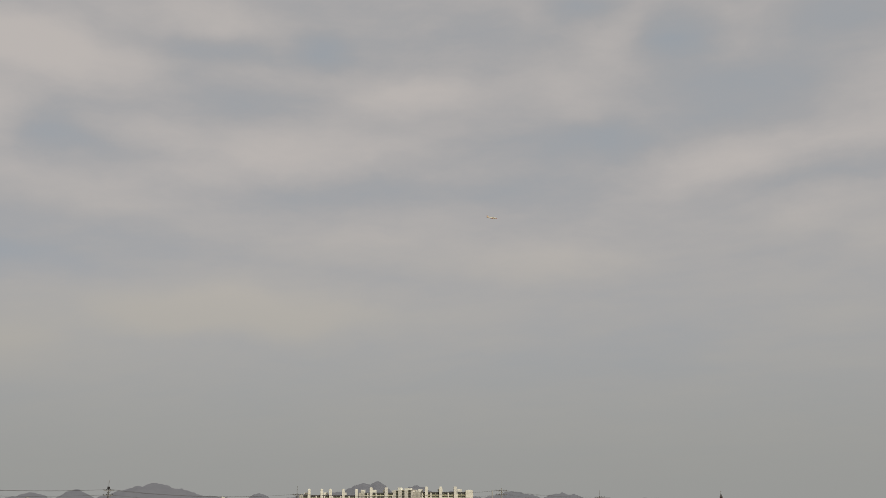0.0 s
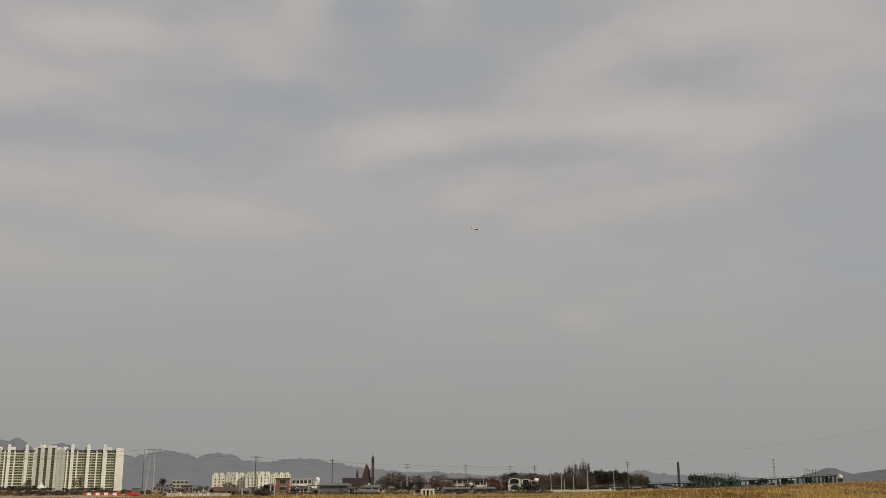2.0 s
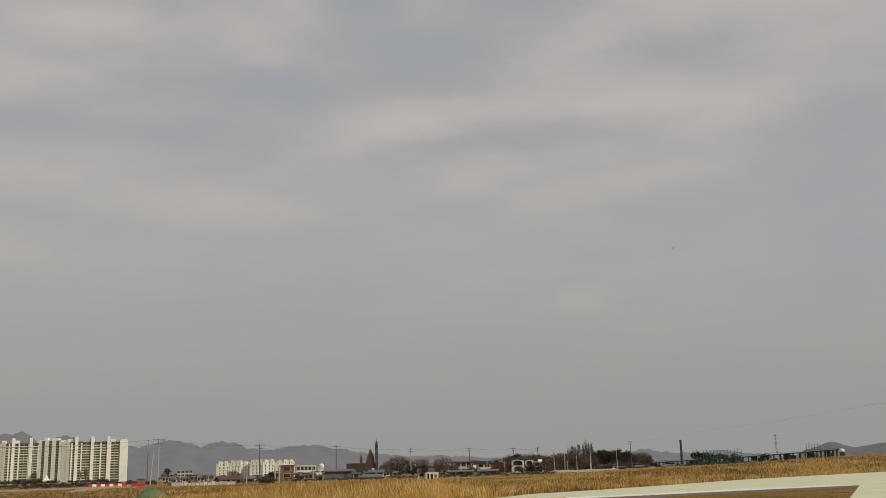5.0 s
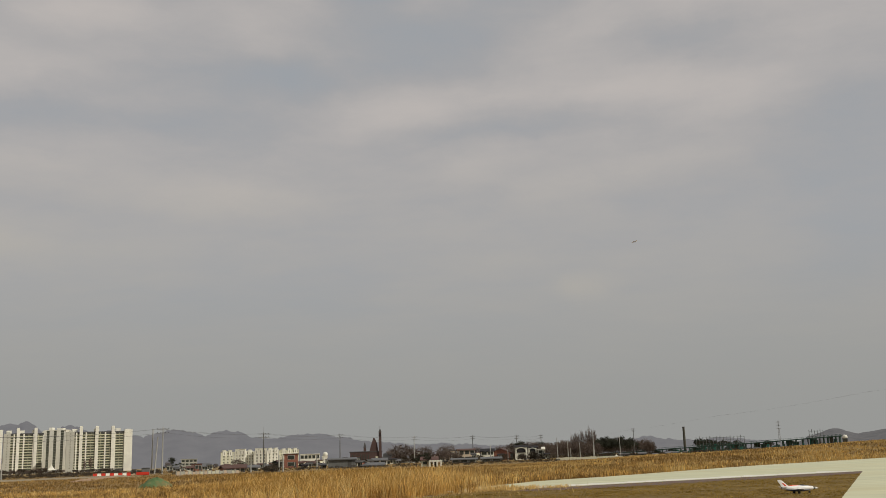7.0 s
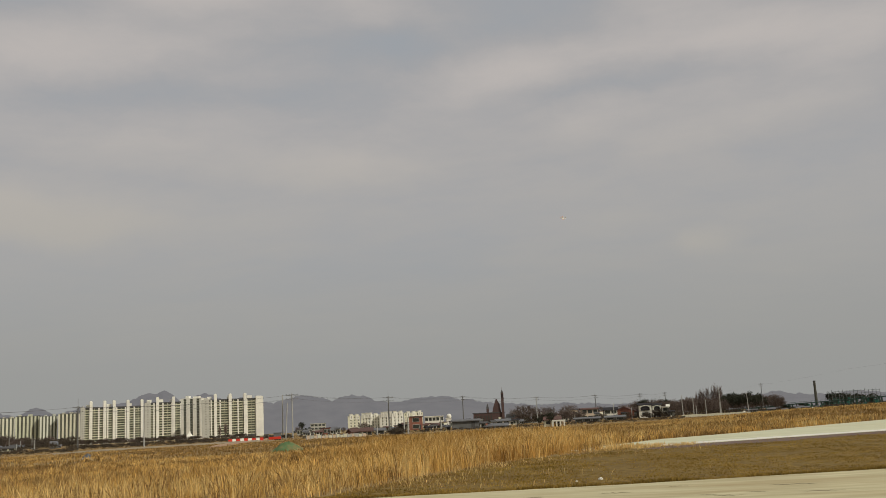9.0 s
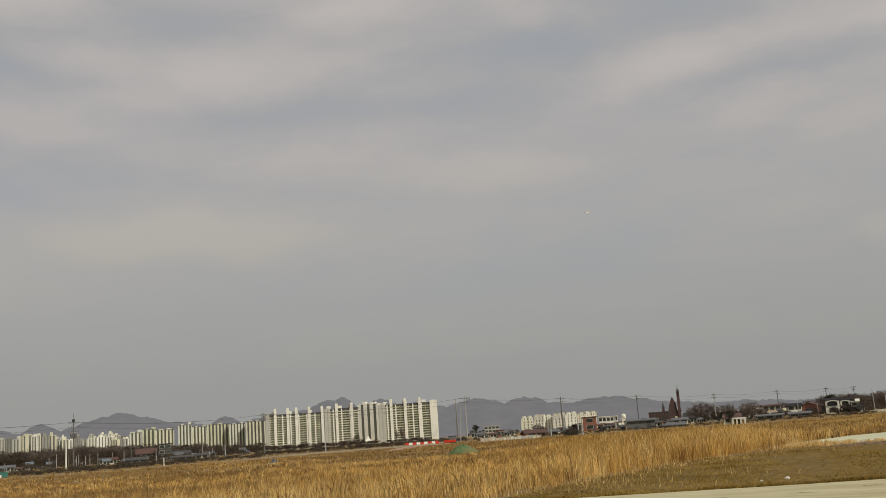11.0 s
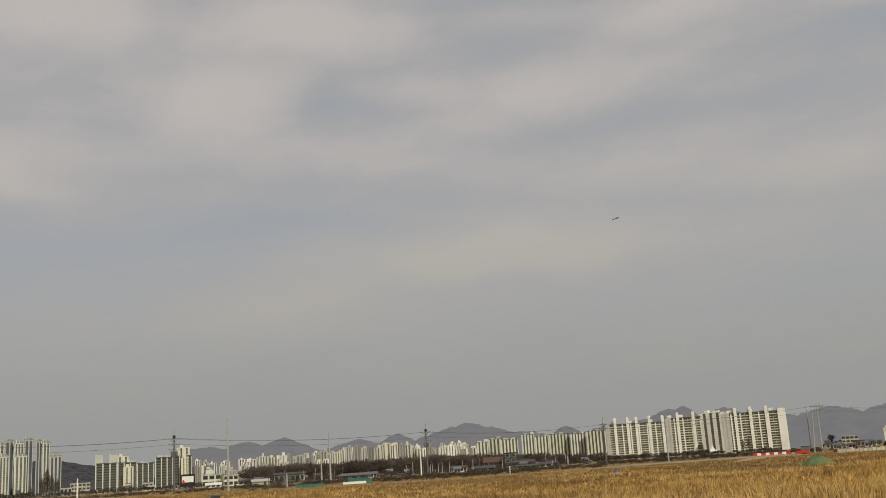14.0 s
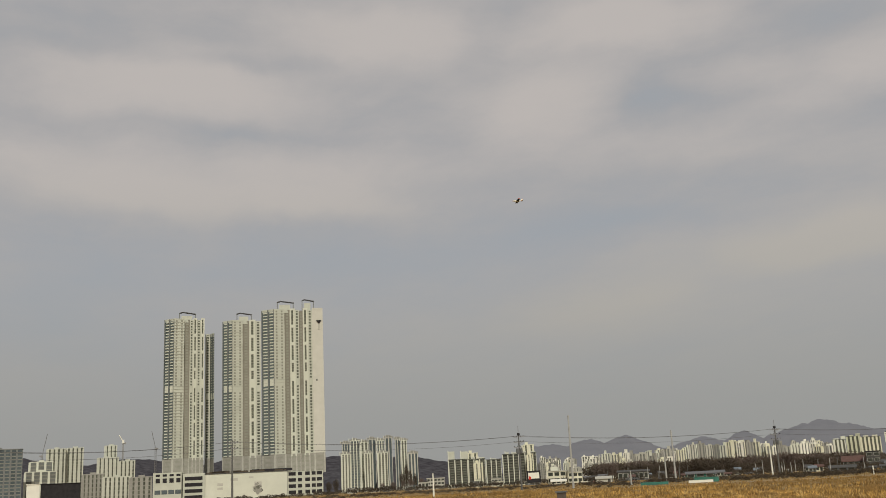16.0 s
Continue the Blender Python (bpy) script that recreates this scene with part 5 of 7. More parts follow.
t = thing("tarp_bundle", at(26.9, 112), "grey tarpaulin bundle lying in the reeds", "bundle")
part("cover", Shape().rings([[(0.45 * r * math.cos(a) * (1 + 0.22 * math.sin(2 * a + z * 4)), 0.4 * r * math.sin(a), z * 0.52 + 0.12 * math.sin(3 * a + z * 5) + 0.1 * math.cos(a)) for a in (2 * math.pi * j / 14 for j in range(14))] for r, z in ((0.85, 0.25), (0.8, 0.55), (0.6, 0.8), (0.25, 0.9))]), "tile_grey", t, smooth=True)
part("pallet", Shape().box(-0.45, 0.5, -0.35, 0.35, 0, 0.2), "greige", t)

# mesh fences
for a0, a1, d, h, mt, lab in ((44.8, 43.3, 177, 0.62, "teal", "low teal mesh fence"), (42.2, 40.9, 179, 0.58, "white", "low white road rail"), (41.9, 40.6, 183, 1.0, "teal", "low teal mesh fence")):
    t = thing("mesh_fence", at((a0 + a1) / 2, d), lab, "fence", "fences at the field edge")
    w = span(a0, a1, d)
    part("panel", Shape().box(-w / 2, w / 2, -0.02, 0.02, 0.15, h), mt, t)
    for i in range(5):
        x = -w / 2 + w * i / 4
        part("post", Shape().tube([(x, 0.05, 0), (x, 0.05, h + 0.1)], 0.04, 6), "steel", t)
# pale wall along the far field edge
w = span(-9.7, -6.0, 330)
t = thing("boundary_wall", at(-7.85, 330), "low pale concrete boundary wall", "wall")
for i in range(10):
    x0 = -w / 2 + w * i / 10
    part("wall_panel", Shape().box(x0 + 0.03, x0 + w / 10 - 0.03, -0.1, 0.1, 0, 0.72 + 0.05 * (i % 3)), "cream", t)
# tall pale slabs of a dropped kerb near the reeds
for a0, a1, d in ((46.4, 45.75, 54), (45.2, 44.25, 55)):
    w = span(a0, a1, d)
    single("kerb_block", Shape().box(-w / 2, w / 2, -0.2, 0.2, 0, 0.27), "concrete", at((a0 + a1) / 2, d), "pale concrete kerb block lying in dry grass", "block", "loose kerb blocks")
t = thing("drain_cover", at(49.2, 60), "dark wooden box cover by the reeds", "box")
part("box", Shape().box(-0.28, 0.28, -0.3, 0.3, 0, 1.0), "bark", t)
part("lid", Shape().box(-0.36, 0.36, -0.38, 0.38, 1.0, 1.08), "shed_grey", t)


# ---- elevated railway, driving-range nets, chimney, dome ----
def viaduct():
    t = thing("elevated_railway", pose(0, 0, 0), "dark green elevated railway on short piers", "railway")
    A = [(-8.6, 660, 1.6), (-10.4, 640, 2.1), (-12.0, 625, 3.0), (-14.3, 610, 3.8), (-16.5, 605, 4.6), (-19.5, 600, 6.1), (-21.3, 600, 7.0)]
    for (a, d, z), (a2, d2, z2) in zip(A, A[1:]):
        p, q = bearing(a) * d, bearing(a2) * d2
        p.z, q.z = z, z2
        n = Vector((0, 4.0, 0))
        up1, up0 = Vector((0, 0, 0.2)), Vector((0, 0, -0.4))
        part("deck", Shape().rings([[p + up0, q + up0, q + up0 + n, p + up0 + n], [p + up1, q + up1, q + up1 + n, p + up1 + n]]), "rail_green", t)
        k = 9
        for i in range(k):
            m = p.lerp(q, (i + 0.5) / k)
            wide = 0.16 + 0.12 * ((i * 7) % 3)
            part("pier", Shape().box(m.x - wide, m.x + wide, m.y + 1, m.y + 2, 0, m.z - 0.3), "rail_green" if i % 3 else "spandrel_dark", t)
            reach = (q - p).length / k * 0.5
            deep = m.z * (0.35, 0.8, 0.55, 0.95, 0.45)[(i * 3 + int(d)) % 5]
            # darkest panels stand in for the shaded voids between the nets
            part("screen", Shape().box(m.x - reach * 0.97, m.x + reach * 0.97, m.y + 2.2, m.y + 2.3, 0.0, deep), ("rail_green", "teal", "spandrel_dark", "rail_green")[(i * 5 + int(d)) % 4], t, "mesh and dark-void screen under the deck")
            part("railing", Shape().box(m.x - reach, m.x + reach, m.y - 0.15, m.y - 0.07, m.z + 0.85, m.z + 0.97).box(m.x - 0.06, m.x + 0.06, m.y - 0.15, m.y - 0.05, m.z, m.z + 0.95).box(m.x - reach * 0.5 - 0.05, m.x - reach * 0.5 + 0.05, m.y - 0.15, m.y - 0.05, m.z, m.z + 0.95), "rail_green", t)
    return t


viaduct()
for a0, a1, n, e, d in ((-13.75, -16.3, 15, 0.74, 640), (-19.65, -20.35, 6, 0.9, 660)):
    t = thing("driving_range_net", at((a0 + a1) / 2, d), "green golf driving range net on steel posts", "net", "driving range nets")
    w, h = span(a0, a1, d), rise(e, d)
    for i in range(n):
        x = w / 2 - w * i / (n - 1)
        part("post", Shape().tube([(x, 0, 0), (x, 0, h * (0.93 + 0.07 * ((i * 5) % 3) / 2))], 0.16, 6), "shed_grey", t)
    for i in range(n - 1):
        x = -w / 2 + w * i / (n - 1)
        part("net", Shape().box(x + 0.3, x + w / (n - 1) - 0.3, 0.25, 0.32, 0.4, h * (0.3 + 0.22 * ((i * 7) % 4) / 3)), "teal" if (i * 3) % 5 < 2 else "rail_green", t, "dense green netting")
    for k in (0.55, 0.75, 0.9):
        part("cable", Shape().tube([(-w / 2, 0.2, h * k), (w / 2, 0.2, h * k)], 0.06, 4), "rail_green", t)
t = thing("mesh_fence", pose(0, 0, 0), "dark green mesh fence under the elevated railway", "fence", "fences at the field edge")
rf = random.Random(21)
for i in range(60):
    a = -12.6 - i * 0.14
    if rf.random() < (0.2 if a > -17.2 else 0.55):
        continue
    p = bearing(a) * 560
    hh = rf.uniform(1.2, 3.0) * (1.25 if a < -17 else 1.0)
    wd = rf.uniform(0.25, 0.75)
    pn = part("panel", Shape().box(-wd, wd, -0.03, 0.03, 0.2, hh), "teal" if rf.random() < 0.5 else "rail_green", t)
    pn.matrix_basis = pose(p.x, p.y, 0, 0, 0, a)
    ps = part("post", Shape().tube([(0, 0, 0), (0, 0, hh + 0.3)], 0.07, 6), "steel", t)
    ps.matrix_basis = pose(p.x + wd, p.y, 0, 0, 0, a)
for i in range(16):
    a, d = rf.uniform(-19.5, -9.5), rf.uniform(430, 520)
    house("small dark shed by the railway", a, a + rf.uniform(0.12, 0.35), d, rf.uniform(-0.12, 0.05), rf.choice(("shed_grey", "cream", "spandrel_dark")), rf.choice(("tile_grey", "slate")), 0, 0.3, 4.0, 1, wins=1, name="shed", group="small sheds")
for i in range(44):
    a, d = rf.uniform(28.0, 47.2), rf.uniform(420, 560)
    house("small pale shed among dark trees", a, a + rf.uniform(0.12, 0.45), d, rf.uniform(-0.1, 0.22), rf.choice(("white", "cream", "greige", "blue_sheet", "shed_grey", "brick")), rf.choice(("tile_grey", "slate", "tile_red", "blue_sheet")), 0, 0.3, 5.0, 1, wins=2, name="shed", group="small sheds")
for i in range(26):
    a, d = rf.uniform(0.5, 15.5), rf.uniform(480, 600)
    house("small village outbuilding with low roof", a, a + rf.uniform(0.12, 0.4), d, rf.uniform(-0.1, 0.12), rf.choice(("white", "cream", "greige", "shed_grey", "brick")), rf.choice(("tile_grey", "slate", "tile_red")), 0, 0.35, 5.0, 1, wins=2, name="shed", group="small sheds")
for i in range(7):
    a, d = rf.uniform(4.0, 8.4), rf.uniform(284, 330)
    house("small low garden shed at the village edge", a, a + rf.uniform(0.14, 0.34), d, rf.uniform(-0.1, 0.08), rf.choice(("white", "cream", "greige", "shed_grey", "brick", "blue_sheet")), rf.choice(("slate", "dark", "tile_grey")), rf.uniform(-25, 25), 0.2, 3.0, 1, wins=1, name="shed", group="small sheds")
for a0, a1, d, e, wall, roof in ((3.05, 3.4, 440, 0.1, "white", "dark"), (0.3, 0.55, 446, 0.2, "cream", "dark"), (-1.45, -1.25, 440, 0.24, "white", "slate"), (-3.0, -2.75, 445, 0.16, "white", "dark"), (-5.35, -5.25, 436, 0.46, "white", "white"), (-5.6, -5.4, 432, 0.12, "white", "dark"), (9.5, 9.75, 430, 0.1, "white", "dark"), (10.5, 10.75, 430, 0.06, "white", "tile_red"), (12.3, 12.55, 440, 0.08, "cream", "tile_red"), (13.3, 13.5, 440, 0.12, "white", "slate")):
    house("small white house front among dark trees", a0, a1, d, e, wall, roof, 0, 0.15, 5.0, 1, wins=2)
for i in range(30):
    a, d = rf.uniform(-6.2, 3.4), rf.uniform(490, 580)
    house("small village house with low dark roof", a, a + rf.uniform(0.14, 0.42), d, rf.uniform(-0.02, 0.42), rf.choice(("white", "cream", "white", "greige", "peach", "brick", "cream")), rf.choice(("tile_grey", "slate", "tile_red", "tile_red")), rf.uniform(-20, 20), rf.choice((0.0, 0.25, 0.4)), 6.0, rf.choice((1, 2)), wins=2, group="village houses")
for i in range(34):
    a, d = rf.uniform(5.0, 15.6), rf.uniform(440, 520)
    house("village shed with low dark roof", a, a + rf.uniform(0.14, 0.4), d, rf.uniform(-0.04, 0.24), rf.choice(("shed_grey", "peach", "white", "brick", "greige", "cream")), rf.choice(("tile_grey", "slate", "tile_red")), rf.uniform(-20, 20), rf.choice((0.0, 0.3)), 5.0, 1, wins=2, name="shed", group="small sheds")
for i in range(16):
    a = 11.9 + i * 0.21
    w = span(0, 0.2, 222)
    t = thing("yard_wall", at(a, 222, rf.uniform(-4, 4)), "low pale concrete yard wall panel", "wall", "yard walls")
    part("panel", Shape().box(-w / 2, w / 2, -0.08, 0.08, 0, rf.uniform(0.62, 0.82)), rf.choice(("cream", "greige", "cream", "peach")), t)
    part("post", Shape().box(-w / 2 - 0.1, -w / 2 + 0.1, -0.12, 0.12, 0, 0.88), "pole", t)
for i in range(22):
    a, d = rf.uniform(47.0, 62.0), rf.uniform(560, 700)
    house("small roadside building with flat roof", a, a + rf.uniform(0.2, 0.6), d, rf.uniform(0.0, 0.3), rf.choice(("greige", "cream", "greige", "shed_grey")), rf.choice(("tile_grey", "slate")), 0, 0.0, 5.0, 1, wins=3, name="shed", group="small sheds")
h = rise(1.3, 900)
t = thing("factory_chimney", at(-13.12, 900), "tall dark factory chimney", "chimney")
part("shaft", Shape().tube([(0, 0, 0), (0, 0, h * 0.9), (0, 0, h)], [1.25, 0.95, 0.9], 16), "spandrel_dark", t)
part("rim", Shape().tube([(0, 0, h - 0.8), (0, 0, h)], 1.08, 16), "slate", t)
t = thing("white_dome", at(-21.4, 560), "white domed tank beside the railway", "dome")
zb = rise(0.36, 560)
part("shell", Shape().rings([[(1.35 * math.cos(p) * math.cos(a), 1.35 * math.cos(p) * math.sin(a), zb + 0.6 + 1.35 * math.sin(p)) for a in (2 * math.pi * j / 18 for j in range(18))] for p in (-0.4, 0.0, 0.35, 0.7, 1.05, 1.35, 1.55)]), "white", t, smooth=True)
part("base", Shape().box(-1.2, 1.2, -1.2, 1.2, 0, zb), "spandrel_dark", t, "low dark block under the dome")
for i in range(40):
    a, d = rf.uniform(28.5, 47.0), rf.uniform(400, 520)
    utility_pole(a, d, rf.uniform(0.1, 0.55), 0, rf.choice(("pole", "pole", "pole_dark")), rf.uniform(-1, 1), group="thin posts before the trees", stout=0.7)
for a, d, hh in ((-12.9, 420, 0.9), (-17.2, 430, 1.0), (-17.6, 430, 0.8), (-18.6, 420, 1.1), (-18.95, 420, 0.9), (-9.35, 400, 0.9)):
    t = thing("white_sack", at(a, d), "white bulk sack standing at the field edge", "sack", "white bulk sacks")
    part("sack", Shape().rings([[(r * math.cos(q), r * math.sin(q), z) for q in (2 * math.pi * j / 10 for j in range(10))] for r, z in ((0.45, 0), (0.55, hh * 0.3), (0.5, hh * 0.8), (0.3, hh))]), "white", t, smooth=True)
    part("tie", Shape().tube([(0, 0, hh), (0, 0, hh + 0.25)], 0.15, 6), "cream", t)


# ---- trees ----
def twig_crown(rng, n, rx, rz, zc, size, droop=0.0, shape="round", wide=0.035):
    """Many thin twig blades spread through a crown with an uneven outline."""
    s = Shape()
    for _ in range(n):
        while True:
            p = Vector((rng.uniform(-1, 1), rng.uniform(-1, 1), rng.uniform(-1, 1)))
            if p.length < 1 and p.length > 0.25:
                break
        p *= 0.78 + 0.3 * noise.noise(p * 2.3 + Vector((n * 0.1, 0, 0)))
        if shape == "poplar":
            p.x *= 1 - 0.55 * abs(p.z)
            p.y *= 1 - 0.55 * abs(p.z)
        c = Vector((p.x * rx, p.y * rx, zc + p.z * rz))
        way = Vector((p.x * 1.2 + rng.uniform(-0.5, 0.5), p.y * 1.2 + rng.uniform(-0.5, 0.5), (0.5 if shape != "poplar" else 1.6) + rng.uniform(-0.3, 0.5) - droop)).normalized()
        side = way.cross(Vector((rng.uniform(-1, 1), rng.uniform(-1, 1), 0.2))).normalized() * wide * rng.uniform(0.6, 1.6)
        ln = size * rng.uniform(0.6, 1.3)
        k = len(s.v)
        s.v += [tuple(c - side), tuple(c + side), tuple(c + way * ln)]
        s.f.append((k, k + 1, k + 2))
    return s


def needle_crown(rng, clumps, rx, rz, zc, size):
    s = Shape()
    for _ in range(clumps):
        a, u = rng.uniform(0, 6.283), rng.uniform(-1, 1)
        r = math.sqrt(max(0.0, 1 - u * u)) * rng.uniform(0.35, 1.05)
        c = Vector((rx * r * math.cos(a), rx * r * math.sin(a), zc + rz * u * rng.uniform(0.6, 1.1)))
        for _k in range(26):
            o = Vector((rng.gauss(0, 1), rng.gauss(0, 1), rng.gauss(0, 0.6))) * size * 0.5
            d1 = Vector((rng.uniform(-1, 1), rng.uniform(-1, 1), rng.uniform(-0.4, 0.8))).normalized() * size * 0.5
            d2 = d1.cross(Vector((rng.uniform(-1, 1), rng.uniform(-1, 1), 0.3))).normalized() * size * 0.16
            k = len(s.v)
            s.v += [tuple(c + o - d2), tuple(c + o + d2), tuple(c + o + d1)]
            s.f.append((k, k + 1, k + 2))
    return s


def limbs(rng, h, spread, n, first=0.3, r0=0.02):
    s = Shape()
    s.tube([(0, 0, -0.1), (rng.uniform(-0.02, 0.02) * h, 0, h * 0.35), (rng.uniform(-0.04, 0.04) * h, rng.uniform(-0.03, 0.03) * h, h * 0.88)], [h * r0, h * r0 * 0.75, h * r0 * 0.2], 7)
    for i in range(n):
        z = h * (first + (0.8 - first) * i / n)
        a = i * 2.4 + rng.uniform(-0.5, 0.5)
        l = spread * rng.uniform(0.6, 1.0) * (1 - 0.4 * i / n)
        p0 = Vector((0, 0, z))
        p1 = p0 + Vector((math.cos(a) * l * 0.5, math.sin(a) * l * 0.5, l * 0.35))
        p2 = p1 + Vector((math.cos(a) * l * 0.4, math.sin(a) * l * 0.4, l * 0.55))
        s.tube([p0, p1, p2], [h * r0 * 0.5, h * r0 * 0.3, h * r0 * 0.1], 5)
        for q in (-0.6, 0.6):
            p3 = p1 + Vector((math.cos(a + q) * l * 0.4, math.sin(a + q) * l * 0.4, l * 0.4))
            s.tube([p1, p3], [h * r0 * 0.22, h * r0 * 0.06], 4)
    return s


M["twig_light"] = surface("pale_brown_twigs", (0.12, 0.085, 0.07), (0.19, 0.145, 0.12), 0.6, 0.95, vary=0.25)
rt = random.Random(11)
TREES = {
    "bare": [(limbs(rt, 1.0, 0.42, 8).mesh("trunk", "bark"), twig_crown(rt, 1050, 0.60, 0.50, 0.56, 0.15, wide=0.0088).mesh("crown", "twig")) for _ in range(4)],
    "poplar": [(limbs(rt, 1.0, 0.16, 9, 0.15, 0.014).mesh("trunk", "bark"), twig_crown(rt, 430, 0.10, 0.46, 0.55, 0.12, shape="poplar", wide=0.0035).mesh("crown", "twig_light")) for _ in range(3)],
    "pine": [(limbs(rt, 1.0, 0.3, 9, 0.3, 0.018).mesh("trunk", "bark"), needle_crown(rt, 30, 0.36, 0.25, 0.72, 0.15).mesh("crown", "needle")) for _ in range(3)],
    "scrub": [(limbs(rt, 1.0, 0.4, 6, 0.1, 0.02).mesh("trunk", "bark"), twig_crown(rt, 800, 0.66, 0.50, 0.50, 0.13, wide=0.0175).mesh("crown", "hedge")) for _ in range(4)],
    "brush": [(limbs(rt, 1.0, 0.4, 3, 0.1, 0.02).mesh("trunk", "bark"), twig_crown(rt, 300, 0.66, 0.50, 0.50, 0.15, wide=0.03).mesh("crown", "hedge")) for _ in range(5)],
}
TREE_LABEL = {"bare": "bare winter tree with a fine twiggy crown", "poplar": "tall narrow bare winter poplar", "pine": "dark green pine with a clumped crown", "scrub": "dark leafless roadside shrub"}


def tree(kind, az, d, h, wide=1.0, group="trees behind the field"):
    tr, cr = rt.choice(TREES[kind])
    p = bearing(az) * d
    t = thing("tree" if kind != "scrub" else "shrub", Matrix.Translation((p.x, p.y, 0)) @ Matrix.Rotation(rt.uniform(0, 6.28), 4, "Z") @ Matrix.Diagonal((h * wide, h * wide, h, 1)), TREE_LABEL[kind], "tree" if kind != "scrub" else "shrub", group)
    part("trunk", tr, None, t)
    part("crown", cr, None, t)


def thicket(label, spots):
    """Many shrubs that stand too close to tell apart, as one mesh."""
    vs, fs, ms = [], [], []
    for az, d, h, wide in spots:
        p, turn = bearing(az) * d, rt.uniform(0, 6.28)
        m = Matrix.Translation((p.x, p.y, 0)) @ Matrix.Rotation(turn, 4, "Z") @ Matrix.Diagonal((h * wide, h * wide, h, 1))
        for slot, me in enumerate(rt.choice(TREES["brush"])):
            n = len(vs)
            vs += [tuple(m @ v.co) for v in me.vertices]
            fs += [tuple(n + k for k in f.vertices) for f in me.polygons]
            ms += [slot] * len(me.polygons)
    me = bpy.data.meshes.new("shrubs")
    me.from_pydata(vs, [], fs)
    me.materials.append(M["bark"])
    me.materials.append(M["hedge"])
    me.polygons.foreach_set("material_index", ms)
    return tagged(new("shrubs", me), label, "shrubs", kind="stuff")


def top(el, d):
    return rise(el, d)


# village trees
def village_tree(kind, a, d, e, wd):
    tree(kind, a, d, rise(e, d), wd, "village trees")


village_tree("bare", 2.75, 500, 0.88, 1.35)
village_tree("bare", 3.15, 520, 0.6, 1.2)
village_tree("bare", 2.25, 510, 0.7, 1.1)
village_tree("bare", 1.4, 560, 0.72, 1.1)
village_tree("pine", 1.28, 214, 0.34, 0.8)
village_tree("pine", 1.62, 240, 0.25, 0.9)
village_tree("pine", 1.9, 236, 0.12, 0.9)
village_tree("pine", 1.35, 460, 0.2, 1.0)
village_tree("bare", 0.25, 520, 0.75, 1.2)
village_tree("bare", -0.1, 500, 0.55, 1.0)
village_tree("scrub", 4.1, 540, 0.1, 1.0)
village_tree("pine", 4.55, 540, 0.1, 0.6)
village_tree("pine", 4.85, 540, 0.1, 0.5)
for a_v, d_v, e_v, k_v in ((-3.95, 470, 0.78, "pine"), (-4.3, 474, 0.8, "bare"), (-4.75, 470, 0.82, "bare"), (-5.1, 476, 0.76, "pine"), (-5.5, 470, 0.7, "bare"), (-4.7, 440, 0.3, "scrub"), (-4.1, 436, 0.16, "scrub"), (-5.0, 436, 0.12, "scrub"), (-5.35, 438, 0.2, "scrub"), (-3.1, 440, 0.2, "scrub"), (-1.75, 436, 0.15, "scrub"), (-0.45, 440, 0.35, "bare"), (0.45, 430, 0.45, "bare"), (0.15, 440, 0.5, "bare")):
    village_tree(k_v, a_v, d_v, e_v, 1.0)
village_tree("bare", -2.85, 560, 0.62, 1.0)
village_tree("bare", -1.55, 560, 0.6, 0.9)
village_tree("pine", 14.95, 500, 0.25, 0.6)
village_tree("pine", 15.15, 500, 0.2, 0.5)
village_tree("pine", 15.4, 640, 0.55, 0.7)
village_tree("bare", 15.6, 620, 0.3, 0.8)
village_tree("scrub", 10.0, 420, 0.05, 1.3)
village_tree("scrub", 9.6, 420, 0.1, 1.3)
village_tree("pine", 9.85, 430, 0.2, 0.9)
village_tree("scrub", 12.6, 500, 0.1, 1.4)
village_tree("scrub", 11.6, 480, 0.0, 1.5)
village_tree("scrub", 11.0, 470, 0.05, 1.4)
village_tree("bare", 11.9, 620, 0.35, 1.3)
village_tree("scrub", 7.9, 470, 0.1, 1.4)
village_tree("scrub", 7.3, 470, 0.0, 1.2)
for a in [*np.arange(-3.4, -8.3, -0.14), *np.arange(-8.4, -11.4, -0.17)]:
    d = rt.uniform(590, 700)
    tree("pine" if rt.random() < (0.12 if a > -8.3 or a < -10.4 else 0.3) else "bare", a + rt.uniform(-0.08, 0.08), d, top(rt.uniform(0.42, 0.8) + (0.12 if -10.3 < a < -8.4 else 0), d), rt.uniform(0.8, 1.1), "trees along the far field edge")
for a in np.arange(-5.3, -8.4, -0.09):
    d = rt.uniform(520, 600)
    tree("bare", a, d, top(rt.uniform(0.4, 0.78), d), rt.uniform(0.55, 0.85), "bare trees behind the villas")
for a in np.arange(-8.45, -10.35, -0.16):
    d = rt.uniform(560, 600)
    tree("pine", a + rt.uniform(-0.06, 0.06), d, top(rt.uniform(0.68, 0.92), d), rt.uniform(0.55, 0.8), "row of pines")
for a, e in ((-6.9, 1.05), (-7.15, 1.3), (-7.3, 1.22), (-7.5, 1.38), (-7.75, 1.28), (-7.9, 1.48), (-8.05, 1.3), (-8.2, 1.4), (-7.05, 1.15)):
    tree("poplar", a, 600, top(e, 600), 1.0, "row of bare poplars")
for a in np.arange(-6.0, 3.6, 0.22):
    d = rt.uniform(470, 570)
    tree(rt.choice(("bare", "bare", "pine", "scrub")), a + rt.uniform(-0.1, 0.1), d, top(rt.uniform(0.05, 0.48), d), rt.uniform(0.7, 1.1), "village trees")
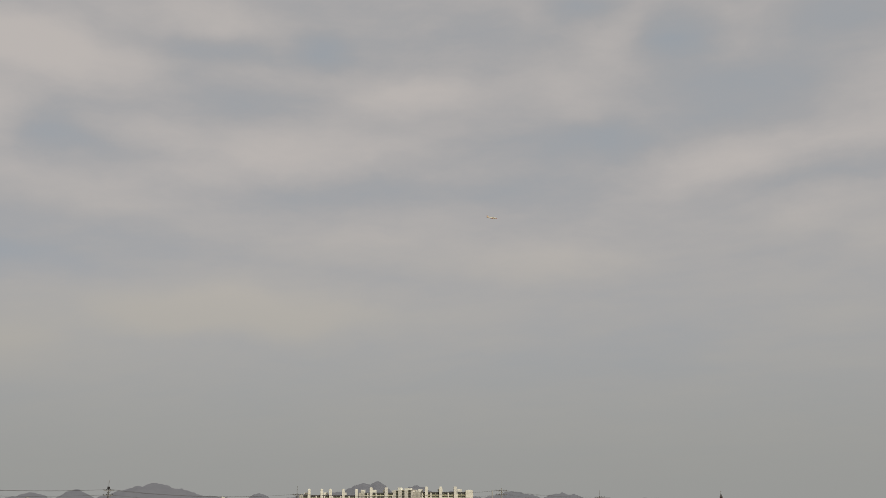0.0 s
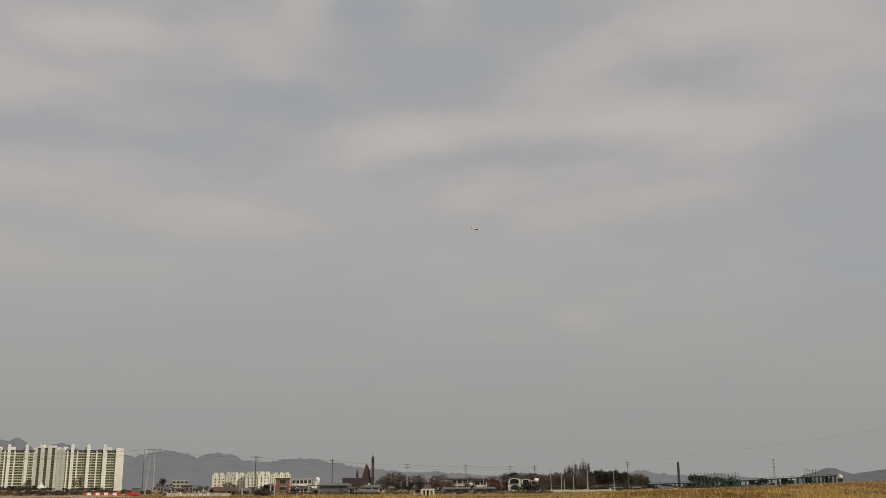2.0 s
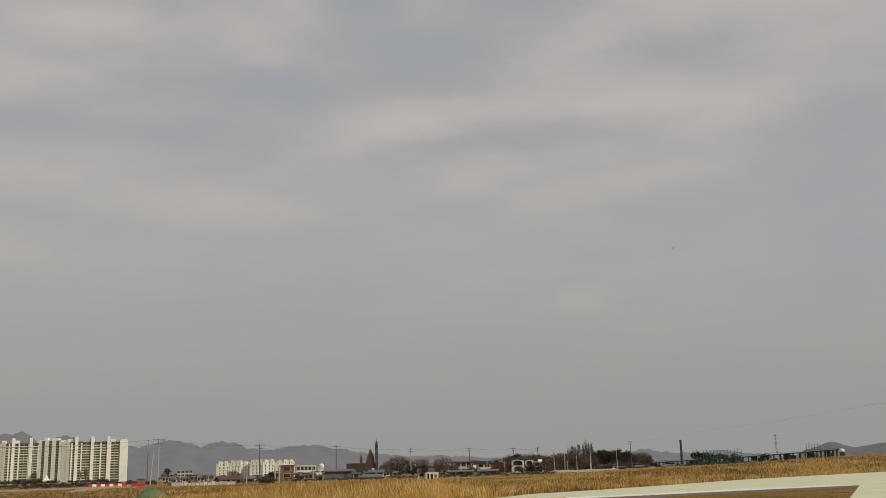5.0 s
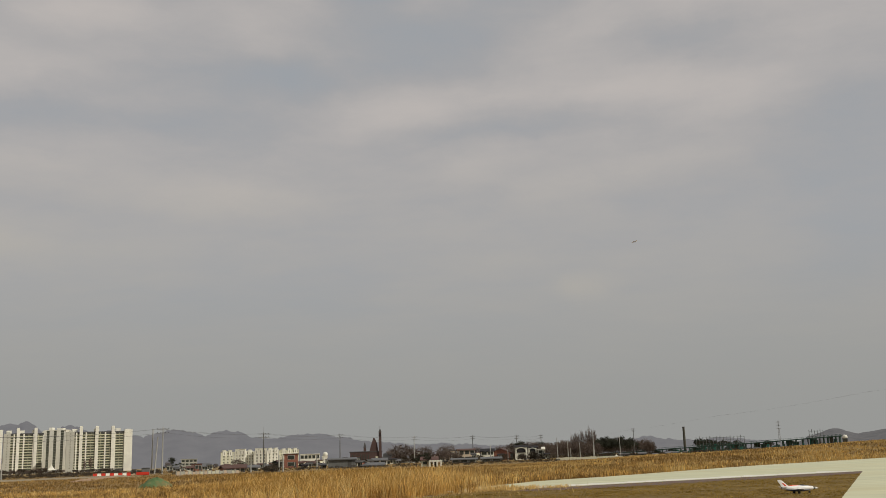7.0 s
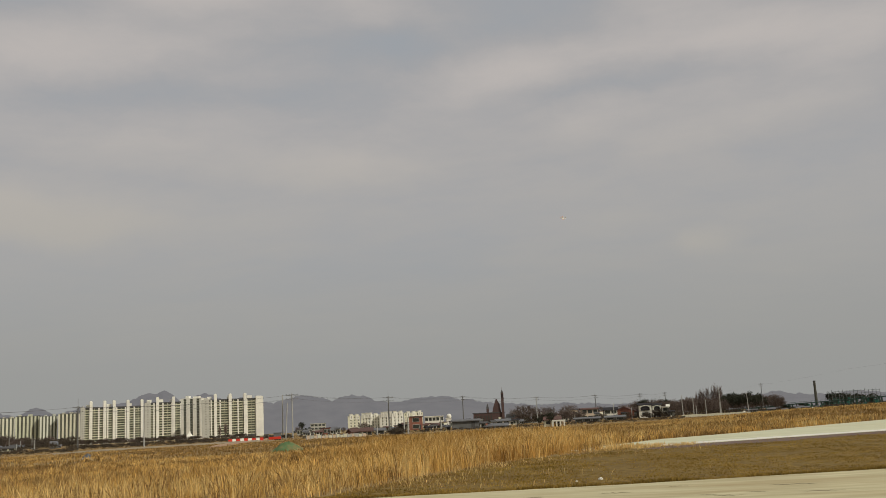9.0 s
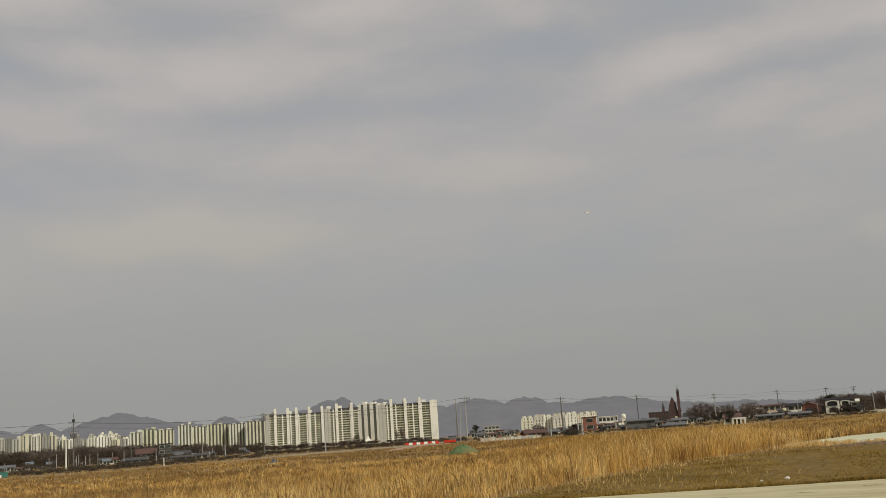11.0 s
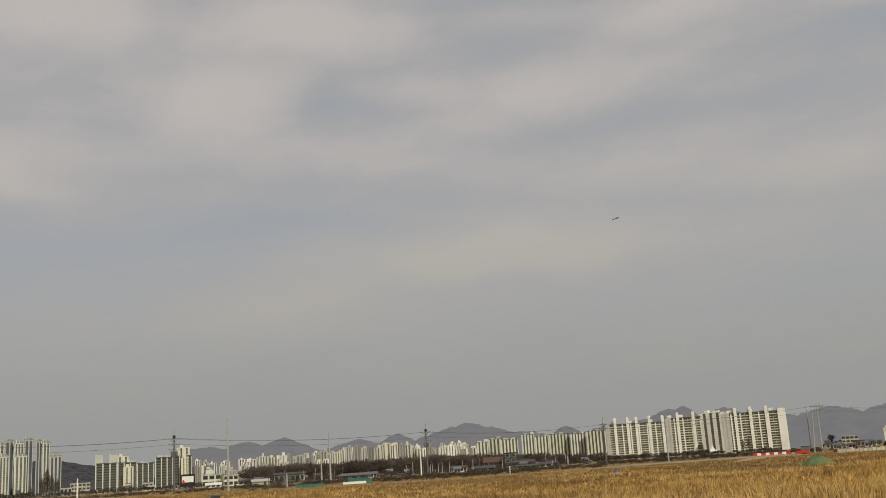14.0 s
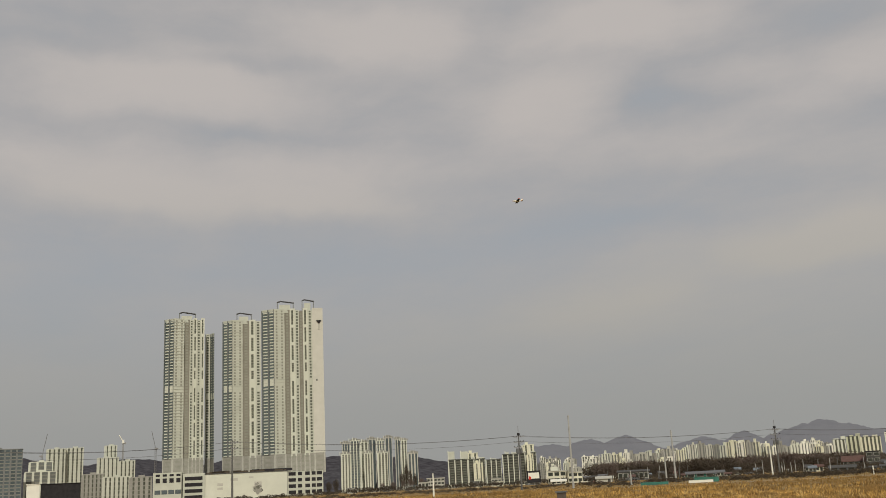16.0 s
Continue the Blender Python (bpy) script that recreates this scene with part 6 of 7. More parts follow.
for a in np.arange(5.0, 16.0, 0.3):
    d = rt.uniform(440, 560)
    tree(rt.choice(("bare", "scrub", "scrub", "pine")), a + rt.uniform(-0.12, 0.12), d, top(rt.uniform(-0.1, 0.18), d), rt.uniform(0.8, 1.3), "village trees")
# shrubs added to darken the strip below the deck
thicket("dark filler shrubs under the railway", [(a, rt.uniform(540, 590), rt.uniform(0.8, 1.6) + 0.12 * (-9 - a), 1.5) for a in np.arange(-9.2, -21.0, -0.16)])
thicket("dark leafless shrubs along the village edge", [(a, rt.uniform(232, 316), rt.uniform(0.25, 0.9), rt.uniform(0.9, 1.8)) for a in np.arange(-6.1, 15.6, 0.13)])
thicket("dark shrubs before the white village houses", [(a, rt.uniform(432, 446), top(rt.uniform(-0.16, 0.08), 440), 0.9) for a in np.arange(-6.0, -0.2, 0.21)])
for a in np.arange(-8.8, 1.0, 0.3):
    tree("scrub", a + rt.uniform(-0.1, 0.1), rt.uniform(430, 480), rt.uniform(0.9, 2.6), 1.8, "shrubs along the village edge")
for a, d, e in ((-13.85, 660, 0.62), (-14.0, 665, 0.55), (-14.2, 650, 0.58), (-14.45, 655, 0.56), (-14.7, 650, 0.5), (-15.1, 655, 0.5), (-15.4, 650, 0.46), (-15.9, 655, 0.48), (-17.5, 800, 0.42), (-17.65, 800, 0.36), (-18.7, 820, 0.36), (-10.9, 640, 0.5), (-11.3, 640, 0.42)):
    tree("pine", a, d, top(e, d), 1.0, "trees beside the railway")
thicket("dense dark hedge in front of a yard", [(a, rt.uniform(206, 214), rt.uniform(1.2, 1.65), 0.8) for a in np.arange(9.66, 10.4, 0.09)])
thicket("dark low shrubs between the road and the flats", [(a, rt.uniform(262, 470), rt.uniform(0.3, 1.5), rt.uniform(1.2, 2.2)) for a in np.arange(16.0, 27.8, 0.055)])
thicket("dark shrubs along the far side of the road", [(a, rt.uniform(232, 330), rt.uniform(0.3, 1.1), rt.uniform(1.2, 2.0)) for a in np.arange(47.0, 63.0, 0.13)])
thicket("dark low shrubs before the podium", [(a, rt.uniform(420, 620), rt.uniform(0.5, 2.0), rt.uniform(1.0, 1.8)) for a in np.arange(62.0, 80.0, 0.12)])
# dark tree belt before the white skyline
for a in np.arange(27.6, 47.4, 0.1):
    d = rt.uniform(560, 780)
    e = 0.30 + 0.42 * min(1.0, max(0.0, (a - 29) / 6)) - 0.2 * math.exp(-((a - 42.4) / 0.5) ** 2) + rt.uniform(-0.25, 0.2)
    tree("scrub" if rt.random() < 0.6 else "bare", a, d, top(e, d), rt.uniform(1.0, 1.5), "dark tree belt before the skyline")
thicket("dark leafless shrubs before the tree belt", [(a + rt.uniform(-0.1, 0.1), rt.uniform(430, 520), rt.uniform(1.2, 3.4), 1.5) for a in np.arange(28.5, 47.4, 0.2)])
for a in np.arange(18.2, 27.4, 0.11):
    d = rt.uniform(850, 1000)
    tree("scrub" if rt.random() < 0.7 else "bare", a, d, top(rt.uniform(-0.1, 0.12) + (0.12 if a > 21.8 else 0.0), d), rt.uniform(1.0, 2.0), "shrubs under the apartment blocks")
thicket("dark leafless shrubs beyond the farm road", [(a, 16 + float(np.interp(a, (28, 35, 64), (192, 168, 164))) + rt.uniform(0, 60), rt.uniform(0.45, 1.4), rt.uniform(1.3, 2.2)) for a in np.arange(27.6, 47.5, 0.15)])
thicket("dark leafless shrubs along the road", [(a, rt.uniform(520, 600), rt.uniform(1.4, 3.6), 1.2) for a in np.arange(47.0, 63.0, 0.22)])
for a, d, e, wd in ((57.35, 900, 0.85, 0.24), (57.62, 890, 1.1, 0.2), (57.85, 880, 1.4, 0.16), (58.1, 900, 0.95, 0.24), (62.2, 850, 0.6, 0.4), (61.8, 850, 0.75, 0.35)):
    tree("scrub", a, d, top(e, d), wd, "evergreens by the road")
for a, d, e in ((57.6, 870, 0.5), (58.0, 870, 0.45), (58.6, 870, 0.4), (57.0, 870, 0.5), (56.7, 870, 0.35), (59.2, 870, 0.35), (56.2, 870, 0.45), (55.8, 870, 0.4)):
    tree("bare", a, d, top(e, d), 0.6, "trees by the road")
for a, d, e in ((19.6, 900, 0.75), (19.9, 900, 0.6)):
    tree("poplar", a, d, top(e, d), 1.6, "trees by the road")
for a in np.arange(63.0, 79.5, 0.35):
    d = rt.uniform(540, 640)
    tree("bare" if rt.random() < 0.5 else "scrub", a, d, top(rt.uniform(-0.1, 0.12), d), 0.9, "trees before the podium")


# ---- road bank beyond the reeds ----
def road_at(a):
    """Distance of the farm road, which bends nearer to the left."""
    return np.interp(a, (16, 20, 24, 28, 35, 47, 50, 64), (227, 225, 208, 188, 166, 164, 200, 215))


M["road"] = surface("dusty_road", (0.22, 0.18, 0.115), (0.32, 0.27, 0.18), 0.15, 0.95)
s = Shape()
rows = [(0, 0.0), (2, 0.3), (7, 0.35), (13, 0.0)]
for a in np.arange(16.9, 64.01, 0.5):
    for d, z in rows:
        k = np.interp(a, (17.4, 17.6, 26, 31), (0.4, 1.0, 1.0, 0.05))
        p = bearing(a) * (road_at(a) + d)
        s.v.append((p.x, p.y, z * k))
n = len(s.v) // 4
for i in range(n - 1):
    for j in range(3):
        q = i * 4 + j
        s.f.append((q, q + 4, q + 5, q + 1))
single("road", s, "road", pose(0, 0, 0), "pale dusty farm road on a low bank", "road", kind="structure")


# pinkish dirt track climbing to the road
M["track"] = surface("pinkish_dirt", (0.30, 0.205, 0.135), (0.42, 0.30, 0.21), 0.4, 0.95)
s = Shape()
for a, d in ((20.6, 158), (20.0, 166), (19.3, 186), (18.6, 212), (17.9, 248), (17.3, 300)):
    for o, z in ((-0.34, 0.0), (-0.2, 0.34), (0.2, 0.38), (0.34, 0.0)):
        q = bearing(a) * (d * (1 + 0.03 * o))
        s.v.append((q.x, q.y, z * (1.0 if d > 160 else 0.3)))
s.f = [(i * 4 + j, i * 4 + 4 + j, i * 4 + 5 + j, i * 4 + 1 + j) for i in range(5) for j in range(3)]
single("track", s, "track", pose(0, 0, 0), "pinkish dirt track leading up to the road", "track", kind="structure")

# ---- dry reeds, turf ----
def blades(name, material, label, pts, heights, widths, bend, rng, plume=0.0, category="reeds", foot=0.0):
    """One mesh of bent, tapering blades: a quad and a tip each, on ground of height foot."""
    n = len(pts)
    ang = rng.uniform(0, 2 * np.pi, n)
    lean = rng.normal(0, bend, n) * heights
    la = rng.uniform(0, 2 * np.pi, n)
    gust = (np.sin(pts[:, 0] * 2.3 + 1.7 * np.sin(pts[:, 1] * 0.8)) + np.sin(pts[:, 0] * 5.1 + pts[:, 1] * 1.3)) * bend * 0.2 * heights
    sx, sy = np.cos(ang) * widths, np.sin(ang) * widths
    lx, ly = np.cos(la) * lean + gust, np.sin(la) * lean
    v = np.zeros((n, 5, 3))
    x, y = pts[:, 0], pts[:, 1]
    v[:, 0] = np.stack([x - sx, y - sy, np.zeros(n)], 1)
    v[:, 1] = np.stack([x + sx, y + sy, np.zeros(n)], 1)
    k = 1.0 + plume * np.where(rng.uniform(0, 1, n) < 0.2, 4.5, 0.5)
    v[:, 2] = np.stack([x + lx * 0.35 + sx * k, y + ly * 0.35 + sy * k, heights * 0.62], 1)
    v[:, 3] = np.stack([x + lx * 0.35 - sx * k, y + ly * 0.35 - sy * k, heights * 0.62], 1)
    v[:, 4] = np.stack([x + lx, y + ly, heights], 1)
    v[:, :, 2] += np.broadcast_to(foot, n)[:, None]
    base = np.arange(n)[:, None] * 5
    loops = (base + np.array([[0, 1, 2, 3, 3, 2, 4]])).ravel()
    me = bpy.data.meshes.new(name)
    me.vertices.add(n * 5)
    me.vertices.foreach_set("co", v.ravel())
    me.loops.add(n * 7)
    me.loops.foreach_set("vertex_index", loops.astype(np.int32))
    me.polygons.add(n * 2)
    starts = (np.arange(n)[:, None] * 7 + np.array([[0, 4]])).ravel()
    me.polygons.foreach_set("loop_start", starts.astype(np.int32))
    me.polygons.foreach_set("loop_total", np.tile([4, 3], n).astype(np.int32))
    me.update(calc_edges=True)
    me.materials.append(M[material])
    return tagged(new(name, me), label, category, kind="stuff")


def blade_material(name, dark, light, patch, patch_scale=0.07):
    """Dry leaf: part of the light that falls on one side comes out of the other."""
    m = surface(name, dark, light, 0.5, 0.9, spec=0.15, vary=0.45, wear=patch, wear_scale=patch_scale)
    nt = m.node_tree
    b = nt.nodes["Principled BSDF"]
    tr = nt.nodes.new("ShaderNodeBsdfTranslucent")
    nt.links.new(b.inputs["Base Color"].links[0].from_socket, tr.inputs[0])
    mx = nt.nodes.new("ShaderNodeMixShader")
    mx.inputs[0].default_value = 0.25
    nt.links.new(b.outputs[0], mx.inputs[1])
    nt.links.new(tr.outputs[0], mx.inputs[2])
    nt.links.new(mx.outputs[0], nt.nodes["Material Output"].inputs[0])
    return m


M["reed"] = blade_material("dry_golden_reed", (0.42, 0.25, 0.066), (0.70, 0.465, 0.155), (0.34, 0.185, 0.05), 0.16)
M["reed_brown"] = blade_material("tall_brown_reed", (0.29, 0.163, 0.042), (0.58, 0.36, 0.107), (0.24, 0.128, 0.034), 0.22)
M["straw"] = blade_material("pale_straw", (0.56, 0.39, 0.145), (0.76, 0.57, 0.25), (0.50, 0.33, 0.12))
M["tuft"] = blade_material("brown_turf_blade", (0.23, 0.15, 0.033), (0.50, 0.34, 0.09), (0.20, 0.13, 0.03), 0.3)
M["heath"] = blade_material("dark_field_weed", (0.20, 0.122, 0.045), (0.38, 0.245, 0.09), (0.15, 0.085, 0.036), 0.12)

rg = np.random.default_rng(7)
POLY_APRON = np.array(APRON)


def inside(poly, pts):
    x, y = pts[:, 0], pts[:, 1]
    hit = np.zeros(len(pts), bool)
    for (x0, y0), (x1, y1) in zip(poly, np.roll(poly, -1, 0)):
        cross = ((y0 > y) != (y1 > y)) & (x < (x1 - x0) * (y - y0) / (y1 - y0 + 1e-12) + x0)
        hit ^= cross
    return hit


# the mown strip between the runway and the taxiway, narrowing to the left into the reeds
LAWN = np.array([(-6.6, 23.6), (-4.6, 24.0), (11, 27), (27.5, 67), (17.5, 61.5), (2.2, 52.2), (0.2, 48.5), (-2.0, 44.5), (-3.4, 40.5), (-4.4, 36), (-5.6, 31), (-6.4, 27)])


def scatter(n, az0, az1, d0, d1, power=1.0):
    a = np.radians(rg.uniform(az0, az1, n))
    d = (d0 ** (2 * power) + rg.uniform(0, 1, n) * (d1 ** (2 * power) - d0 ** (2 * power))) ** (0.5 / power)
    return np.stack([-np.sin(a) * d, np.cos(a) * d], 1)


def patchy(p, scale, seed):
    return np.array([noise.noise(Vector((x * scale, y * scale, seed))) for x, y in p])


def reed_zone(p):
    return ~inside(POLY_APRON, p) & ~inside(LAWN, p)


def bearing_of(p):
    return np.degrees(np.arctan2(-p[:, 0], p[:, 1]))


BANK_EDGE = np.array([(5.6, 67.4), (11.3, 74.0), (29.6, 100.0), (60, 133), (170, 230)])
BEYOND = np.array([*BANK_EDGE, (170, 400), (-60, 400), (3.0, 67.4)])


def off_line(p, line):
    """Distance of points from a bent line."""
    return np.min([np.hypot(*(p - (a + (b - a) * np.clip(((p - a) @ (b - a)) / ((b - a) @ (b - a)), 0, 1)[:, None])).T) for a, b in zip(line, line[1:])], 0)


def bank_height(p):
    """The field beyond the taxiway climbs gently to a low bank."""
    a, d = bearing_of(p), np.hypot(p[:, 0], p[:, 1])
    rise_to = np.interp(a, (-27, -23.3, -21.2, -19.5, -17, -15, -12, -8, -4), (2.45, 2.25, 1.9, 1.65, 1.3, 1.02, 0.85, 0.5, 0.0))
    k = np.clip((off_line(p, BANK_EDGE) - 1.0) / 24, 0, 1)
    z = rise_to * k * k * (3 - 2 * k) * np.interp(d, (205, 245), (1.0, 0.0))
    return np.where(inside(BEYOND, p), z, 0.0)


grid_a, grid_d = np.arange(-30, -3.4, 0.5), np.arange(58, 250, 4.0)
gp = np.array([(-math.sin(radians(a)) * d, math.cos(radians(a)) * d) for a in grid_a for d in grid_d])
gz = bank_height(gp)
s = Shape()
s.v = [(x, y, z if z > 0.015 else -0.05) for (x, y), z in zip(gp, gz)]
nd = len(grid_d)
s.f = [(i * nd + j, i * nd + j + 1, (i + 1) * nd + j + 1, (i + 1) * nd + j) for i in range(len(grid_a) - 1) for j in range(nd - 1)]
single("ground_bank", s, "soil", pose(0, 0, 0), "gently rising field of dry grass", "ground", kind="structure", smooth=True)


def reed_height(p):
    """Tall near the runway and across the middle of the field, low and thin towards the road."""
    a, d = bearing_of(p), np.hypot(p[:, 0], p[:, 1])
    left = np.interp(d + 9 * patchy(p, 0.06, 12.0), (25, 38, 58, 90, 225), (0.62, 0.56, 0.42, 0.34, 0.26))
    spiky = np.interp(d, (25, 60, 150, 225), (0.66, 0.46, 0.40, 0.40))
    k = np.clip((a - 38) / 8, 0, 1)
    left = left * (1 - k) + spiky * k
    mid = np.interp(d, (60, 130, 165, 225), (1.0, 0.95, 0.4, 0.12))
    right = np.interp(d, (60, 105, 130, 225), (0.58, 0.5, 0.36, 0.18))
    end = np.interp(d, (60, 120, 225), (0.55, 0.5, 0.42))
    w = np.clip((a - 6) / 11, 0, 1)
    w = w * w * (3 - 2 * w)
    v = np.clip((1 - a) / 4, 0, 1)
    u = np.clip((-7 - a) / 4, 0, 1)
    tall = (mid * (1 - v) + right * v) * (1 - u) + end * u
    return tall * (1 - w) + left * w


def clumps(centres, n, spread, heights, rough):
    """Stalks in tufts: n round every centre, each tuft with a height of its own."""
    k = len(centres)
    p = np.repeat(centres, n, 0) + rg.normal(0, 1, (k * n, 2)) * np.repeat(spread, n)[:, None]
    h = np.repeat(heights, n) * (1 - rough * np.abs(rg.normal(0, 1, k * n)))
    return p, h.clip(0.06, 3.0)


tufts = scatter(40000, -27, 84, 24, 82, 0.75)
tufts = tufts[reed_zone(tufts)]
high = reed_height(tufts)
wave = patchy(tufts, 0.11, 1.0) + 0.7 * patchy(tufts, 0.45, 9.0)
tuft_top = high * (0.86 + 0.42 * wave + 0.22 * rg.normal(0, 1, len(tufts))).clip(0.35, 1.7)
dull = rg.uniform(0, 1, len(tufts)) < np.interp(high + 0.6 * patchy(tufts, 0.09, 4.0) + 0.5 * patchy(tufts, 0.33, 14.0), (0.15, 0.95), (0.85, 0.08)) * np.interp(bearing_of(tufts), (26, 34), (1.0, 1.25)) + 0.12 * np.clip((bearing_of(tufts) - 24) / 8, 0, 1)
at_right = np.clip((17 - bearing_of(tufts)) / 5, 0, 1) * np.clip((bearing_of(tufts) - 1) / 4, 0, 1) * np.clip((np.hypot(tufts[:, 0], tufts[:, 1]) - 40) / 14, 0, 1)
brown = rg.uniform(0, 1, len(tufts)) < 0.12 + 0.62 * at_right + 0.5 * patchy(tufts, 0.21, 41.0)
straw = ~dull & (rg.uniform(0, 1, len(tufts)) < 0.22 - 0.08 * at_right + 0.4 * wave + 0.30 * np.clip((bearing_of(tufts) - 8) / 8, 0, 1) * np.interp(np.hypot(tufts[:, 0], tufts[:, 1]), (30, 60), (1.0, 0.0)))
for pick, name, mat, lab, n, wide, bend, cat in (
        (~dull & ~straw & ~brown, "reed_bed", "reed", "dense golden dry reeds covering the field", 13, 0.0064, 0.4, "reeds"),
        (~dull & ~straw & brown, "reed_bed", "reed_brown", "tall brown dry reeds in the middle of the field", 13, 0.0068, 0.42, "reeds"),
        (dull, "field_weeds", "heath", "low brown weeds between the reeds", 7, 0.012, 0.34, "weeds"),
        (straw, "pale_grass", "straw", "pale straw stalks among the reeds", 12, 0.0060, 0.42, "grass")):
    q, h = clumps(tufts[pick], n, rg.uniform(0.05, 0.2, pick.sum()), tuft_top[pick] * (0.8 if mat == "heath" else 1.0), 0.36)
    keep = reed_zone(q)
    q, h = q[keep], h[keep]
    blades(name, mat, lab, q, h, rg.uniform(0.5, 1.3, len(q)) * wide * (np.hypot(q[:, 0], q[:, 1]) / 46).clip(0.55, 1.3), bend, rg, 0.45, cat)
far = np.concatenate([scatter(30000, -27, 84, 80, 225, 0.7), scatter(16000, -27, -2, 70, 215, 0.6)])
far = far[reed_zone(far) & (np.hypot(far[:, 0], far[:, 1]) < road_at(bearing_of(far)) - 2)]
cf = patchy(far, 0.05, 2.0) + 0.5 * patchy(far, 0.19, 22.0)
hf = reed_height(far) * (0.84 + 0.42 * cf + 0.2 * rg.normal(0, 1, len(far))).clip(0.3, 1.7)
af = bearing_of(far)
gold = rg.uniform(0, 1, len(far)) < 0.25 + 0.12 * np.clip((af - 33) / 6, 0, 1) - 0.18 * np.clip(1 - np.abs(af - 20) / 8, 0, 1) + 0.9 * cf + 0.6 * patchy(far, 0.17, 6.0) + np.where(af < 1, 0.36, 0.0)
tallish = np.where((af > 12) | (af < 1), gold, hf > 0.42)
pale_far = rg.uniform(0, 1, len(far)) < np.where(af < 1, 0.5, 0.12) + 0.5 * patchy(far, 0.3, 31.0)
brown_far = rg.uniform(0, 1, len(far)) < 0.15 + 0.5 * np.clip((16 - af) / 5, 0, 1) * np.clip((af + 3) / 4, 0, 1) + 0.5 * patchy(far, 0.12, 44.0)
for pick, name, mat, lab, n, wide, bend, cat in (
        (tallish & ~pale_far & ~brown_far, "reed_bed", "reed", "dense golden dry reeds covering the field", 7, 0.016, 0.36, "reeds"),
        (tallish & ~pale_far & brown_far, "reed_bed", "reed_brown", "tall brown dry reeds in the middle of the field", 7, 0.016, 0.26, "reeds"),
        (tallish & pale_far, "pale_grass", "straw", "pale straw stalks among the far reeds", 7, 0.016, 0.24, "grass"),
        (~tallish, "rough_grass", "heath", "low dark brown field weeds", 6, 0.026, 0.3, "grass")):
    q, h = clumps(far[pick], n, rg.uniform(0.12, 0.5, pick.sum()), hf[pick], 0.28)
    keep = reed_zone(q)
    q, h = q[keep], h[keep]
    blades(name, mat, lab, q, h, rg.uniform(0.5, 1.3, len(q)) * wide, bend, rg, 0.4, cat, bank_height(q) - 0.02)
scrubby = scatter(46000, -27, 84, 160, 520, 0.7)
scrubby = scrubby[np.hypot(scrubby[:, 0], scrubby[:, 1]) > road_at(bearing_of(scrubby)) + np.where(bearing_of(scrubby) > 16.9, 14, -2)]
blades("rough_grass", "heath", "rough brown grass beyond the reeds", scrubby, rg.uniform(0.05, 0.22, len(scrubby)), rg.uniform(0.06, 0.14, len(scrubby)), 0.2, rg, 0.2, "grass")

single("lawn", Shape().prism([tuple(q) for q in LAWN], -0.1, 0.012), "turf", pose(0, 0, 0), "mown brown winter turf beside the runway", "lawn", kind="structure")
low = scatter(240000, -24, 30, 21, 72, 0.6)
low = low[inside(LAWN, low) & ~inside(POLY_APRON, low)]
ev = np.array((24.7, 14.3)) / math.hypot(24.7, 14.3)
off = (low - np.array((2.2, 52.0))) @ np.array((ev[1], -ev[0]))
low = low[(off > 3.2) | (rg.uniform(0, 1, len(low)) < 0.15)]
tk = patchy(low, 0.35, 5.0) + 0.8 * patchy(low, 1.6, 15.0)
low, tk = low[tk > -0.42], tk[tk > -0.42]
blades("mown_turf", "tuft", "short brown winter turf", low, (0.034 + 0.03 * tk + 0.012 * rg.normal(0, 1, len(low))).clip(0.008, 0.1), rg.uniform(0.006, 0.014, len(low)), 0.9, rg, 0.1, "grass")
rim = np.array([(-6.6, 24.15), (-4.6, 24.45), (1.1, 25.25), (7.7, 26.85), (10.6, 28.5)])
leg = rg.integers(0, len(rim) - 1, 9000)
lip = rim[leg] + (rim[leg + 1] - rim[leg]) * rg.uniform(0, 1, (9000, 1)) + np.stack([rg.normal(0, 0.05, 9000), np.abs(rg.normal(0, 0.16, 9000)) + 0.02], 1)
lk = patchy(lip, 0.7, 17.0)
blades("turf_edge", "tuft", "overgrown edge of the turf along the runway", lip, (0.07 + 0.06 * lk + 0.02 * rg.normal(0, 1, 9000)).clip(0.02, 0.16), rg.uniform(0.004, 0.012, 9000), 0.5, rg, 0.2, "grass", 0.01)
edge = scatter(120000, -8, 40, 26, 58, 0.7)
edge = edge[inside(LAWN, edge)]
RIM = np.array([(2.2, 52.2), (-2.0, 44.5), (-4.4, 36), (-6.4, 27)])
ed = off_line(edge, RIM)
edge = edge[rg.uniform(0, 1, len(edge)) < np.exp(-ed / 1.6) * (0.55 + 1.4 * patchy(edge, 0.3, 8.0))]
row = rg.uniform(0, 1, len(edge)) < 0.3
for kind, q, tall, lab in (("straw", edge[row], 0.24, "rough pale grass between turf and reeds"), ("heath", edge[~row], 0.16, "rough brown grass between turf and reeds")):
    blades("rough_grass", kind, lab, q, rg.uniform(0.03, tall, len(q)), rg.uniform(0.003, 0.008, len(q)), 0.6, rg, 0.3, "grass")

# rough grass that overgrows the narrow end of the taxiway
u_end = rg.uniform(0, 1, 110) ** 1.5
grown = np.array((1.6, 51.6)) + u_end[:, None] * np.array((4.2, 2.5)) + np.stack([rg.normal(0.25, 0.35, 110), rg.normal(-0.4, 0.45, 110)], 1)
q, h = clumps(grown, 15, rg.uniform(0.08, 0.22, 110), rg.uniform(0.16, 0.42, 110) * (1.1 - 0.6 * u_end), 0.35)
blades("pale_grass", "straw", "pale tufts overgrowing the end of the taxiway", q, h, rg.uniform(0.004, 0.01, len(q)), 0.45, rg, 0.4, "grass", 0.01)

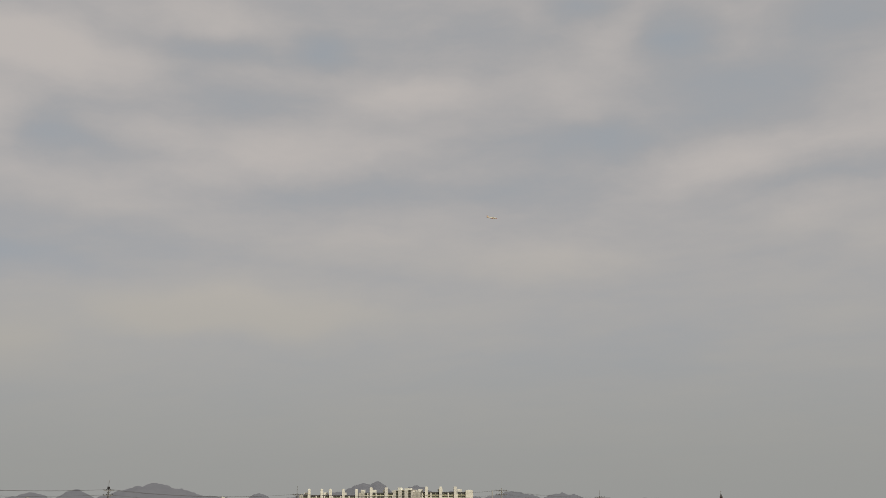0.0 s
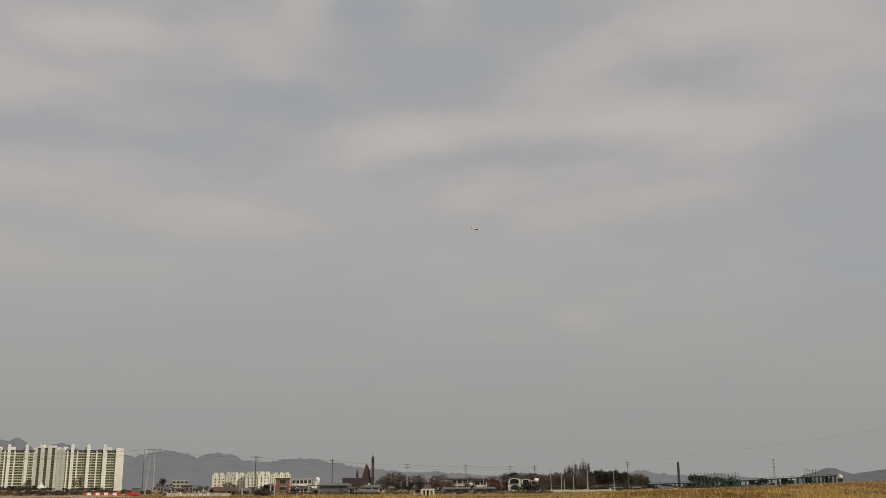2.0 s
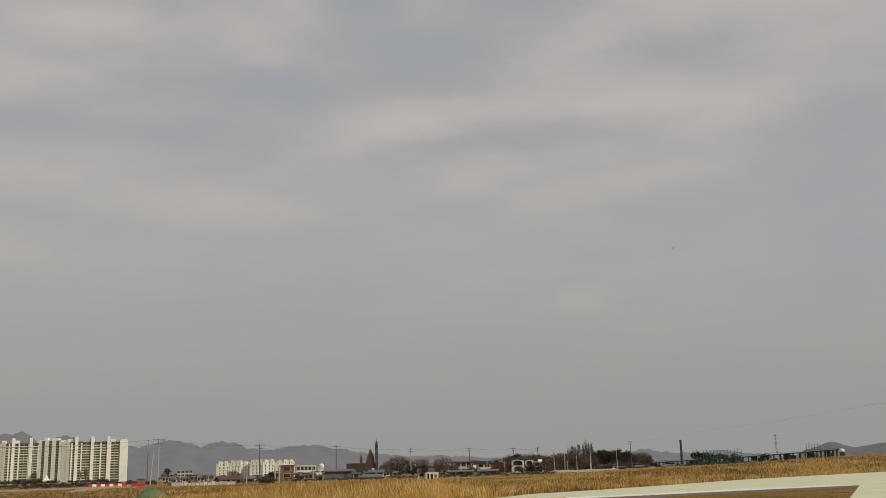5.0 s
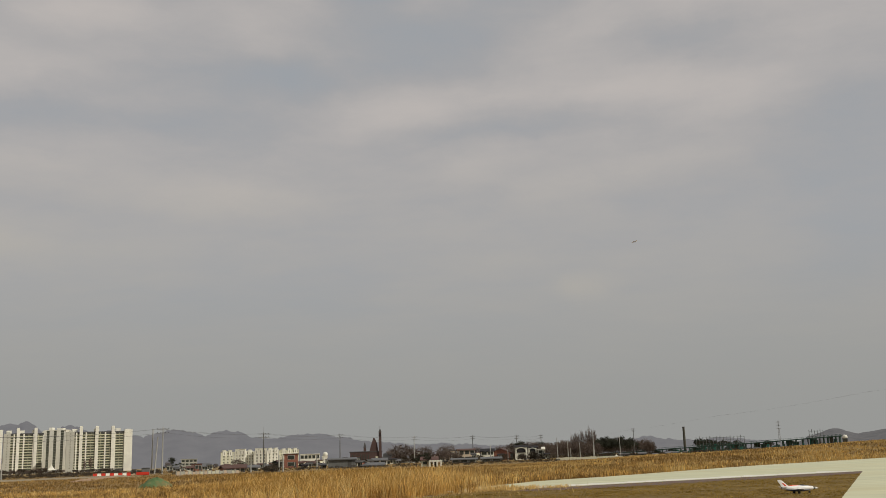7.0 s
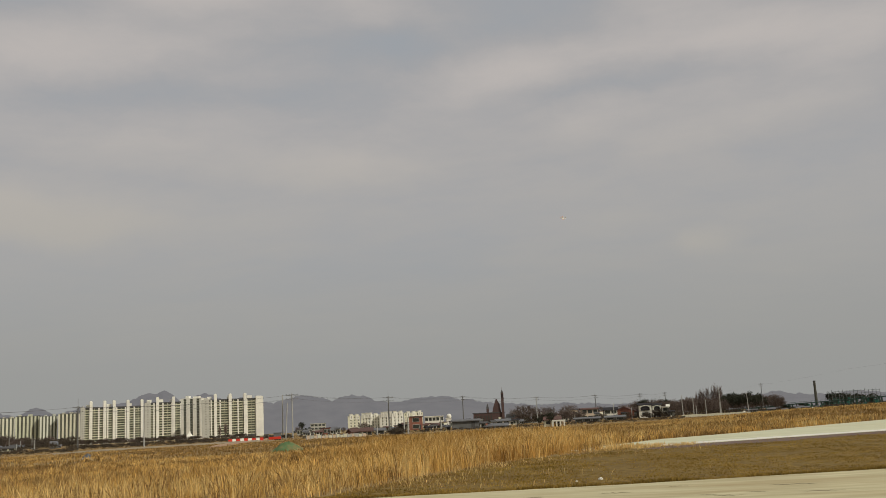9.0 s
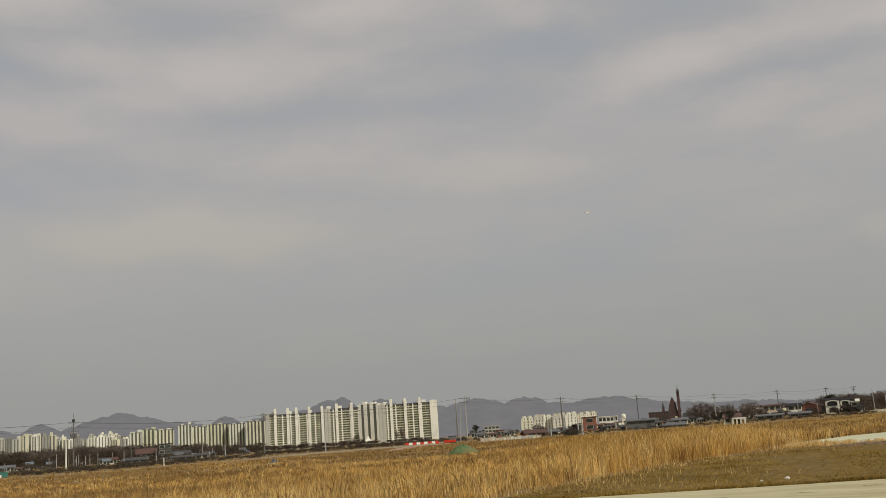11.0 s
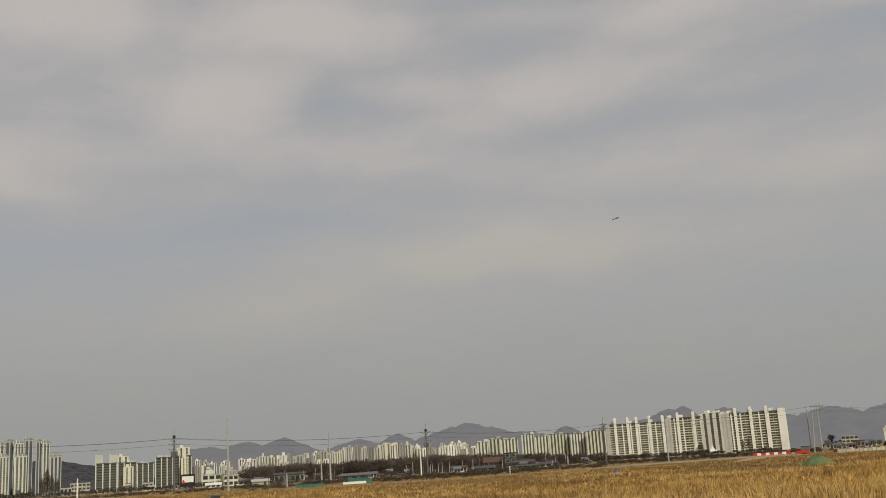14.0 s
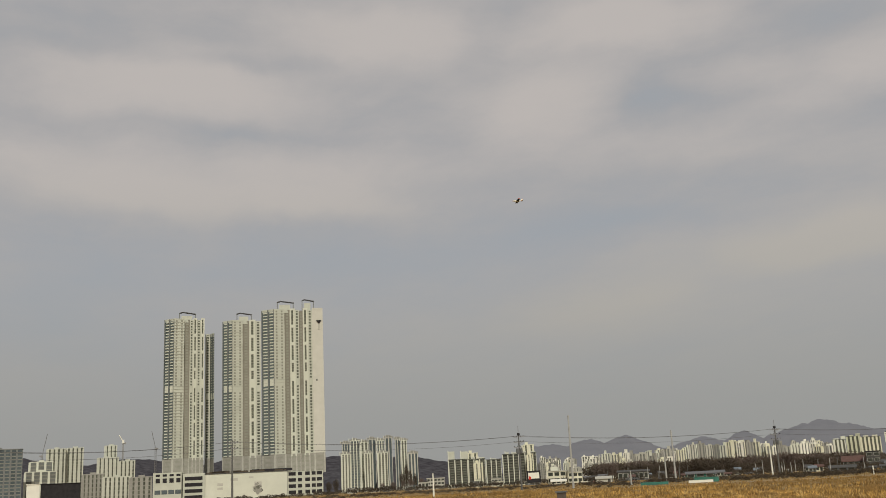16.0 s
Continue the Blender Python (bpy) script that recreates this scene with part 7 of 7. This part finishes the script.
# litter on the turf
for a, d, k in ((-1.3, 27.7, 0.6), (0.05, 27.2, 0.3)):
    t = thing("litter", at(a, d, 20 * k, 0.03), "crumpled scrap of white paper on turf", "litter", "scraps on the turf")
    part("scrap", Shape().rings([[(0.10 * k * r * math.cos(q) * (1 + 0.3 * math.sin(3 * q)), 0.07 * k * r * math.sin(q), z * k) for q in (2 * math.pi * j / 9 for j in range(9))] for r, z in ((1, -0.03), (1.1, 0.03), (0.5, 0.07))]), "white", t)
    part("fold", Shape().box(-0.05 * k, 0.05 * k, -0.02, 0.02, 0.05 * k, 0.09 * k), "white", t)


# ---- model aircraft ----
M["gloss"] = surface("glossy_white_paint", (0.78, 0.77, 0.74), (0.82, 0.81, 0.79), 3.0, 0.3, spec=0.5)
M["gloss_red"] = surface("glossy_red_paint", (0.55, 0.05, 0.02), (0.62, 0.08, 0.03), 3.0, 0.3, spec=0.5)
M["canopy"] = surface("smoked_canopy", (0.02, 0.022, 0.025), (0.035, 0.036, 0.04), 3.0, 0.1, spec=0.6)
M["rubber"] = surface("black_rubber", (0.02, 0.02, 0.02), (0.035, 0.035, 0.035), 8.0, 0.8)
M["navy"] = surface("dark_blue_paint", (0.03, 0.035, 0.07), (0.05, 0.055, 0.10), 3.0, 0.4)


def hull(stations, sides=18):
    """A body along x: (x, half width, half height, z of the middle)."""
    return Shape().rings([[(x, w * math.cos(a), z + h * math.sin(a)) for a in (2 * math.pi * j / sides for j in range(sides))] for x, w, h, z in stations])


def wing(root, tip, thick_root, thick_tip):
    """A panel from a root chord to a tip chord: (x front, x back, y, z)."""
    rings = []
    for (xf, xb, y, z), th in ((root, thick_root), (tip, thick_tip)):
        c = xf - xb
        prof = [(0, 0), (0.08, 0.5), (0.3, 0.62), (0.7, 0.35), (1, 0.05), (1, -0.05), (0.7, -0.2), (0.3, -0.35), (0.08, -0.3)]
        rings.append([(xf - u * c, y, z + v * th) for u, v in prof])
    return Shape().rings(rings)


def upright(root, tip, th):
    """A fin: root and tip as (x front, x back, z)."""
    rings = []
    for (xf, xb, z), k in ((root, 1.0), (tip, 0.6)):
        c = xf - xb
        rings.append([(xf - u * c, v * th * k, z) for u, v in ((0, 0), (0.2, 0.5), (0.6, 0.45), (1, 0.1), (1, -0.1), (0.6, -0.45), (0.2, -0.5))])
    return Shape().rings(rings)


def build_jet():
    """White model jet trainer, nose along +x, standing on its wheels."""
    t = thing("model_jet", pose(0, 0, 0), "white radio-controlled model jet with red-striped fin", "model aircraft")
    z = 0.23
    part("fuselage", hull([(-0.78, 0.045, 0.05, z + 0.03), (-0.6, 0.08, 0.085, z + 0.02), (-0.3, 0.115, 0.11, z), (0.1, 0.13, 0.12, z), (0.4, 0.105, 0.10, z), (0.62, 0.07, 0.075, z - 0.01), (0.74, 0.045, 0.05, z - 0.015)]), "gloss", t, smooth=True)
    part("nose_cone", hull([(0.742, 0.044, 0.049, z - 0.015), (0.82, 0.034, 0.037, z - 0.018), (0.89, 0.008, 0.01, z - 0.02)]), "gloss", t, smooth=True)
    part("nose_band", hull([(0.66, 0.065, 0.07, z - 0.012), (0.73, 0.05, 0.055, z - 0.015)]), "shed_grey", t, "dark grey band behind the nose")
    part("canopy", hull([(-0.02, 0.02, 0.02, z + 0.10), (0.1, 0.055, 0.06, z + 0.1), (0.26, 0.055, 0.06, z + 0.085), (0.42, 0.02, 0.03, z + 0.075)], 14), "canopy", t, smooth=True)
    part("exhaust", hull([(-0.8, 0.04, 0.044, z + 0.03), (-0.77, 0.046, 0.05, z + 0.03)]), "shed_grey", t)
    for sgn in (-1, 1):
        w = part("wing", wing((0.18, -0.3, sgn * 0.1, z - 0.05), (-0.12, -0.36, sgn * 0.72, z - 0.01), 0.05, 0.025), "gloss", t)
        part("wing_underside", wing((0.16, -0.28, sgn * 0.12, z - 0.072), (-0.12, -0.34, sgn * 0.70, z - 0.026), 0.012, 0.006), "navy", w, "dark blue underside")
        part("tailplane", wing((-0.56, -0.76, sgn * 0.05, z + 0.06), (-0.70, -0.82, sgn * 0.32, z + 0.07), 0.022, 0.012), "gloss", t)
        part("intake", hull([(-0.1, 0.03, 0.06, z), (0.12, 0.04, 0.07, z), (0.2, 0.036, 0.062, z)], 12).mesh("intake", "gloss"), None, t).location = (0, sgn * 0.125, 0.0)
    fin = part("fin", upright((-0.42, -0.78, z + 0.06), (-0.80, -0.98, z + 0.38), 0.03), "gloss", t)
    part("fin_stripe", upright((-0.48, -0.70, z + 0.08), (-0.70, -0.84, z + 0.26), 0.036), "gloss_red", fin, "red stripe across the fin")
    part("dorsal_stripe", hull([(-0.62, 0.02, 0.02, z + 0.09), (-0.3, 0.04, 0.03, z + 0.108), (0.02, 0.012, 0.012, z + 0.12)], 10), "gloss_red", t, "red spine stripe")
    part("belly_stripe", hull([(-0.62, 0.07, 0.03, z - 0.05), (-0.2, 0.125, 0.06, z - 0.08), (0.2, 0.13, 0.065, z - 0.085), (0.5, 0.075, 0.03, z - 0.075)], 12), "navy", t, "dark blue belly")
    for x, y, r in ((0.48, 0.0, 0.045), (-0.12, -0.24, 0.055), (-0.12, 0.24, 0.055)):
        g = part("landing_gear", Shape().tube([(x, y, z - 0.05), (x, y, r)], 0.012, 6), "steel", t)
        part("wheel", Shape().tube([(x, y - 0.018, r), (x, y + 0.018, r)], r, 14), "rubber", g)
    return t


def build_plane():
    """White and orange model airplane with low wings, nose along +x."""
    t = thing("model_airplane", pose(0, 0, 0), "white and orange radio-controlled model airplane in flight", "model aircraft")
    part("fuselage", hull([(-0.75, 0.03, 0.04, 0.03), (-0.45, 0.055, 0.06, 0.02), (-0.05, 0.09, 0.105, 0), (0.3, 0.09, 0.10, 0), (0.55, 0.07, 0.075, -0.01), (0.66, 0.05, 0.05, -0.01)]), "plane_white", t, smooth=True)
    part("nose_cone", hull([(0.662, 0.048, 0.048, -0.01), (0.74, 0.03, 0.03, -0.01), (0.8, 0.006, 0.006, -0.01)]), "gloss_red", t, "orange-red nose cone", smooth=True)
    part("canopy", hull([(-0.05, 0.02, 0.02, 0.08), (0.08, 0.055, 0.07, 0.085), (0.25, 0.05, 0.06, 0.075), (0.36, 0.02, 0.02, 0.06)], 12), "canopy", t, smooth=True)
    part("cheat_line", hull([(-0.6, 0.052, 0.014, 0.02), (-0.05, 0.094, 0.02, 0.0), (0.5, 0.078, 0.016, -0.01)], 14), "gloss_red", t, "red line along the body")
    for sgn in (-1, 1):
        w = part("wing", wing((0.27, -0.20, sgn * 0.06, -0.05), (0.13, -0.19, sgn * 0.8, 0.01), 0.06, 0.03), "plane_white", t)
        part("wing_tip", wing((0.16, -0.195, sgn * 0.68, -0.0), (0.132, -0.192, sgn * 0.81, 0.012), 0.045, 0.036), "gloss_red", w, "red wing tip")
        part("tailplane", wing((-0.52, -0.74, sgn * 0.02, 0.05), (-0.60, -0.76, sgn * 0.30, 0.055), 0.025, 0.014), "plane_white", t)
    for sgn in (-1, 1):
        part("wing_underside", wing((0.25, -0.19, sgn * 0.07, -0.078), (0.14, -0.18, sgn * 0.76, -0.016), 0.012, 0.008), "rubber", t, "black panel under the wing")
    f = part("fin", upright((-0.46, -0.76, 0.05), (-0.66, -0.80, 0.32), 0.03), "plane_white", t)
    part("rudder", upright((-0.70, -0.80, 0.06), (-0.76, -0.84, 0.31), 0.034), "gloss_red", f, "red rudder")
    return t


M["plane_white"] = surface("warm_white_film", (0.74, 0.68, 0.52), (0.80, 0.75, 0.60), 3.0, 0.4, spec=0.4)
jet = build_jet()
jet.scale = (0.84, 0.84, 0.84)
plane = build_plane()


def upward_pose(p, ahead, bank):
    """At p with the nose (+x) towards ahead, leaning by bank degrees to the right."""
    x = Vector(ahead).normalized()
    y = Vector((0, 0, 1)).cross(x).normalized()
    z = x.cross(y)
    m = Matrix((x, y, z)).transposed().to_4x4()
    return Matrix.Translation(p) @ m @ Matrix.Rotation(radians(bank), 4, "X")


# seconds, bearing, height over the horizon, distance, bank
FLIGHT = [(0, 16.13, 17.59, 150, 21), (0.5, 10.21, 16.97, 151, 20), (1, 5.51, 16.25, 154, 19), (1.5, 1.53, 15.4, 158, 17), (2, -2.02, 14.68, 164, 14), (2.5, -5.1, 14.08, 172, 8), (3, -7.73, 13.49, 182, 0), (3.5, -10.08, 13.03, 194, -10), (4, -11.92, 12.47, 208, -20), (4.5, -13.0, 12.1, 223, -32),
          (5.2, -13.75, 12.05, 243, -30), (6.0, -13.5, 12.1, 262, -20), (6.8, -12.0, 11.95, 275, -6), (7, -11.2, 11.79, 277, -5), (7.5, -8.74, 11.28, 280, -28), (8, -6.0, 10.93, 281, -50), (8.5, -2.96, 10.95, 280, -50), (9, -0.26, 11.4, 278, -46), (9.5, 2.32, 12.02, 274, -40),
          (10.3, 5.6, 12.2, 264, -28), (11.1, 8.2, 12.1, 251, -18), (11.8, 10.58, 11.98, 237, -10), (12, 11.49, 11.92, 233, -8), (12.5, 14.09, 11.88, 222, -4), (13, 17.27, 12.22, 208, 0), (13.5, 21.13, 12.98, 194, 4), (14, 25.5, 13.47, 180, 4), (14.5, 30.55, 14.11, 167, 8), (15, 36.31, 14.76, 155, 19), (15.5, 42.94, 15.45, 146, 25), (16, 50.51, 15.98, 140, 8)]


# seconds, x, y and heading of the jet on the ground
TAXI = [(0, -30, 12.0, 15), (2.5, -16, 16.5, 18), (4.0, -7.0, 19.5, 20), (4.7, -2.5, 21.3, 24), (5.3, 3.4, 25.0, 42), (5.9, 8.0, 30.8, 50), (6.4, 11.0, 35.4, 40), (6.8, 12.3, 37.4, 14), (7.0, 12.83, 37.6, 8), (7.5, 13.85, 37.9, 6), (8.0, 14.45, 37.95, 5), (8.3, 14.65, 37.97, 5), (9.0, 14.75, 38.0, 5), (16, 14.75, 38.0, 5)]


def motions():
    spots = [(t, EYE + bearing(a, e) * d, b) for t, a, e, d, b in FLIGHT]
    rows = []
    for i, (t, p, b) in enumerate(spots):
        lo, hi = spots[max(0, i - 1)][1], spots[min(len(spots) - 1, i + 1)][1]
        rows.append((t, upward_pose(p, hi - lo, b)))
    walk(plane, rows)
    walk(jet, [(t, pose(x, y, 0.02, 0, 0, h)) for t, x, y, h in TAXI])


motions()
